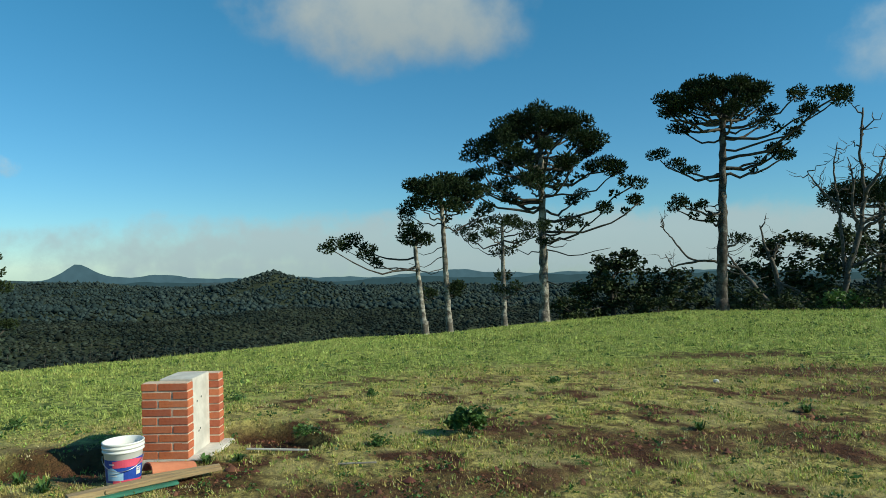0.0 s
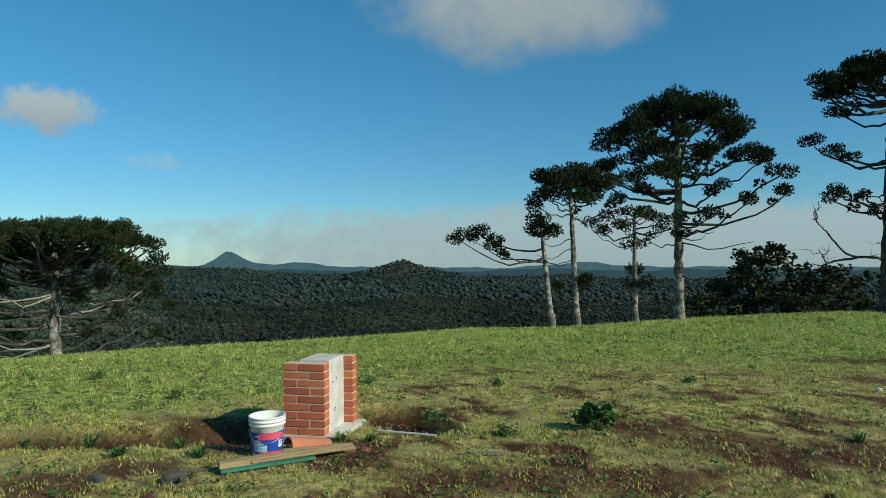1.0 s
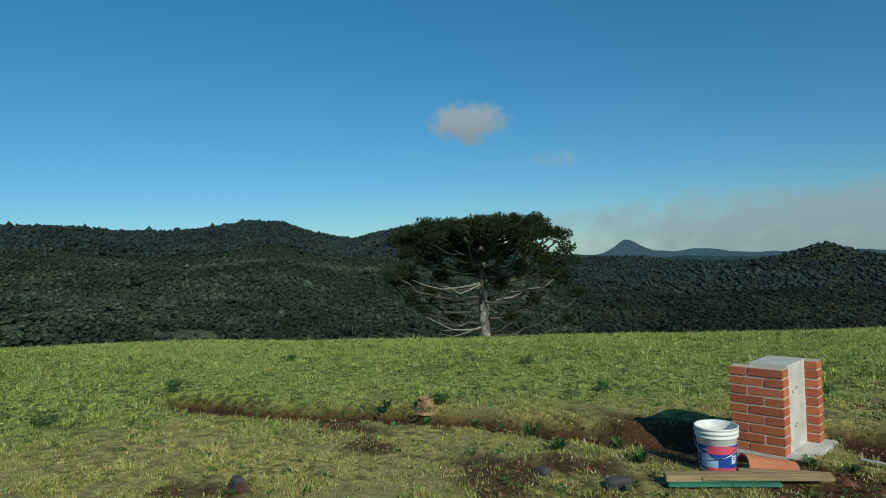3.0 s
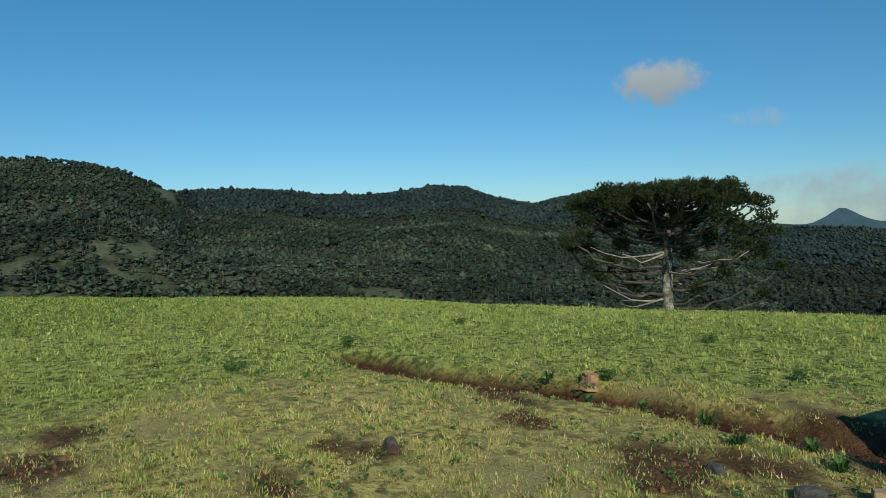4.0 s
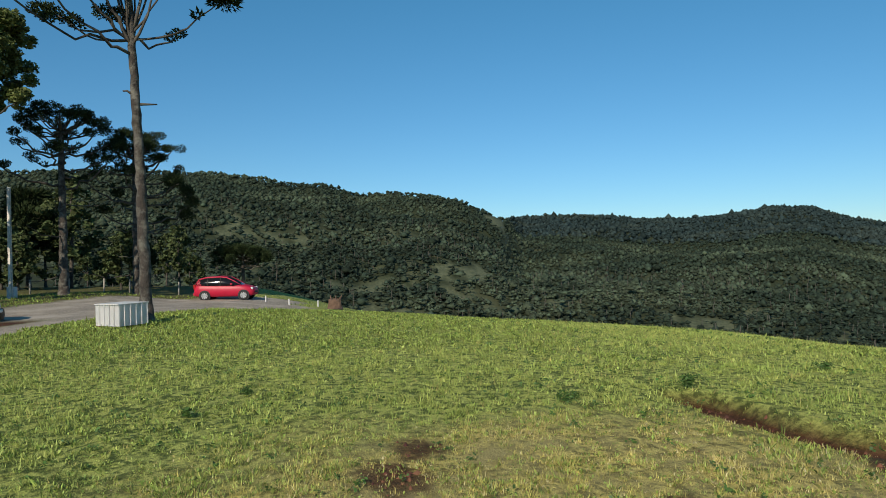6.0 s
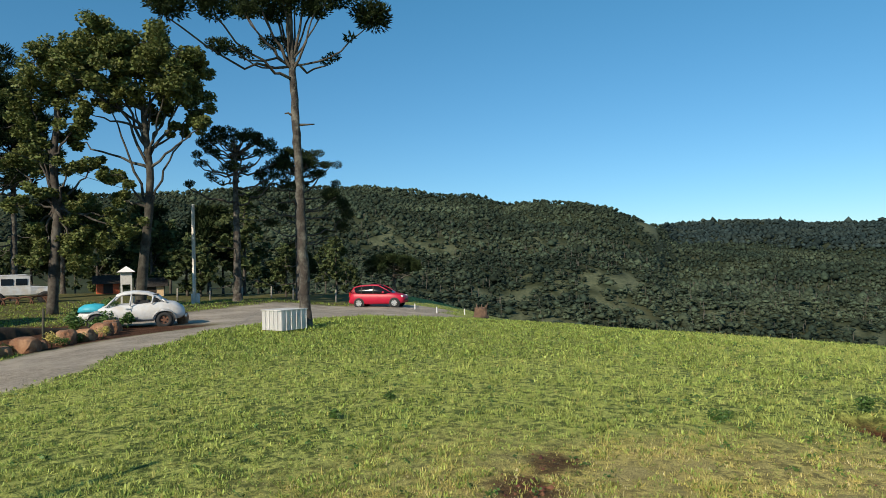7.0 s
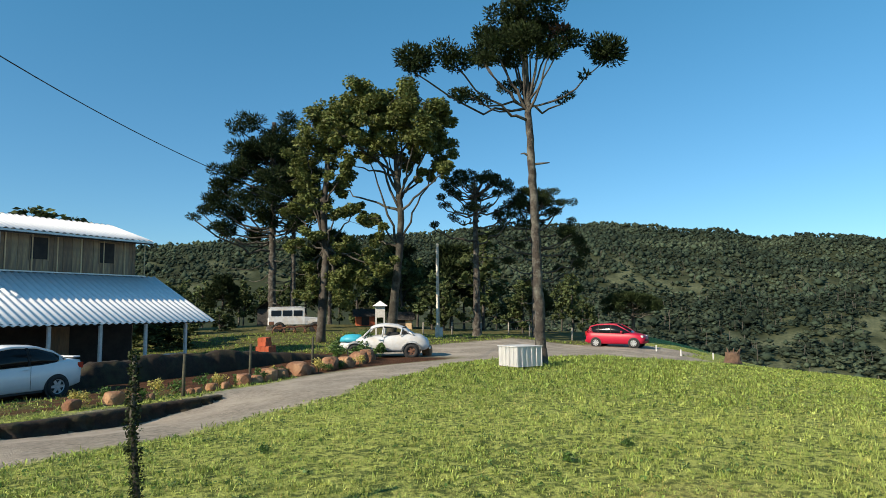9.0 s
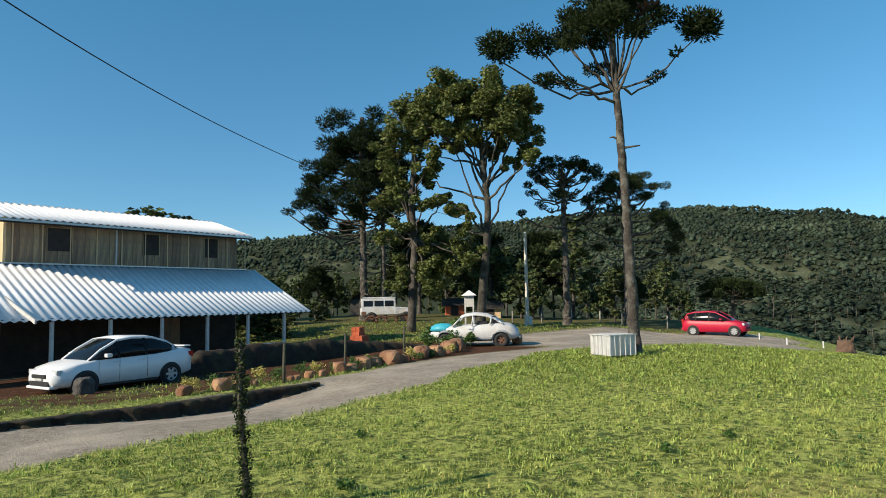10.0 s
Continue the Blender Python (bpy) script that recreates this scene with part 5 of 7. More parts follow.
def stump(x, y, r, h, label, seed, splinters=0):
    s = thing("tree_stump", pose(x, y, gz(x, y) - 0.03), label, "tree stump")
    rng = np.random.default_rng(seed)
    bm = bmesh.new()
    seg = 18
    rings = []
    for k, (f, z) in enumerate(((1.45, -0.05), (1.12, h * 0.25), (1.0, h * 0.7), (0.97, h))):
        ring = []
        for i in range(seg):
            a = 2 * math.pi * i / seg
            rr = r * f * (1 + 0.10 * math.sin(3 * a + seed) + rng.uniform(-0.06, 0.06))
            ring.append(bm.verts.new((rr * math.cos(a), rr * math.sin(a), z + (rng.uniform(-0.3, 0.1) * r if k == 3 else 0))))
        rings.append(ring)
    for a, b in zip(rings, rings[1:]):
        for i in range(seg):
            bm.faces.new((a[i], a[(i + 1) % seg], b[(i + 1) % seg], b[i]))
    bm.faces.new(rings[-1])
    part("trunk", bm, M_STUMP if r > 0.2 else M_SMALL_STUMP, s)
    for k in range(splinters):
        soup = Soup()
        a = rng.uniform(0, 6.28)
        p = np.array([math.cos(a) * r * 0.8, math.sin(a) * r * 0.8, h * 0.8])
        tube(soup, [p, p + np.array([math.cos(a) * r * 0.4, math.sin(a) * r * 0.4, h * rng.uniform(0.3, 0.6)])], r * 0.22, r * 0.05, 5, 0.1, rng)
        soup.build("splinter", M_STUMP if r > 0.2 else M_SMALL_STUMP, s)
    return s


stump(-5.62, 5.2, 0.085, 0.115, "small weathered stump in the grass by the trench", 3, 3)
stump(-38.8, -4.0, 0.36, 0.6, "large splintered reddish stump at the yard's edge", 5, 4)


def leafy_weed(seed, x, y, r, h, label, material=M_WEED, size=0.045, n=260):
    rng = np.random.default_rng(seed)
    r, h, size, n = (r, h, size, n) if seed >= 100 or seed == 1 else (r * 0.42, h * 0.5, size * 0.42, int(n * 0.7))
    w = thing("weed", pose(x, y, gz(x, y)), label, "plant", "leafy weeds")
    soup, stems = Soup(), Soup()
    for _ in range(7):
        a, d = rng.uniform(0, 6.28), rng.uniform(0.1, 0.8) * r
        e = np.array([math.cos(a) * d, math.sin(a) * d, h * rng.uniform(0.5, 0.95)])
        tube(stems, curve_pts((0, 0, -0.02), e, n=5, rng=rng, wob=0.01), 0.006, 0.003, 4)
        leaves(soup, e, r * 0.5, n // 7, rng, size, 0.9)
    stems.build("stem", M_WEED, w)
    soup.build("leaves", material, w)
    return w


def spiky_weed(seed, x, y, r, label, n=40, material=M_WEED):
    """A tussock of long arching blades."""
    rng = np.random.default_rng(seed)
    w = thing("tussock", pose(x, y, gz(x, y)), label, "plant", "grass tussocks")
    soup = Soup()
    for _ in range(n):
        a = rng.uniform(0, 6.28)
        ln = r * rng.uniform(0.6, 1.15)
        up = rng.uniform(0.4, 1.1)
        d = np.array([math.cos(a), math.sin(a), 0])
        side = np.array([-d[1], d[0], 0]) * 0.008
        p0, p1, p2 = d * 0.02, d * ln * 0.45 + np.array([0, 0, ln * up * 0.75]), d * ln * 0.9 + np.array([0, 0, ln * up * 0.55])
        soup.add([p0 - side, p0 + side, p1 + side * 0.9, p1 - side * 0.9, p2], [(0, 1, 2), (0, 2, 3), (3, 2, 4)])
    soup.build("foliage", material, w)
    return w


leafy_weed(1, 0.19, 6.04, 0.16, 0.22, "leafy green weed on bare red earth", size=0.03, n=900)
leafy_weed(2, -0.9, 8.0, 0.2, 0.12, "dark green weed in short grass", M_WEED, n=200)
leafy_weed(3, 1.4, 8.6, 0.2, 0.10, "dark green weed in short grass", M_WEED, n=160)
leafy_weed(4, -8.9, 3.9, 0.3, 0.28, "leafy weed in the tall grass", n=420)
leafy_weed(5, -8.3, 2.3, 0.35, 0.16, "bluish green weed patch in the grass", n=300)
leafy_weed(6, -9.18, -1.47, 0.2, 0.14, "dark weed in the grass", M_WEED, n=200)
leafy_weed(7, -8.1, -1.8, 0.2, 0.2, "dark upright weed in the grass", M_WEED, n=200)
leafy_weed(8, -10.5, 6.6, 0.35, 0.2, "dark leafy weed at the meadow's edge", n=300)
leafy_weed(9, -6.6, 8.3, 0.35, 0.2, "dark leafy weed at the meadow's edge", n=300)
leafy_weed(10, -4.5, 6.9, 0.3, 0.14, "dark leafy weed in the grass", n=260)
leafy_weed(11, -2.6, 8.1, 0.3, 0.12, "dark leafy weed in the grass", n=220)
leafy_weed(12, -5.2, -3.6, 0.2, 0.14, "dark weed in the green grass", M_WEED, n=200)
leafy_weed(13, -7.0, -5.2, 0.2, 0.14, "dark weed in the green grass", M_WEED, n=200)
leafy_weed(14, -0.6, 5.75, 0.3, 0.1, "low dark weed on bare earth", n=260)
leafy_weed(15, -1.35, 6.25, 0.35, 0.12, "low dark weed beside the pier", n=300)
leafy_weed(18, -5.55, 5.3, 0.28, 0.2, "leafy weed growing round a stump", n=300)
for k, (tx, ty, tr) in enumerate(((-3.98, 4.87, 0.26), (-3.55, 4.65, 0.22), (-3.2, 4.95, 0.2), (-4.6, 4.85, 0.16), (-1.95, 5.35, 0.16), (-2.9, 4.75, 0.22), (-5.0, 4.6, 0.15), (2.3, 6.0, 0.2), (3.6, 6.6, 0.22), (-5.9, 4.9, 0.2), (-1.7, 5.4, 0.16))):
    spiky_weed(k, tx, ty, tr * 0.55, "tussock of long arching green blades")


def grass():
    """Blades of grass: thin and yellow-green close by, taller and greener towards the brow."""
    rng = np.random.default_rng(21)

    def sow(name, label, material, count, r0, r1, want_lush, ln, wd, keep_soil, az0=-38, az1=165, power=1.0, deep=None, blades=4, broad=False, spread=0.018):
        u = rng.uniform(0, 1, count)
        r = (r0 ** power + u * (r1 ** power - r0 ** power)) ** (1 / power)
        az = np.radians(rng.uniform(az0, az1, count))
        x, y = -np.sin(az) * r, np.cos(az) * r
        clump = wavy(x, y, 9.0, 0.4) * 0.5 + wavy(x, y, 3.1, 1.0) * 0.4 + wavy(x, y, 21.0, 2.6) * 0.5
        lv = lush(x, y)
        p = (lv if want_lush else 1 - lv) * (1 - soil(x, y) * keep_soil) * (1 - road(x, y)) * (1 - bed(x, y)) * np.clip(0.66 + 1.3 * clump, 0.06, 1)
        p = p * (1 - 0.65 * (y < -12.5) * (x > -13.5))
        p = p * (np.hypot((x + 2.3), (y - 5.7)) > 0.34) * (np.hypot(x + 2.37, y - 4.98) > 0.16)
        if deep is not None:
            m = np.clip(smooth(12, 15, r) * smooth(68, 88, np.degrees(az)) + 0.8 * smooth(0.15, 0.7, wavy(x, y, 0.55, 1.7) + 0.4 * wavy(x, y, 2.4, 0.3)) + smooth(7, 5, r) * 0.5 * smooth(95, 110, np.degrees(az)), 0, 1)
            p = p * (m if deep else 1 - 0.85 * m)
        ok = rng.uniform(0, 1, count) < p
        x, y, r, clump = x[ok], y[ok], r[ok], clump[ok]
        big = np.clip(0.55 + r / 16, 0.85, 2.0)
        tall = rng.lognormal(0, 0.25, len(x)) * np.clip(1 + 0.7 * clump + 0.4 * wavy(x, y, 1.4, 2.2), 0.4, 2.2) * np.clip(big, 1, 1.5)
        x, y, big, tall = (np.repeat(q, blades) for q in (x, y, big, tall))
        n = len(x)
        la = rng.uniform(0, 2 * np.pi, n)
        out = np.stack([np.cos(la), np.sin(la), np.zeros(n)], -1)
        x, y = x + out[:, 0] * spread * big * rng.uniform(0.2, 1, n), y + out[:, 1] * spread * big * rng.uniform(0.2, 1, n)
        z = height(x, y) - 0.16 * trench(x, y)
        h = ln * tall * rng.uniform(0.6, 1.25, n)
        w = wd * rng.uniform(0.6, 1.4, n) * big
        a = la + np.pi / 2 + rng.normal(0, 0.6, n)
        lean = rng.uniform(0.1, 0.95, n)
        base = np.stack([x, y, z - 0.008], -1)
        side = np.stack([np.cos(a), np.sin(a), np.zeros(n)], -1) * w[:, None]
        tip = base + out * (h * lean)[:, None] + np.array([0, 0, 1.0]) * h[:, None] * (1 - 0.3 * lean)[:, None]
        if broad:
            mid = base * 0.45 + tip * 0.55 + np.array([0, 0, 0.14]) * h[:, None]
            v = np.stack([base, mid + side, tip, mid - side], 1).reshape(-1, 3)
            i = np.arange(n)[:, None] * 4
            f = np.concatenate([i + np.array([[0, 1, 2]]), i + np.array([[0, 2, 3]])])
        else:
            v = np.stack([base - side, base + side, tip], 1).reshape(-1, 3)
            f = np.arange(3 * n).reshape(-1, 3)
        return tagged(mesh_ob(name, v, f, material), label, "grass", kind="stuff")

    sow("short_grass", "thin yellow-green grass on red earth", M_GRASS, 330000, 2.6, 15, False, 0.030, 0.0042, 0.9, power=1.0, blades=3)
    sow("short_grass", "sparse bright green grass among the yellow turf", M_LUSH, 40000, 2.6, 12, False, 0.034, 0.0042, 0.85, power=1.0, blades=5)
    sow("short_grass", "dry pale straw lying in the thin turf", M_STRAW, 60000, 2.6, 14, False, 0.024, 0.0045, 0.7, power=1.0, blades=3)
    sow("short_grass", "small dark herbs in the thin turf", M_CLOVER, 60000, 2.6, 14, False, 0.026, 0.0075, 0.75, power=1.0, blades=3, broad=True, spread=0.02)
    sow("meadow_grass", "lush green grass on the brow of the meadow", M_LUSH, 400000, 3.6, 34, True, 0.038, 0.0054, 0.99, power=0.85, deep=False, blades=3)
    sow("meadow_grass", "patches of deep green broad grass in the meadow", M_CLOVER, 170000, 3.6, 34, True, 0.038, 0.0075, 0.99, power=0.85, deep=True, blades=3, broad=True, spread=0.025)
    sow("meadow_grass", "broad-leaved light green herbs in the meadow", M_LUSH, 70000, 3.6, 26, True, 0.034, 0.0070, 0.99, power=0.85, blades=3, broad=True, spread=0.025)
    sow("meadow_grass", "yellow-green seed stalks in the lush grass", M_GRASS, 26000, 3.6, 34, True, 0.05, 0.0032, 0.99, power=0.85, deep=False, blades=4)
    sow("rough_grass", "rough tufted grass round the yard", M_CLOVER, 26000, 17, 50, True, 0.06, 0.012, 0.9, az0=98, az1=150, power=1.2)


grass()


def clods():
    """Crumbs of red earth and small stones on the bare patches."""
    rng = np.random.default_rng(33)
    n = 60000
    r = rng.uniform(3.2, 11, n)
    az = np.radians(rng.uniform(-40, 110, n))
    x, y = -np.sin(az) * r, np.cos(az) * r
    ok = rng.uniform(0, 1, n) < soil(x, y) ** 2 * 0.45
    x, y = x[ok], y[ok]
    z = height(x, y) - 0.16 * trench(x, y)
    n = len(x)
    o = np.array([(1, 0, 0), (0, 1, 0), (-1, 0, 0), (0, -1, 0), (0, 0, 1)], float)
    s = 0.009 * rng.lognormal(0, 0.55, n)
    v = o[None] * (1 + rng.uniform(-0.4, 0.4, (n, 5, 1))) * s[:, None, None] + np.stack([x, y, z], -1)[:, None, :]
    f = np.array([(0, 1, 4), (1, 2, 4), (2, 3, 4), (3, 0, 4)])[None] + (np.arange(n) * 5)[:, None, None]
    ob = mesh_ob("earth_clods", v.reshape(-1, 3), f.reshape(-1, 3), M_CLOD)
    tagged(ob, "crumbs of red earth and small stones", "soil", kind="stuff")


clods()


def meadow_weeds():
    """Small leafy rosettes scattered through the grass."""
    rng = np.random.default_rng(44)
    soup = Soup()
    for _ in range(5200):
        az, r = radians(rng.uniform(-40, 150)), rng.uniform(3.4, 26)
        x, y = -math.sin(az) * r, math.cos(az) * r
        if road(np.array([x]), np.array([y]))[0] > 0.3 or bed(np.array([x]), np.array([y]))[0] > 0.3 or math.hypot(x + 2.3, y - 5.5) < 0.7:
            continue
        if wavy(x, y, 1.3, 0.9) + 0.6 * wavy(x, y, 4.0, 2.0) < rng.uniform(-0.6, 0.9):
            continue
        big = 0.8 + r / 18
        leaves(soup, (x, y, gz(x, y) + 0.025), 0.055 * big, int(rng.integers(6, 14)), rng, 0.016 * big, 0.5)
    ob = soup.build("meadow_weeds", M_WEED)
    tagged(ob, "small dark leafy weeds scattered through the grass", "weeds", kind="stuff")


meadow_weeds()


# ---- clouds ----
def cloud(name, az0, az1, el0, el1, seed, label, soft=1.0, scale=2.2, density=1.0, tone=(0.72, 0.75, 0.76), shade=(0.50, 0.53, 0.56), flat=1.0, strength=0.8, bank=False):
    """A far-off veil of vapour, thinning out towards its rim; it glows, with a shaded underside put into its colour."""
    D = 4400
    nx, ny = 24, 12
    v, f, uv = [], [], []
    for j in range(ny + 1):
        for i in range(nx + 1):
            a, e = radians(az0 + (az1 - az0) * i / nx), radians(el0 + (el1 - el0) * j / ny)
            v.append((-math.sin(a) * math.cos(e) * D, math.cos(a) * math.cos(e) * D, math.sin(e) * D))
            uv.append((2 * i / nx - 1, 2 * j / ny - 1))
    for j in range(ny):
        for i in range(nx):
            p = j * (nx + 1) + i
            f.append((p, p + 1, p + nx + 2, p + nx + 1))
    m = bpy.data.materials.new(name)
    m.use_nodes = True
    n, l = m.node_tree.nodes, m.node_tree.links
    n.remove(n["Principled BSDF"])

    def val(op, a, b):
        t = n.new("ShaderNodeMath")
        t.operation = op
        for k, q in enumerate((a, b)):
            if isinstance(q, (int, float)):
                t.inputs[k].default_value = q
            else:
                l.new(q, t.inputs[k])
        return t.outputs[0]

    au = n.new("ShaderNodeAttribute")
    au.attribute_name = "across"
    av = n.new("ShaderNodeAttribute")
    av.attribute_name = "up"
    com = n.new("ShaderNodeCombineXYZ")
    l.new(val("MULTIPLY", au.outputs["Fac"], (az1 - az0) / (el1 - el0)), com.inputs[0])
    l.new(av.outputs["Fac"], com.inputs[1])
    com.inputs[2].default_value = seed
    nz = n.new("ShaderNodeTexNoise")
    nz.inputs["Scale"].default_value, nz.inputs["Detail"].default_value, nz.inputs["Roughness"].default_value = scale, 7, 0.55
    l.new(com.outputs[0], nz.inputs["Vector"])
    u2 = val("POWER", val("ABSOLUTE", au.outputs["Fac"], 0), 4 if bank else 2)
    v2 = val("POWER", val("ABSOLUTE", av.outputs["Fac"], 0), 2)
    rim = val("ADD", u2, v2)
    d = val("SUBTRACT", val("ADD", val("MULTIPLY", nz.outputs["Fac"], 1.5), density - 0.75), rim)
    mr = n.new("ShaderNodeMapRange")
    mr.interpolation_type = "SMOOTHSTEP"
    mr.inputs[1].default_value, mr.inputs[2].default_value = 0.0, 0.6 * soft
    mr.inputs[4].default_value = flat
    l.new(d, mr.inputs[0])
    mix = n.new("ShaderNodeMix")
    mix.data_type = "RGBA"
    sh = n.new("ShaderNodeMapRange")
    sh.inputs[1].default_value, sh.inputs[2].default_value = -0.7, 0.6
    l.new(val("ADD", av.outputs["Fac"], val("MULTIPLY", nz.outputs["Fac"], 0.5)), sh.inputs[0])
    l.new(sh.outputs[0], mix.inputs[0])
    mix.inputs[6].default_value, mix.inputs[7].default_value = (*shade, 1), (*tone, 1)
    em = n.new("ShaderNodeEmission")
    em.inputs["Strength"].default_value = strength
    l.new(mix.outputs[2], em.inputs["Color"])
    tr = n.new("ShaderNodeBsdfTransparent")
    ms = n.new("ShaderNodeMixShader")
    l.new(mr.outputs[0], ms.inputs[0])
    l.new(tr.outputs[0], ms.inputs[1])
    l.new(em.outputs[0], ms.inputs[2])
    l.new(ms.outputs[0], n["Material Output"].inputs["Surface"])
    ob = mesh_ob(name, v, f, m, smooth=True)
    for key, k in (("across", 0), ("up", 1)):
        at = ob.data.attributes.new(key, "FLOAT", "POINT")
        at.data.foreach_set("value", np.array([q[k] for q in uv], dtype=np.float32))
    ob.visible_shadow = False
    return tagged(ob, label, "cloud", kind="structure")


cloud("backdrop_cloud", -12, 21, 14.8, 27, 3.0, "large soft white cloud in the sky", soft=1.6, scale=1.1, density=0.85, flat=0.9, strength=0.66)
cloud("backdrop_cloud", 37.8, 46.2, 8.5, 13.2, 7.0, "small white cloud in the sky", soft=1.1, scale=1.5, density=0.8, flat=0.9, strength=0.72)
cloud("backdrop_cloud", 31, 38.5, 6.2, 8.6, 9.0, "thin wisp of cloud", soft=1.6, scale=1.3, density=0.5, flat=0.5)
cloud("backdrop_cloud_bank", -70, 38, -2.6, 4.6, 12.0, "low grey bank of cloud along the horizon", soft=1.6, scale=1.6, density=1.05, flat=0.85, bank=True, tone=(0.58, 0.67, 0.73), shade=(0.47, 0.58, 0.66), strength=0.75)
cloud("backdrop_cloud", -44, -29, 10.5, 19, 15.0, "faint white cloud above the dead trees", soft=1.6, scale=1.2, density=0.7, flat=0.55)
M_STUMP_DARK = mat("mossy_old_post", (0.085, 0.08, 0.05), 0.95, alt=(0.04, 0.04, 0.03), scale=9, bump=0.8)
# ---- the building ----
def corrugated(name, L, S, parent, pitch=0.29, amp=0.034, thick=0.006, label="", material=None, over=None):
    """A corrugated sheet, L long (x) and S down the slope (y), waves across x. Lies in its own plane."""
    n = int(L / pitch * 6)
    xs = np.linspace(0, L, n + 1)
    zs = amp * np.cos(xs / pitch * 2 * np.pi)
    v, f = [], []
    for k, y in enumerate((0.0, S * 0.5, S)):
        for x, z in zip(xs, zs):
            v.append((x, y, z))
            v.append((x, y, z - thick))
    w = 2 * (n + 1)
    for k in range(2):
        for i in range(n):
            a, b = k * w + 2 * i, k * w + 2 * i + 2
            c, d = a + w, b + w
            f += [(a, b, d, c), (a + 1, c + 1, d + 1, b + 1)]
    for i in range(n):
        a = 2 * i
        f.append((a, a + 1, a + 3, a + 2))
        a = 2 * w + 2 * i
        f.append((a, a + 2, a + 3, a + 1))
    return mesh_ob(name, np.array(v), np.array(f), material or M_ZINC, parent, label)


def building():
    """A long two-storey shed: corrugated upper roof, board wall, and a deep corrugated porch roof on posts. x runs along the front, y to the back."""
    X0, Y0, G = -10.3, -23.1, -0.85
    b = thing("shed_building", pose(X0, Y0, G, 0, 0, 180 + 1.5), "two-storey wooden shed with white corrugated roofs and a deep porch", "building")
    L = 10.2          # along the front, away from the lit end
    EX = 0.45         # how far it goes on past the lit end
    D = 4.1           # depth of the porch
    # porch roof: from the upper wall down to the front edge
    slope = math.atan2(2.05, D)
    S = math.hypot(2.05, D) + 0.15
    roof = corrugated("porch_roof", L + 2.9, S, b, label="white corrugated porch roof")
    roof.matrix_basis = Matrix.Translation((-1.85, D, 4.12)) @ Euler((slope, 0, 0)).to_matrix().to_4x4() @ Matrix.Diagonal((1, -1, 1, 1))
    # upper storey boards
    rng = random.Random(9)
    x, k = 0.0, 0
    meshes = {}
    while x < L - 0.05:
        w = rng.choice((0.20, 0.24, 0.28))
        w = min(w, L - x)
        key = round(w, 2)
        if key not in meshes:
            bm = bmesh.new()
            box(bm, 0.004, w - 0.004, 0, 0.025, 0, 1.78, 0.003)
            me = bpy.data.meshes.new("board")
            bm.to_mesh(me)
            bm.free()
            me.materials.append(M_WOODWALL)
            meshes[key] = me
        o = new("board", meshes[key])
        o.parent = b
        o.matrix_basis = pose(x, D + 0.02 + (0.012 if k % 2 else 0.0), 4.08)
        x += w
        k += 1
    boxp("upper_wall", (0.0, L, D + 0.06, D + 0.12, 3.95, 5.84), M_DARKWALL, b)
    # dark panels on the boards stand in for the shade inside the openings
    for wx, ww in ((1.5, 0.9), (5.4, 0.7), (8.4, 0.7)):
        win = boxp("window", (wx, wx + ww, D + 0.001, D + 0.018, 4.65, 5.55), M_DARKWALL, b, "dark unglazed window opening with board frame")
        for q in ((wx - 0.05, wx, 4.6, 5.6), (wx + ww, wx + ww + 0.05, 4.6, 5.6), (wx - 0.05, wx + ww + 0.05, 5.55, 5.61)):
            boxp("window_frame", (q[0], q[1], D - 0.006, D + 0.017, q[2], q[3]), M_WOODWALL, win)
    for k in range(11):
        px_ = 0.25 + k * 1.04
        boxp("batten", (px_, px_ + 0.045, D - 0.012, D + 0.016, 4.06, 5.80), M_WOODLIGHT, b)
    # the lit end wall, its sunlight also put into paler boards, and the far end wall
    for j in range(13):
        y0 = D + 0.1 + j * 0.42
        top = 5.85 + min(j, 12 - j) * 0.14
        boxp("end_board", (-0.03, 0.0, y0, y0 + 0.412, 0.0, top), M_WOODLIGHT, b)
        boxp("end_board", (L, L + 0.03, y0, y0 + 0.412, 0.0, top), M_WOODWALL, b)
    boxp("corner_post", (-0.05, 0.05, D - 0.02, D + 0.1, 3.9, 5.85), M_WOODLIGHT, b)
    # upper roof, two slopes
    s2 = math.radians(17)
    up = corrugated("upper_roof", L + EX + 0.6, 3.4, b, label="white corrugated upper roof")
    up.matrix_basis = Matrix.Translation((-EX, D - 0.45, 5.78)) @ Euler((s2, 0, 0)).to_matrix().to_4x4()
    dn = corrugated("upper_roof", L + EX + 0.6, 3.4, b)
    dn.matrix_basis = Matrix.Translation((-EX, D - 0.45 + 6.4, 5.78)) @ Euler((-s2, 0, 0)).to_matrix().to_4x4() @ Matrix.Diagonal((1, -1, 1, 1))
    boxp("fascia", (-EX, L + 0.6, D - 0.44, D - 0.40, 5.60, 5.75), M_DARKWALL, b, "dark fascia board")
    boxp("gutter", (-EX, L + 0.55, D - 0.49, D - 0.445, 5.66, 5.74), M_STEEL, b)
    boxp("downpipe", (4.15, 4.21, D - 0.06, D - 0.015, 4.10, 5.66), M_WHITEPOST, b, "white downpipe")
    boxp("flashing", (-0.3, L + 0.5, D - 0.10, D - 0.005, 4.10, 4.15), M_STEEL, b, "grey metal flashing")
    # porch frame
    boxp("eave_beam", (-7.5, L + 0.9, 0.02, 0.10, 1.94, 2.07), M_DARKWALL, b)
    for k in range(7):
        px_ = -1.9 + k * 1.95
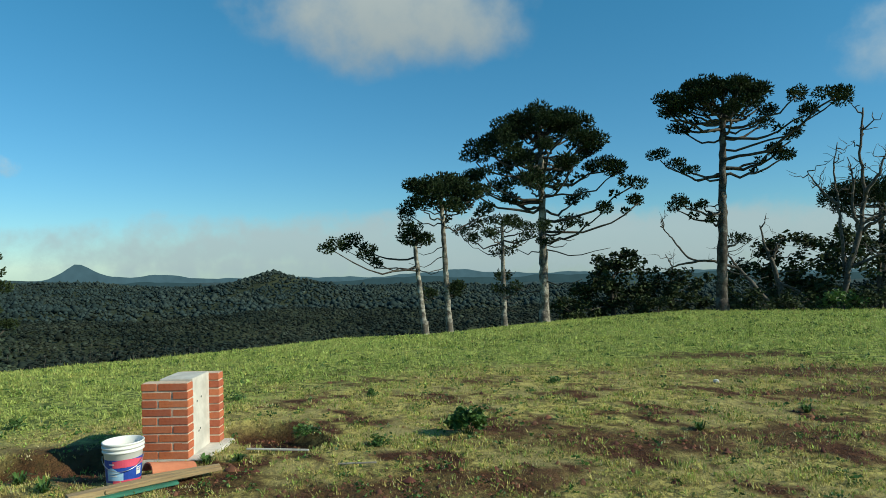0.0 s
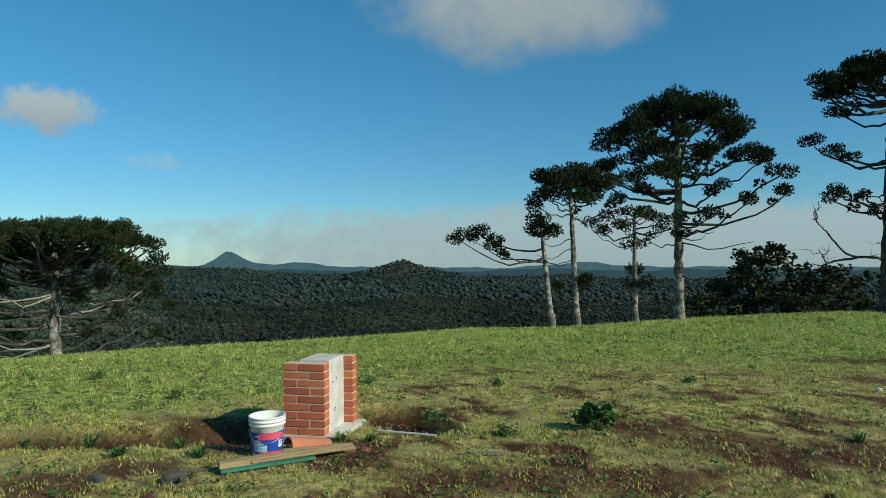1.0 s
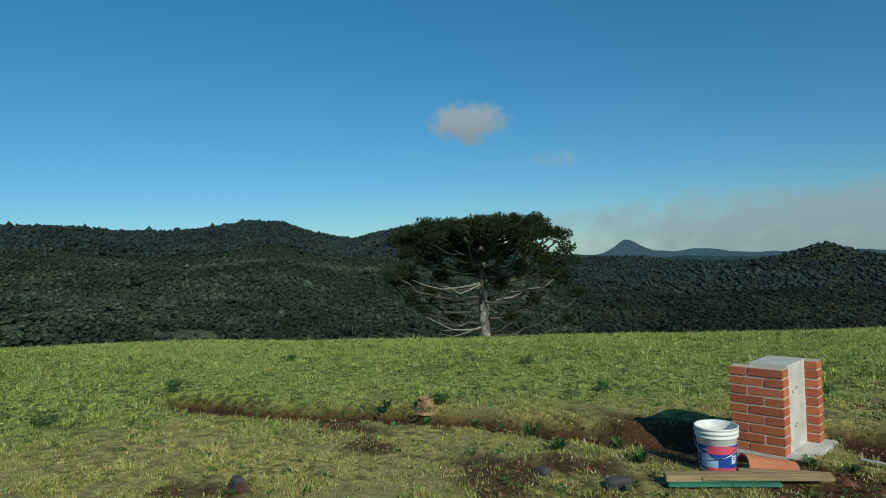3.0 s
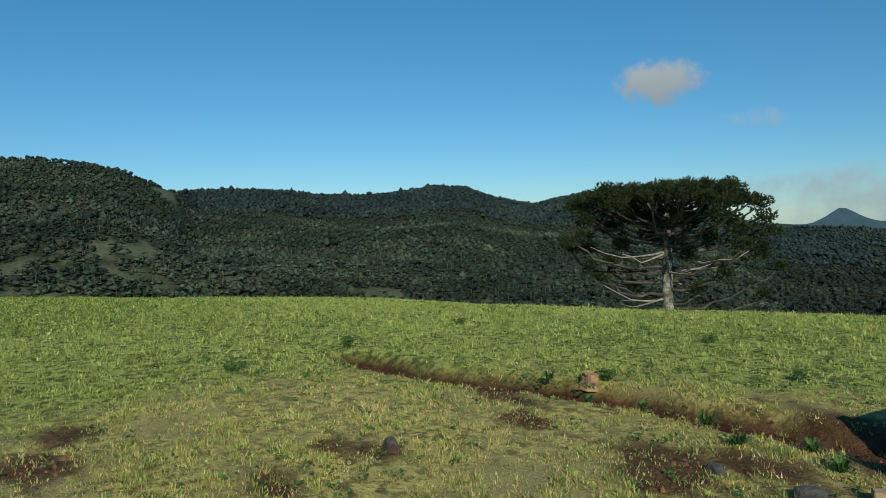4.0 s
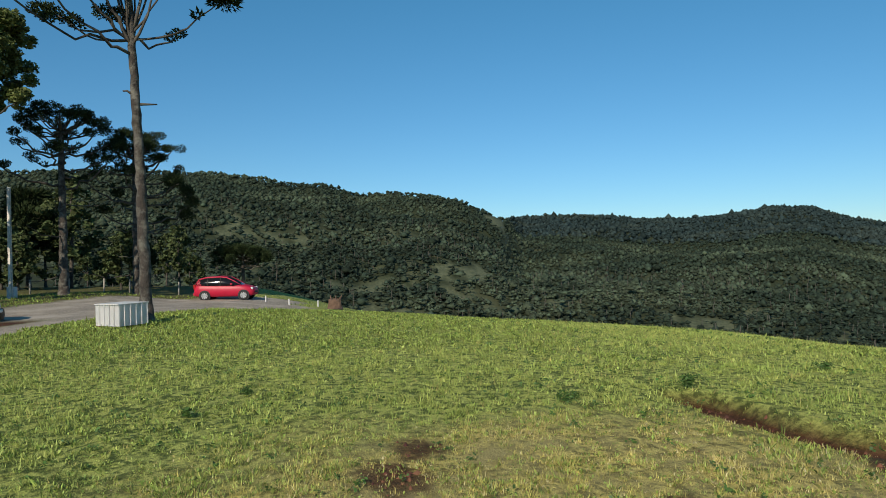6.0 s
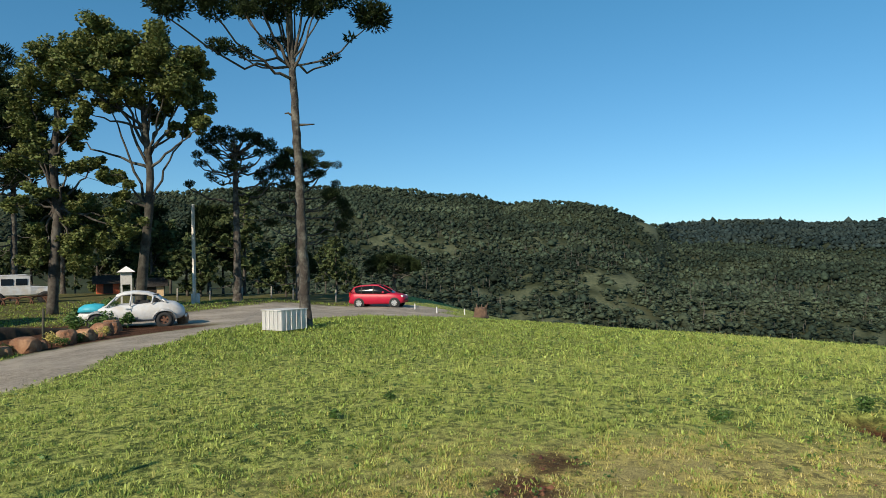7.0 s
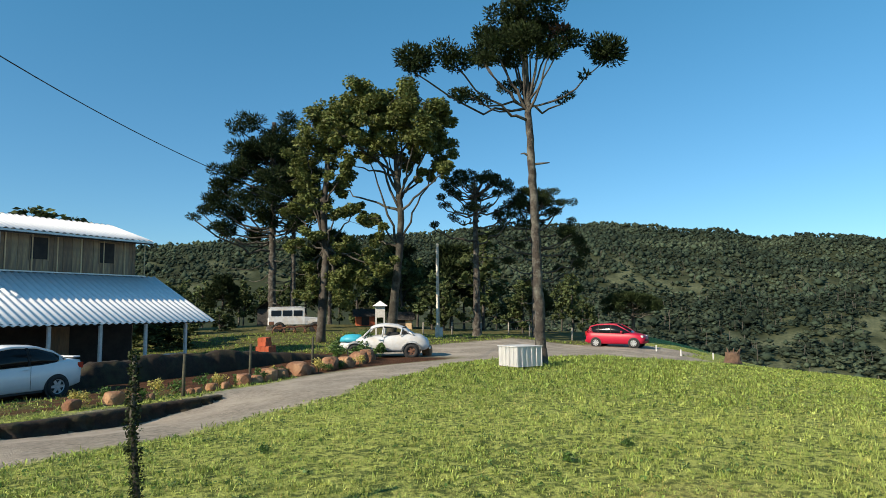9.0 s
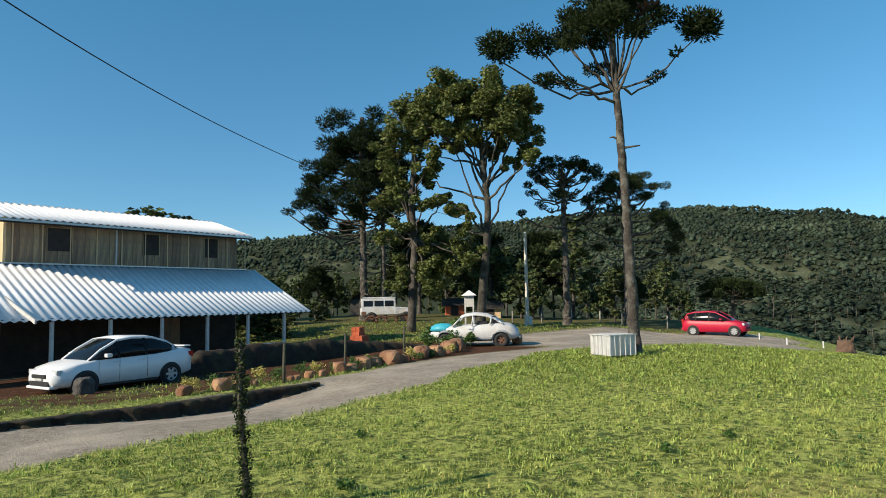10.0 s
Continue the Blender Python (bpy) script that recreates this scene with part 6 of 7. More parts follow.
        boxp("post", (px_ - 0.055, px_ + 0.055, 0.0, 0.11, 0.0, 1.96), M_WHITEPOST, b, "whitewashed wooden post", 0.006)
    boxp("end_beam", (L + 0.80, L + 0.88, 0.0, D, 1.94, 2.06), M_WOODWALL, b)
    boxp("rafter_beam", (-7.5, L, D - 0.1, D, 3.7, 3.85), M_DARKWALL, b)
    # wall and floor are coloured for the porch's deep shade
    boxp("inner_wall", (-7.5, L, D + 0.1, D + 0.2, 0.0, 3.4), M_DARKWALL, b, "board wall under the porch, coloured dark as its shade")
    boxp("rear_wall", (0, L, D + 5.4, D + 5.5, 0.0, 5.8), M_DARKWALL, b)
    boxp("door", (6.3, 7.2, D + 0.05, D + 0.098, 0.05, 2.1), M_WOODWALL, b)
    boxp("floor_slab", (-7.5, L + 0.3, -0.15, D + 0.1, -0.3, 0.03), M_BANK, b, "porch floor, coloured dark as its shade")
    boxp("rail", (7.9, L - 0.4, 0.03, 0.08, 0.62, 0.70), M_WHITEPOST, b)
    # the lower side roof by the lit end
    side = corrugated("side_roof", 5.6, 3.4, b, label="white corrugated side roof")
    side.matrix_basis = Matrix.Translation((-7.4, D - 1.6, 3.3)) @ Euler((math.radians(18), 0, 0)).to_matrix().to_4x4() @ Matrix.Diagonal((1, -1, 1, 1))
    boxp("verge_board", (-0.84, -0.78, -0.9, D - 1.5, 0, 0.12), M_WHITEPOST, b, "white verge board", 0, Matrix.Translation((0, 0, 2.2)) @ Euler((math.radians(18), 0, 0)).to_matrix().to_4x4())
    return b


building()


# ---- vehicles ----
def loft(stations, sections, close=True):
    """A shell over cross-sections: sections is a list of rings of (y, z) at each x in stations."""
    bm = bmesh.new()
    rings = [[bm.verts.new((x, y, z)) for y, z in ring] for x, ring in zip(stations, sections)]
    n = len(rings[0])
    for a, b in zip(rings, rings[1:]):
        for i in range(n):
            bm.faces.new((a[i], a[(i + 1) % n], b[(i + 1) % n], b[i]))
    if close:
        bm.faces.new(rings[0])
        bm.faces.new(list(reversed(rings[-1])))
    bmesh.ops.recalc_face_normals(bm, faces=bm.faces)
    return bm


def mirrored(half):
    """A closed ring out of its half with y >= 0, listed from the bottom up."""
    return [(y, z) for y, z in half] + [(-y, z) for y, z in reversed(half)]


def wheel(parent, x, y, r, w, rim_mat, spokes=5, tyre_label="", rim_r=0.66):
    wh = bmesh.new()
    lathe(wh, [(r * rim_r, -w / 2), (r * 0.93, -w / 2), (r, -w * 0.32), (r, w * 0.32), (r * 0.93, w / 2), (r * rim_r, w / 2), (r * rim_r * 0.97, 0)], 26, "y", cap=False)
    side = 1 if y > 0 else -1
    tyre = part("wheel", wh, M_RUBBER, parent, tyre_label, True)
    tyre.location = (x, y, r)
    bm = bmesh.new()
    lathe(bm, [(0.001, side * w * 0.40), (r * 0.16, side * w * 0.42), (r * 0.2, side * w * 0.36), (r * 0.2, side * w * 0.30)], 16, "y", cap=False)
    for k in range(spokes):
        a = 2 * math.pi * k / spokes
        c, s = math.cos(a), math.sin(a)
        p = []
        for rr, hw in ((r * 0.14, 0.045), (r * (rim_r - 0.01), 0.030)):
            for sg in (-1, 1):
                for dep in (0.38, 0.26):
                    p.append(bm.verts.new((c * rr - s * hw * sg * r / 0.3, side * w * dep, s * rr + c * hw * sg * r / 0.3)))
        for idx in ((0, 2, 6, 4), (1, 5, 7, 3), (0, 4, 5, 1), (2, 3, 7, 6), (4, 6, 7, 5), (0, 1, 3, 2)):
            bm.faces.new([p[i] for i in idx])
    lathe(bm, [(r * rim_r * 0.9, side * w * 0.34), (r * rim_r, side * w * 0.44), (r * rim_r * 1.03, side * w * 0.40), (r * rim_r * 0.98, side * w * 0.2)], 24, "y", cap=False)
    part("rim", bm, rim_mat, tyre)
    bm = bmesh.new()
    lathe(bm, [(0.001, side * w * 0.1), (r * rim_r, side * w * 0.12)], 20, "y", cap=False)
    part("brake_disc", bm, M_BLACKTRIM, tyre)
    return tyre


def arch(parent, x, y, r, material=None):
    """The dark lining round a wheel, standing a hair proud of the body side."""
    bm = bmesh.new()
    side = 1 if y > 0 else -1
    lathe(bm, [(0.001, y), (r, y), (r * 1.02, y - side * 0.25)], 28, "y", cap=False)
    o = part("wheel_arch", bm, material or M_BLACKTRIM, parent)
    o.location = (x, 0, 0.30)
    return o


def pane(parent, pts, material=M_GLASS, name="window", label="", thick=0.006):
    """A flat pane through points (x, y, z), with a little thickness outwards in y."""
    bm = bmesh.new()
    sg = 1 if pts[0][1] > 0 else -1
    a = [bm.verts.new(p) for p in pts]
    b = [bm.verts.new((p[0], p[1] + sg * thick, p[2])) for p in pts]
    bm.faces.new(a)
    bm.faces.new(list(reversed(b)))
    n = len(pts)
    for i in range(n):
        bm.faces.new((a[i], b[i], b[(i + 1) % n], a[(i + 1) % n]))
    bmesh.ops.recalc_face_normals(bm, faces=bm.faces)
    return part(name, bm, material, parent, label)


def car(m, label, spec, paint, rim):
    """A closed car. spec: dict with side profile stations (x, sill, belt, half width) from tail to nose and the roof line (x, height, half width at belt, half width at roof)."""
    c = thing(spec["name"], m, label, "car", "parked cars")
    st, sec = [], []
    for x, zb, zt, w in spec["body"]:
        mid = zb + (zt - zb) * 0.55
        st.append(x)
        sec.append(mirrored([(w * 0.80, zb), (w * 0.96, zb + 0.06), (w, mid - 0.05), (w * 0.995, mid + 0.06), (w * 0.955, zt - 0.05), (w * 0.90, zt), (w * 0.5, zt + spec.get("crown", 0.025))]))
    part("body", loft(st, sec), paint, c, spec["paint_label"], True)
    st, sec = [], []
    for x, z0, z1, wb, wr in spec["cabin"]:
        st.append(x)
        sec.append(mirrored([(wb, z0), (wb * 0.99, z0 + (z1 - z0) * 0.3), ((wb + wr) / 2, z0 + (z1 - z0) * 0.75), (wr, z1 - 0.03), (wr * 0.82, z1), (wr * 0.4, z1 + 0.02)]))
    part("glasshouse", loft(st, sec), M_GLASS, c, "dark tinted glass", True)
    cab = spec["cabin"]
    st = [q[0] for q in cab[1:-1]]
    sec = [mirrored([(q[4] * 1.015, q[2] - 0.055), (q[4] * 1.02, q[2] - 0.02), (q[4] * 0.84, q[2] + 0.012), (q[4] * 0.4, q[2] + 0.032)]) for q in cab[1:spec["roof_end"]]]
    part("roof", loft(st[:len(sec)], sec), paint, c, "", True)

    def side_y(x, t):
        xs = [q[0] for q in cab]
        z0, z1, wb, wr = (float(np.interp(x, xs, [q[k] for q in cab])) for k in (1, 2, 3, 4))
        return float(np.interp(t, (0, 0.3, 0.75, 1.0), (wb, wb * 0.99, (wb + wr) / 2, wr))), z0 + (z1 - z0) * t

    for sg in (1, -1):
        soup = Soup()
        tube(soup, [(q[0], sg * (q[4] + 0.005), q[2] - 0.035) for q in cab], 0.042, 0.042, 8)
        soup.build("roof_rail", paint, c)
        for x, wd in spec["pillars"]:
            bm = bmesh.new()
            rows = []
            for t in (-0.05, 0.3, 0.6, 0.8, 1.0):
                y_, z_ = side_y(x, max(t, 0))
                slant = 0.5 * wd * max(t, 0) if wd > 0.12 else 0
                rows.append([bm.verts.new((x + dx + slant, sg * (y_ + 0.008), z_)) for dx in (-wd / 2, wd / 2)])
            for p, q in zip(rows, rows[1:]):
                bm.faces.new((p[0], p[1], q[1], q[0]))
            bmesh.ops.solidify(bm, geom=bm.faces[:], thickness=0.012)
            part("pillar", bm, M_BLACKTRIM if wd < 0.12 else paint, c)
    r = spec["wheel_r"]
    for x in spec["axles"]:
        for sg in (1, -1):
            arch(c, x, sg * (spec["half"] + 0.004), r * 1.17)
            wheel(c, x, sg * (spec["half"] - 0.05), r, 0.2, rim, spec["spokes"])
    for nm, dims, material in spec["bits"]:
        boxp(nm, dims, material, c, "", 0.012)
    return c


sedan = dict(name="sedan_car", paint_label="white painted body", crown=0.03, half=0.865, wheel_r=0.315, axles=(-1.27, 1.36), spokes=6, roof_end=5, pillars=((-1.40, 0.30), (-0.47, 0.08), (0.39, 0.05)),
             body=((-2.14, 0.42, 0.86, 0.66), (-2.05, 0.30, 1.02, 0.80), (-1.75, 0.24, 1.06, 0.855), (-1.2, 0.22, 1.00, 0.865), (-0.4, 0.21, 0.965, 0.865), (0.5, 0.21, 0.945, 0.865), (0.95, 0.21, 0.93, 0.865), (1.5, 0.22, 0.86, 0.85), (1.9, 0.23, 0.76, 0.80), (2.10, 0.27, 0.66, 0.70), (2.17, 0.34, 0.56, 0.56)),
             cabin=((-1.72, 0.98, 1.05, 0.72, 0.60), (-1.25, 0.97, 1.33, 0.79, 0.60), (-0.75, 0.95, 1.48, 0.81, 0.60), (-0.1, 0.94, 1.51, 0.82, 0.61), (0.35, 0.93, 1.46, 0.82, 0.61), (0.85, 0.92, 1.20, 0.81, 0.62), (1.22, 0.88, 0.93, 0.76, 0.66)),
             bits=(("headlight", (1.93, 2.09, 0.42, 0.74, 0.60, 0.72), M_CLEARLAMP), ("headlight", (1.93, 2.09, -0.74, -0.42, 0.60, 0.72), M_CLEARLAMP), ("grille", (2.10, 2.20, -0.36, 0.36, 0.50, 0.60), M_BLACKTRIM), ("lower_grille", (2.08, 2.19, -0.5, 0.5, 0.30, 0.42), M_BLACKTRIM),
                   ("number_plate", (2.19, 2.205, -0.2, 0.2, 0.44, 0.50), M_WHITEPOST), ("bumper_lip", (1.95, 2.21, -0.6, 0.6, 0.22, 0.29), M_WHITEPAINT), ("tail_light", (-2.13, -1.93, 0.60, 0.80, 0.78, 0.95), M_REDLAMP), ("tail_light", (-2.13, -1.93, -0.80, -0.60, 0.78, 0.95), M_REDLAMP),
                   ("spoiler", (-2.16, -1.92, -0.62, 0.62, 1.09, 1.13), M_WHITEPAINT), ("mirror", (0.70, 0.86, 0.86, 1.02, 0.98, 1.08), M_WHITEPAINT), ("mirror", (0.70, 0.86, -1.02, -0.86, 0.98, 1.08), M_WHITEPAINT),
                   ("door_handle", (-0.42, -0.25, 0.862, 0.882, 0.83, 0.86), M_WHITEPAINT), ("door_handle", (0.42, 0.59, 0.862, 0.882, 0.82, 0.85), M_WHITEPAINT), ("door_seam", (0.385, 0.391, 0.855, 0.8705, 0.30, 0.93), M_BLACKTRIM),
                   ("door_seam", (-0.49, -0.484, 0.855, 0.8705, 0.30, 0.94), M_BLACKTRIM), ("door_seam", (1.0, 1.006, 0.855, 0.8675, 0.5, 0.9), M_BLACKTRIM), ("side_sill", (-0.85, 0.95, 0.80, 0.872, 0.19, 0.25), M_BLACKTRIM), ("antenna", (-0.95, -0.85, -0.01, 0.01, 1.47, 1.55), M_BLACKTRIM)))
# nose towards +x of the car; its side with y > 0 faces the meadow
sx, sy = -10.2, -18.35
car(pose(sx, sy, gz(sx, sy) - 0.02, 0, 0, 6) @ Matrix.Scale(0.95, 4), "white four-door saloon car parked beside the shed", sedan, M_WHITEPAINT, M_CHROME)

hatch = dict(name="hatchback_car", paint_label="red painted body", crown=0.03, half=0.83, wheel_r=0.31, axles=(-1.22, 1.28), spokes=8, roof_end=5, pillars=((-1.62, 0.3), (-1.05, 0.08), (-0.22, 0.08)),
             body=((-1.93, 0.36, 0.90, 0.70), (-1.86, 0.27, 0.98, 0.79), (-1.5, 0.23, 1.00, 0.825), (-0.6, 0.21, 0.97, 0.83), (0.4, 0.21, 0.94, 0.83), (0.95, 0.21, 0.95, 0.83), (1.35, 0.22, 0.89, 0.81), (1.7, 0.24, 0.80, 0.75), (1.9, 0.30, 0.68, 0.64)),
             cabin=((-1.84, 0.95, 1.08, 0.72, 0.60), (-1.62, 0.95, 1.40, 0.76, 0.58), (-1.2, 0.95, 1.50, 0.78, 0.58), (-0.3, 0.94, 1.54, 0.79, 0.59), (0.15, 0.93, 1.50, 0.79, 0.59), (0.65, 0.93, 1.24, 0.78, 0.60), (1.08, 0.90, 0.96, 0.72, 0.62)),
             bits=(("headlight", (1.70, 1.86, 0.46, 0.70, 0.66, 0.80), M_CLEARLAMP), ("headlight", (1.70, 1.86, -0.70, -0.46, 0.66, 0.80), M_CLEARLAMP), ("grille", (1.85, 1.93, -0.35, 0.35, 0.44, 0.54), M_BLACKTRIM), ("tail_light", (-1.94, -1.80, 0.62, 0.78, 0.75, 1.05), M_REDLAMP),
                   ("tail_light", (-1.94, -1.80, -0.78, -0.62, 0.75, 1.05), M_REDLAMP), ("mirror", (0.46, 0.60, -0.98, -0.83, 0.99, 1.09), M_REDPAINT), ("mirror", (0.46, 0.60, 0.83, 0.98, 0.99, 1.09), M_REDPAINT), ("side_moulding", (-0.95, 0.95, 0.826, 0.845, 0.50, 0.55), M_BLACKTRIM),
                   ("door_handle", (-0.50, -0.33, 0.826, 0.85, 0.83, 0.86), M_BLACKTRIM), ("door_seam", (-0.22, -0.214, 0.82, 0.8355, 0.30, 0.93), M_BLACKTRIM), ("bumper", (-1.98, -1.85, -0.7, 0.7, 0.34, 0.52), M_REDPAINT)))
# its side with y > 0 faces the meadow, nose towards the valley
car(pose(-45.3, -11.9, gz(-45.3, -11.9) - 0.02, 0, 0, 90), "small red hatchback parked at the yard's edge", hatch, M_REDPAINT, M_CHROME)


def beetle():
    """A rounded old two-door saloon, its bonnet end turned into a planter."""
    x, y = -25.25, -16.6
    c = thing("vintage_car", pose(x, y, gz(x, y) - 0.03, 0, 0, -60), "old faded white rounded car without windows, used as a planter", "car", "parked cars")
    st, sec = [], []
    for sxx, zb, zt, w in ((-2.0, 0.45, 0.62, 0.42), (-1.9, 0.36, 0.78, 0.56), (-1.6, 0.30, 0.96, 0.66), (-1.1, 0.28, 1.02, 0.70), (-0.3, 0.27, 0.95, 0.71), (0.5, 0.27, 0.93, 0.70), (0.9, 0.28, 0.92, 0.66), (1.35, 0.32, 0.86, 0.56), (1.75, 0.38, 0.72, 0.44), (1.98, 0.45, 0.56, 0.30)):
        st.append(sxx)
        sec.append(mirrored([(w * 0.85, zb), (w * 0.98, zb + 0.1), (w, zb + (zt - zb) * 0.5), (w * 0.93, zt - 0.08), (w * 0.72, zt), (w * 0.35, zt + 0.05)]))
    part("body", loft(st, sec), M_OLDWHITE, c, "faded white body with rust stains", True)
    # the roof shell and its posts
    st, sec = [], []
    for sxx, z1, w in ((-1.25, 1.05, 0.50), (-1.0, 1.28, 0.54), (-0.6, 1.43, 0.56), (-0.1, 1.48, 0.56), (0.3, 1.44, 0.55), (0.55, 1.34, 0.53)):
        st.append(sxx)
        sec.append([(w, z1 - 0.10), (w * 0.92, z1 - 0.03), (w * 0.5, z1 + 0.02), (0, z1 + 0.035), (-w * 0.5, z1 + 0.02), (-w * 0.92, z1 - 0.03), (-w, z1 - 0.10), (-w * 0.93, z1 - 0.12), (0, z1 - 0.03), (w * 0.93, z1 - 0.12)])
    part("roof", loft(st, sec), M_OLDWHITE, c, "", True)
    for sg in (1, -1):
        for a, b in (((0.88, 0.66, 0.90), (0.52, 0.53, 1.28)), ((0.02, 0.70, 0.92), (-0.04, 0.57, 1.40)), ((-0.78, 0.68, 0.96), (-0.84, 0.56, 1.30)), ((-1.35, 0.55, 0.98), (-1.15, 0.50, 1.12))):
            soup = Soup()
            tube(soup, [(a[0], sg * a[1], a[2]), (b[0], sg * b[1], b[2])], 0.035, 0.03, 8)
            soup.build("pillar", M_OLDWHITE, c)
        for wx, rr in ((-1.25, 0.44), (1.2, 0.44)):
            bm = bmesh.new()
            n = 12
            rows = []
            for i in range(n + 1):
                a = math.pi * (0.0 + 1.0 * i / n)
                rows.append([bm.verts.new((wx - rr * math.cos(a), sg * q, 0.30 + rr * math.sin(a) * zf)) for q, zf in ((0.55, 1.05), (0.70, 1.0), (0.80, 0.90), (0.79, 0.80))])
            for i in range(n):
                for k in range(3):
                    bm.faces.new((rows[i][k], rows[i + 1][k], rows[i + 1][k + 1], rows[i][k + 1]))
            bmesh.ops.solidify(bm, geom=bm.faces[:], thickness=0.02)
            part("fender", bm, M_OLDWHITE, c, "", True)
            arch(c, wx, sg * 0.712, 0.36)
            wheel(c, wx, sg * 0.69, 0.30, 0.15, M_RUST, 5, "flat old tyre", 0.55)
        boxp("running_board", (-0.85, 0.8, min(sg * 0.68, sg * 0.80), max(sg * 0.68, sg * 0.80), 0.27, 0.31), M_BLACKTRIM, c)
        boxp("door_seam", (-0.02, -0.012, min(sg * 0.69, sg * 0.713), max(sg * 0.69, sg * 0.713), 0.36, 0.92), M_BLACKTRIM, c)
        boxp("door_handle", (0.04, 0.18, min(sg * 0.70, sg * 0.73), max(sg * 0.70, sg * 0.73), 0.78, 0.81), M_STEEL, c)
    boxp("seat", (-0.7, -0.1, -0.45, 0.45, 0.6, 1.1), M_BLACKTRIM, c, "", 0.06)
    # unseen black lining and seat, added for the shade inside the cabin
    boxp("headlining", (-1.0, 0.45, -0.48, 0.48, 1.30, 1.335), M_BLACKTRIM, c, "", 0.01)
    boxp("rear_seat", (-1.15, -0.75, -0.5, 0.5, 0.6, 1.18), M_BLACKTRIM, c, "", 0.06)
    boxp("rear_bumper", (-2.08, -2.0, -0.6, 0.6, 0.38, 0.46), M_STEEL, c, "", 0.015)
    bm = bmesh.new()
    lathe(bm, [(0.001, 0), (0.5, 0.0), (0.46, 0.18), (0.3, 0.32), (0.001, 0.36)], 18, cap=False)
    bm.transform(Matrix.Translation((1.35, 0.1, 0.72)) @ Matrix.Diagonal((1.25, 1.0, 0.9, 1)))
    part("bonnet_cover", bm, M_TEAL, c, "turquoise sheet over the bonnet", True)
    soup = Soup()
    rng = np.random.default_rng(4)
    for p, r_ in (((0.75, 0.35, 0.95), 0.3), ((1.6, -0.4, 0.9), 0.28), ((0.9, -0.3, 1.05), 0.25), ((0.85, 0.75, 0.5), 0.35), ((0.5, 0.2, 0.85), 0.2)):
        leaves(soup, p, r_, 260, rng, 0.05)
    soup.build("plants", M_WEED, c, "leafy plants growing out of the bonnet")
    return c


beetle()


def wagon():
    """A boxy old station wagon with a separate bonnet."""
    x, y = -39.0, -34.6
    c = thing("station_wagon", pose(x, y, gz(x, y), 0, 0, 133), "boxy old white station wagon with a rusty lower body", "car", "parked cars")
    st, sec = [], []
    for sxx, zt, w in ((-2.2, 1.05, 0.78), (-2.1, 1.12, 0.84), (0.5, 1.12, 0.84), (0.75, 1.10, 0.80), (1.7, 1.02, 0.62), (2.0, 0.92, 0.52)):
        st.append(sxx)
        sec.append(mirrored([(w * 0.9, 0.48), (w, 0.55), (w, 0.8), (w * 0.98, zt - 0.05), (w * 0.9, zt)]))
    part("body", loft(st, sec), M_OLDWHITE, c, "faded white body", False)
    st, sec = [], []
    for sxx, z1, w in ((-2.16, 1.72, 0.72), (-2.0, 1.84, 0.74), (0.2, 1.86, 0.74), (0.48, 1.78, 0.72)):
        st.append(sxx)
        sec.append(mirrored([(0.82, 1.08), (w + 0.02, 1.6), (w, z1 - 0.05), (w * 0.9, z1), (w * 0.5, z1 + 0.03)]))
    part("cabin", loft(st, sec), M_OLDWHITE, c, "", False)
    for sg in (1, -1):
        for a, b in ((-1.95, -1.25), (-1.12, -0.45), (-0.32, 0.32)):
            pane(c, [(a, sg * 0.828, 1.18), (b, sg * 0.828, 1.18), (b, sg * 0.79, 1.60), (a, sg * 0.79, 1.60)], name="side_window")
        boxp("lower_panel", (-2.12, -1.75, min(sg * 0.80, sg * 0.848), max(sg * 0.80, sg * 0.848), 0.52, 0.78), M_RUST, c, "maroon rusty panel")
        for wx in (-1.35, 1.3):
            arch(c, wx, sg * 0.845, 0.44)
            wheel(c, wx, sg * 0.79, 0.37, 0.2, M_RUST, 6, "", 0.55)
        boxp("front_fender", (0.75, 2.0, min(sg * 0.5, sg * 0.84), max(sg * 0.5, sg * 0.84), 0.55, 0.90), M_OLDWHITE, c, "", 0.06)
    pane(c, [(0.5, 0.7, 1.15), (0.5, 0.7, 1.70), (0.5, -0.7, 1.70), (0.5, -0.7, 1.15)], name="windscreen")
    boxp("bumper", (2.0, 2.1, -0.75, 0.75, 0.5, 0.62), M_STEEL, c, "", 0.02)
    boxp("roof_rim", (-2.2, 0.55, -0.76, 0.76, 1.80, 1.84), M_OLDWHITE, c, "", 0.01)
    return c


wagon()


def old_plough():
    x, y = -36.8, -32.6
    p = thing("farm_plough", pose(x, y, gz(x, y), 0, 0, 135), "rusty curved iron farm implement lying in the grass", "farm tool")
    for k in range(4):
        soup = Soup()
        pts = [(-1.3 + k * 0.75 + 0.45 * math.cos(a), 0.1 * k, 0.5 * math.sin(a)) for a in np.linspace(0, math.pi, 12)]
        tube(soup, pts, 0.05, 0.05, 6)
        soup.build("hoop", M_RUST, p)
    soup = Soup()
    tube(soup, [(-1.7, 0.1, 0.35), (1.6, 0.3, 0.55)], 0.06, 0.05, 6)
    soup.build("beam", M_RUST, p)


old_plough()


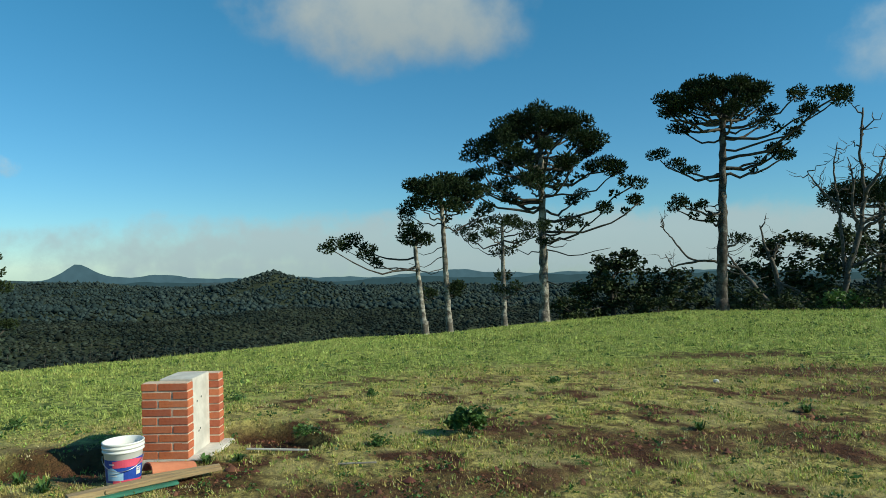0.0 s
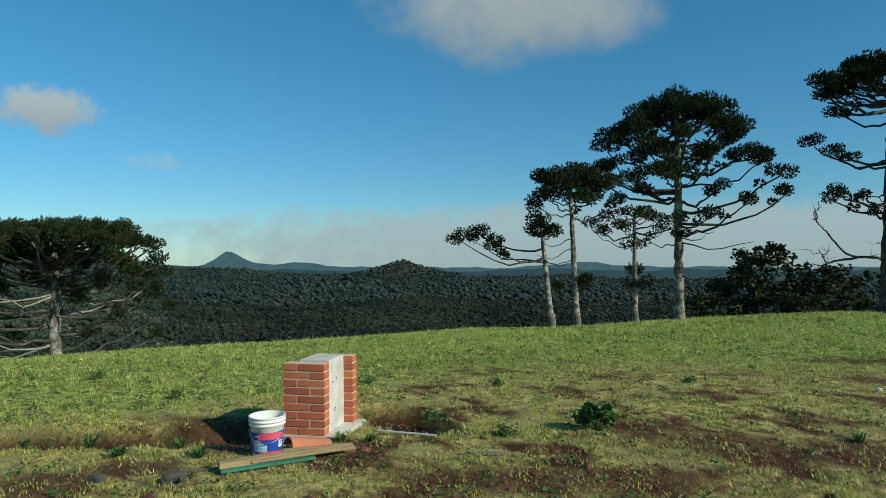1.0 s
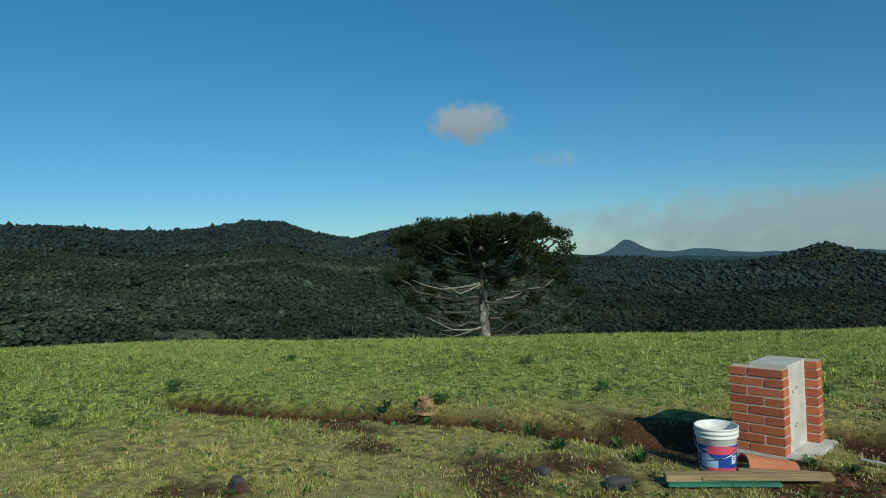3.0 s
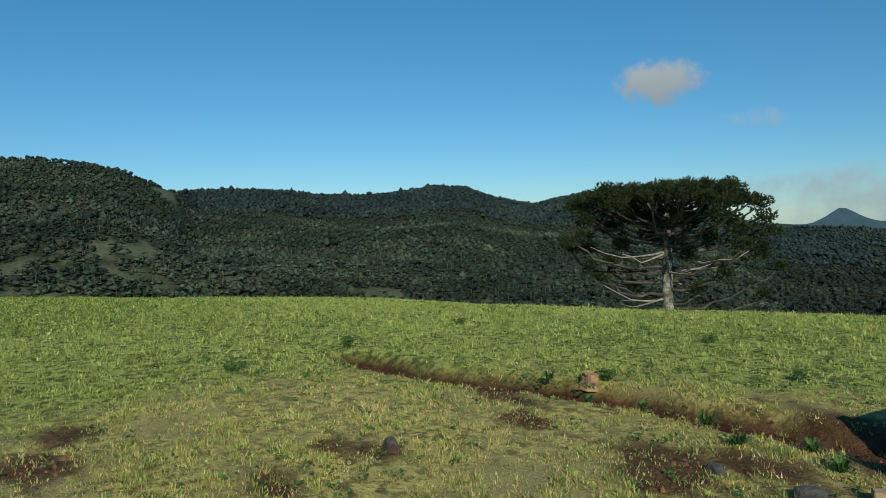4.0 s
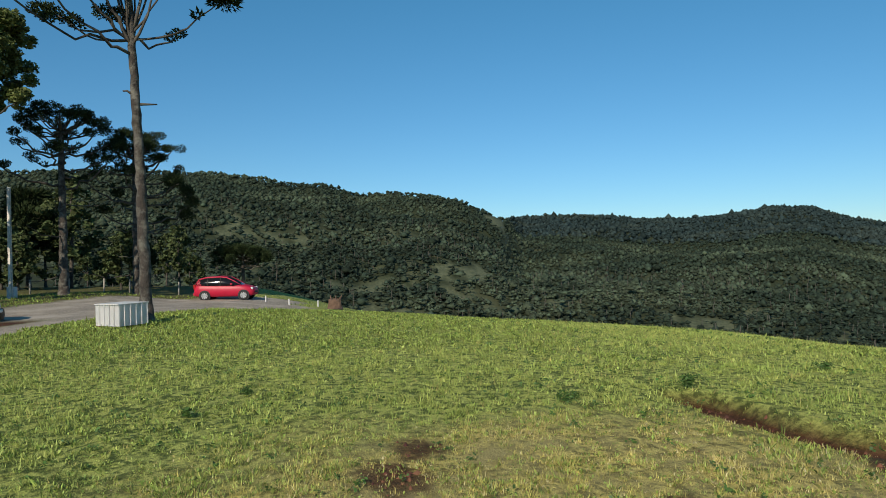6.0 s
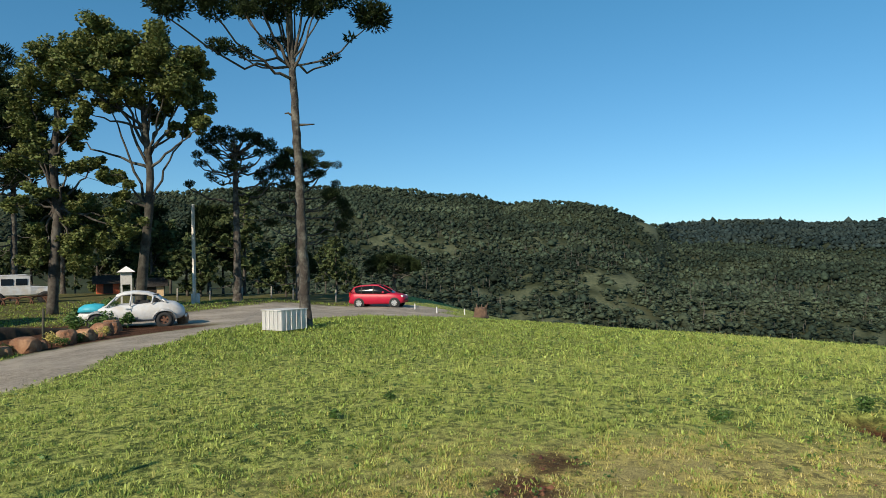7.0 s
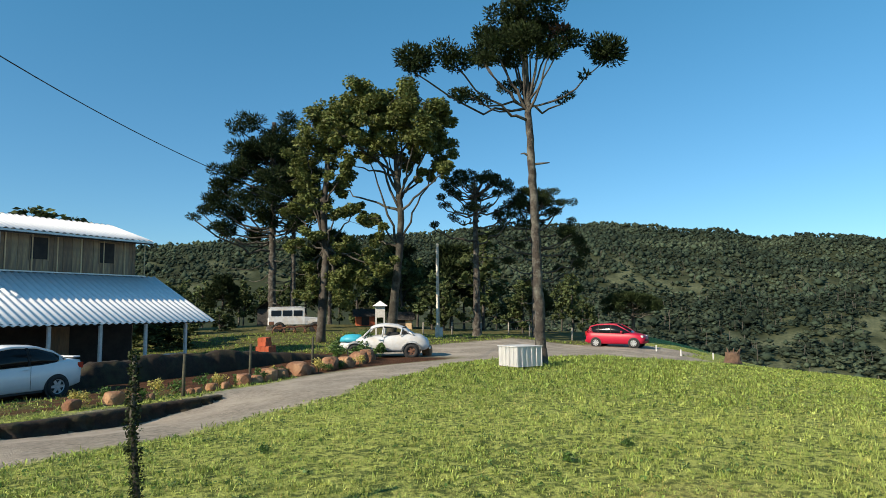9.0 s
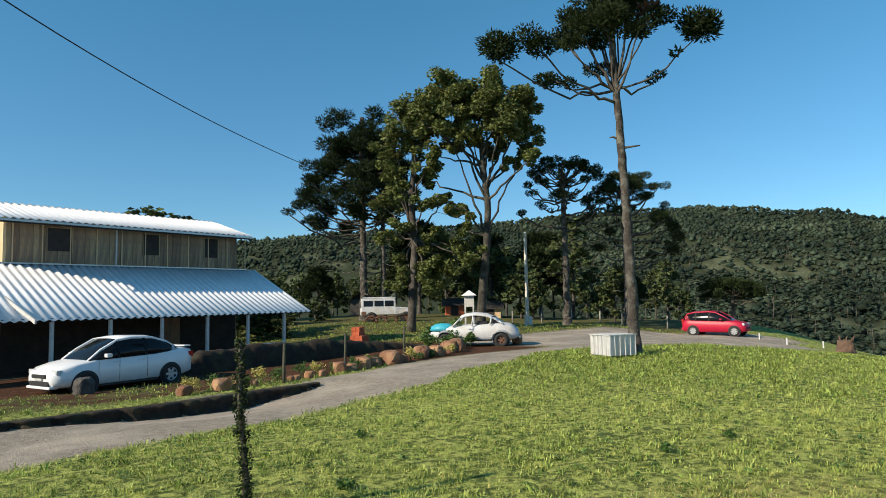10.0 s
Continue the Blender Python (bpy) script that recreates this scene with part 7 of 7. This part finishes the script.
# ---- things in the yard ----
def sheet_box():
    """A box of ribbed white sheet, open behind the tree."""
    x, y = -20.35, -7.83
    b = thing("sheet_metal_box", pose(x, y, gz(x, y), 0, 0, 62), "low white box of ribbed metal sheet at a tree's foot", "box")
    w, d, h = 0.95, 0.95, 0.66
    z0 = 0.06

    def ribbed(name, ln, m):
        bm = bmesh.new()
        n = 5
        prof = []
        for k in range(n):
            p = ln / n
            s = k * p
            prof += [(s, 0.0), (s + p * 0.80, 0.0), (s + p * 0.84, 0.028), (s + p * 0.96, 0.028)]
        prof.append((ln, 0.0))
        lo = [bm.verts.new((q, -t, z0)) for q, t in prof]
        hi = [bm.verts.new((q, -t, h)) for q, t in prof]
        for i in range(len(prof) - 1):
            bm.faces.new((lo[i], lo[i + 1], hi[i + 1], hi[i]))
        bmesh.ops.solidify(bm, geom=bm.faces[:], thickness=0.006)
        bm.transform(m)
        return part(name, bm, M_ZINC, b)

    ribbed("side_sheet", w * 1.05, pose(-w / 2 - 0.02, -d / 2, 0))
    ribbed("side_sheet", d, pose(w / 2, -d / 2, 0, 0, 0, 90))
    ribbed("side_sheet", d, pose(-w / 2, d / 2, 0, 0, 0, -90))
    ribbed("side_sheet", w, pose(w / 2, d / 2, 0, 0, 0, 180))
    boxp("lid", (-w / 2 - 0.03, w / 2 + 0.03, -d / 2 - 0.05, d / 2 + 0.03, h, h + 0.025), M_WHITEPOST, b, "weathered lid", 0.004)
    for lx in (-w / 2 + 0.05, w / 2 - 0.05):
        for ly in (-d / 2 + 0.05, d / 2 - 0.05):
            boxp("leg", (lx - 0.03, lx + 0.03, ly - 0.03, ly + 0.03, -0.08, 0.1), M_RUST, b)
    return b


sheet_box()

row = random.Random(12)
for k, (rx, ry, rs) in enumerate(((-10.3, -13.3, 0.34), (-10.8, -13.25, 0.22), (-11.15, -13.2, 0.18), (-12.3, -13.2, 0.16), (-13.0, -13.25, 0.22), (-13.5, -13.3, 0.2), (-14.3, -13.5, 0.36), (-14.8, -13.55, 0.26), (-15.4, -13.7, 0.42),
                                  (-16.0, -13.8, 0.34), (-16.9, -13.9, 0.5), (-17.5, -14.0, 0.3), (-18.9, -14.3, 0.5), (-19.6, -14.2, 0.45), (-20.4, -14.6, 0.3), (-12.6, -13.3, 0.15), (-9.4, -13.35, 0.26))):
    rock(20 + k, rx, ry, rs * 0.8, rs * 0.66, rs * 0.62, M_ROCK, "rust-brown boulder edging the earth bed", "boulders edging the bed", rz=row.uniform(0, 180))
rock(41, -26.6, -15.2, 0.30, 0.26, 0.30, M_ROCK, "square-cut sandstone block behind the old car's wheel", rz=20, sink=0.1)
rock(42, -8.6, -16.6, 0.26, 0.22, 0.3, M_GREYROCK, "dark rock by the white car's front wheel")


def clay_blocks():
    s = thing("stack_of_blocks", pose(-23.6, -22.3, gz(-23.6, -22.3), 0, 0, 30), "untidy stack of red hollow clay blocks on earth", "clay blocks")
    bm = bmesh.new()
    box(bm, -0.145, 0.145, -0.095, 0.095, 0, 0.19, 0.006)
    me = bpy.data.meshes.new("clay_block")
    bm.to_mesh(me)
    bm.free()
    me.materials.append(M_ORANGE)
    rng = random.Random(6)
    for lv in range(5):
        for i in range(4 - lv // 3):
            for j in range(3 - lv // 3):
                o = new("clay_block", me)
                o.parent = s
                o.matrix_basis = pose(i * 0.305 + rng.uniform(-0.02, 0.02), j * 0.21 + rng.uniform(-0.015, 0.015), lv * 0.192, 0, 0, rng.uniform(-5, 5))
    for i in range(9):
        o = new("clay_block", me)
        o.parent = s
        o.matrix_basis = pose(1.5 + (i % 4) * 0.33 + rng.uniform(-0.05, 0.05), (i // 4) * 0.26 - 0.1, 0.19 * (i // 7), 0, rng.choice((0, 90)) * 0, rng.uniform(-40, 40))


clay_blocks()


def fence_post(x, y, h, r, material, label, group, wire_to=None, square=False):
    p = thing("fence_post", pose(x, y, gz(x, y) - 0.15), label, "fence post", group)
    if square:
        boxp("shaft", (-r, r, -r, r, 0, h + 0.15), material, p, "", 0.008)
    else:
        soup = Soup()
        rng = np.random.default_rng(int(abs(x * 100)))
        tube(soup, [(0, 0, 0), (0.01, 0, h * 0.5), (0.0, 0.01, h + 0.15)], r, r * 0.85, 8, 0.06, rng)
        soup.build("shaft", material, p)
    return p


for x, y, h in ((-11.9, -12.95, 1.0), (-15.0, -14.0, 1.1), (-19.9, -16.0, 1.1)):
    fence_post(x, y, h, 0.045, M_STUMP_DARK, "dark old wooden fence post by the bed", "dark posts along the bed")
for x, y in ((-44.5, -24.2), (-45.6, -22.3), (-46.4, -20.4), (-47.1, -19.0), (-48.25, -16.1), (-48.6, -14.2), (-43.6, -26.2), (-42.6, -28.4)):
    fence_post(x, y, 0.95, 0.06, M_DEADWOOD, "pale weathered fence post at the back of the yard", "posts behind the yard")
for x, y in ((-41.4, -7.1), (-41.7, -5.4), (-43.2, -8.9)):
    fence_post(x, y, 0.38, 0.035, M_WHITEPOST, "short white marker post on the yard's edge", "white marker posts", square=True)


def vine_post():
    x, y = -4.27, -3.68
    p = thing("post_with_climber", pose(x, y, gz(x, y)), "thin crooked post overgrown with dark green climber", "post")
    rng = np.random.default_rng(3)
    line = [(0.02, 0, -0.1), (0.0, 0.0, 0.3), (0.03, 0.0, 0.6), (0.06, 0.0, 0.85), (0.045, 0, 1.1), (0.055, 0, 1.32)]
    soup = Soup()
    tube(soup, line, 0.026, 0.016, 8, 0.15, rng)
    soup.build("shaft", M_BARK, p)
    lv = Soup()
    arr = np.array(line)
    for z in np.linspace(0.0, 1.33, 95):
        c = np.array([np.interp(z, arr[:, 2], arr[:, k]) for k in range(3)])
        leaves(lv, c + rng.normal(0, 0.014, 3), 0.046 + 0.012 * math.sin(z * 9), 22, rng, 0.015, 1.2)
    lv.build("climber", M_LEAF_DARK, p, "small dark green leaves")


vine_post()


def concrete_pole():
    x, y = -39.8, -22.6
    p = thing("utility_pole", pose(x, y, gz(x, y) - 0.1), "slender white concrete utility pole with a slotted shaft", "pole")
    for sg in (-1, 1):
        bm = bmesh.new()
        box(bm, sg * 0.09 - 0.035, sg * 0.09 + 0.035, -0.07, 0.07, 0, 6.5, 0.01)
        for v in bm.verts:
            v.co.x *= 1 - 0.35 * v.co.z / 6.5
        part("shaft", bm, M_CONCRETE, p)
    for k in range(9):
        boxp("rung", (-0.06, 0.06, -0.05, 0.05, 0.3 + k * 0.66, 0.42 + k * 0.66), M_CONCRETE, p)
    boxp("meter_box", (-0.5, -0.12, -0.3, 0.1, 0.0, 0.75), M_WHITEPOST, p, "white meter box", 0.01)


concrete_pole()


def cable():
    soup = Soup()
    b = np.array((-39.8, -22.6, 5.9))
    t = np.linspace(0, 1, 40)[:, None]
    pts = (1 - t) ** 2 * np.array((-2.2, -8.2, 6.1)) + 2 * t * (1 - t) * np.array((-15, -19.5, 6.4)) + t ** 2 * b
    tube(soup, pts, 0.012, 0.012, 5)
    ob = soup.build("power_cable", M_CABLE)
    tagged(ob, "thin black overhead cable running to a pole", "cable")


cable()


def hut(x, y, w, d, h, rz, wall, label):
    z = gz(x, y)
    b = thing("hut", pose(x, y, z, 0, 0, rz), label, "hut", "small huts behind the yard")
    boxp("wall", (-w / 2, w / 2, -d / 2, d / 2, -0.3, h), wall, b)
    boxp("door", (-0.35, 0.35, -d / 2 - 0.02, -d / 2 - 0.002, 0, min(1.8, h * 0.85)), M_DARKWALL, b)
    bm = bmesh.new()
    o, t = 0.3, 0.06
    for sg in (-1, 1):
        q = [bm.verts.new(p) for p in ((-w / 2 - o, sg * (d / 2 + o), h - 0.15), (w / 2 + o, sg * (d / 2 + o), h - 0.15), (w / 2 + o, 0, h + d * 0.38), (-w / 2 - o, 0, h + d * 0.38))]
        bm.faces.new(q)
    bmesh.ops.solidify(bm, geom=bm.faces[:], thickness=t)
    part("roof", bm, M_GREYROCK, b, "grey pitched roof")
    for sx_ in (-1, 1):
        bm = bmesh.new()
        q = [bm.verts.new(p) for p in ((sx_ * w / 2, -d / 2, h), (sx_ * w / 2, d / 2, h), (sx_ * w / 2, 0, h + d * 0.36))]
        bm.faces.new(q)
        bmesh.ops.solidify(bm, geom=bm.faces[:], thickness=0.05)
        part("gable", bm, wall, b)


hut(-50.5, -37.0, 1.7, 1.5, 0.95, 130, M_ORANGE, "small reddish hut with a pitched roof")
hut(-50.0, -32.5, 1.8, 1.5, 0.9, 120, M_WOODLIGHT, "small pale wooden hut")
hut(-46.0, -44.5, 3.0, 2.4, 1.5, 45, M_GREYROCK, "small grey shed beneath the tall trees")


def kiosk():
    x, y = -39.6, -27.3
    k = thing("kiosk", pose(x, y, gz(x, y), 0, 0, 35), "small white raised kiosk with a pitched roof", "kiosk")
    boxp("body", (-0.34, 0.34, -0.34, 0.34, 1.3, 2.1), M_WHITEPOST, k)
    for sx_ in (-0.29, 0.29):
        for sy_ in (-0.29, 0.29):
            boxp("leg", (sx_ - 0.05, sx_ + 0.05, sy_ - 0.05, sy_ + 0.05, -0.1, 1.3), M_WHITEPOST, k)
    bm = bmesh.new()
    c = [bm.verts.new(p) for p in ((-0.55, -0.55, 2.1), (0.55, -0.55, 2.1), (0.55, 0.55, 2.1), (-0.55, 0.55, 2.1))]
    t = bm.verts.new((0, 0, 2.5))
    for i in range(4):
        bm.faces.new((c[i], c[(i + 1) % 4], t))
    bm.faces.new(list(reversed(c)))
    part("roof", bm, M_ZINC, k)


kiosk()


def pot():
    p = thing("flower_pot", pose(-7.6, -22.2, -0.8), "round white pot on the porch floor", "pot")
    bm = bmesh.new()
    lathe(bm, [(0.14, 0), (0.24, 0.15), (0.27, 0.3), (0.22, 0.4), (0.19, 0.4), (0.2, 0.3), (0.001, 0.28)], 22, cap=False)
    part("body", bm, M_CLAYTILE, p, "", True)


pot()
bed_rng = random.Random(31)
for k in range(16):
    bx = -9.5 - k * 0.7 + bed_rng.uniform(-0.2, 0.2)
    leafy_weed(100 + k, bx, -13.3 - 0.06 * k + bed_rng.uniform(-0.3, 0.2), 0.2 + bed_rng.uniform(0, 0.12), 0.2 + bed_rng.uniform(0, 0.2), "weed growing between the boulders", M_WEED if k % 3 else M_GRASS, 0.032, 320)
for k, (bx, by, br) in enumerate(((-24.0, -17.4, 0.4), (-23.6, -16.6, 0.35), (-24.4, -16.2, 0.35), (-22.6, -17.2, 0.4), (-21.6, -16.2, 0.35), (-25.4, -19.4, 0.45))):
    leafy_weed(140 + k, bx, by, br, 0.45 + 0.06 * k, "rank green weeds growing round the old car's front", M_WEED, 0.06, 360)
for k, (bx, by, br) in enumerate(((-23.2, -16.0, 0.4), (-22.4, -15.4, 0.36), (-21.4, -15.0, 0.42))):
    rock(60 + k, bx, by, br, br * 0.8, br * 0.8, M_ROCK, "rust-brown boulder edging the earth bed", "boulders edging the bed", rz=40 * k)
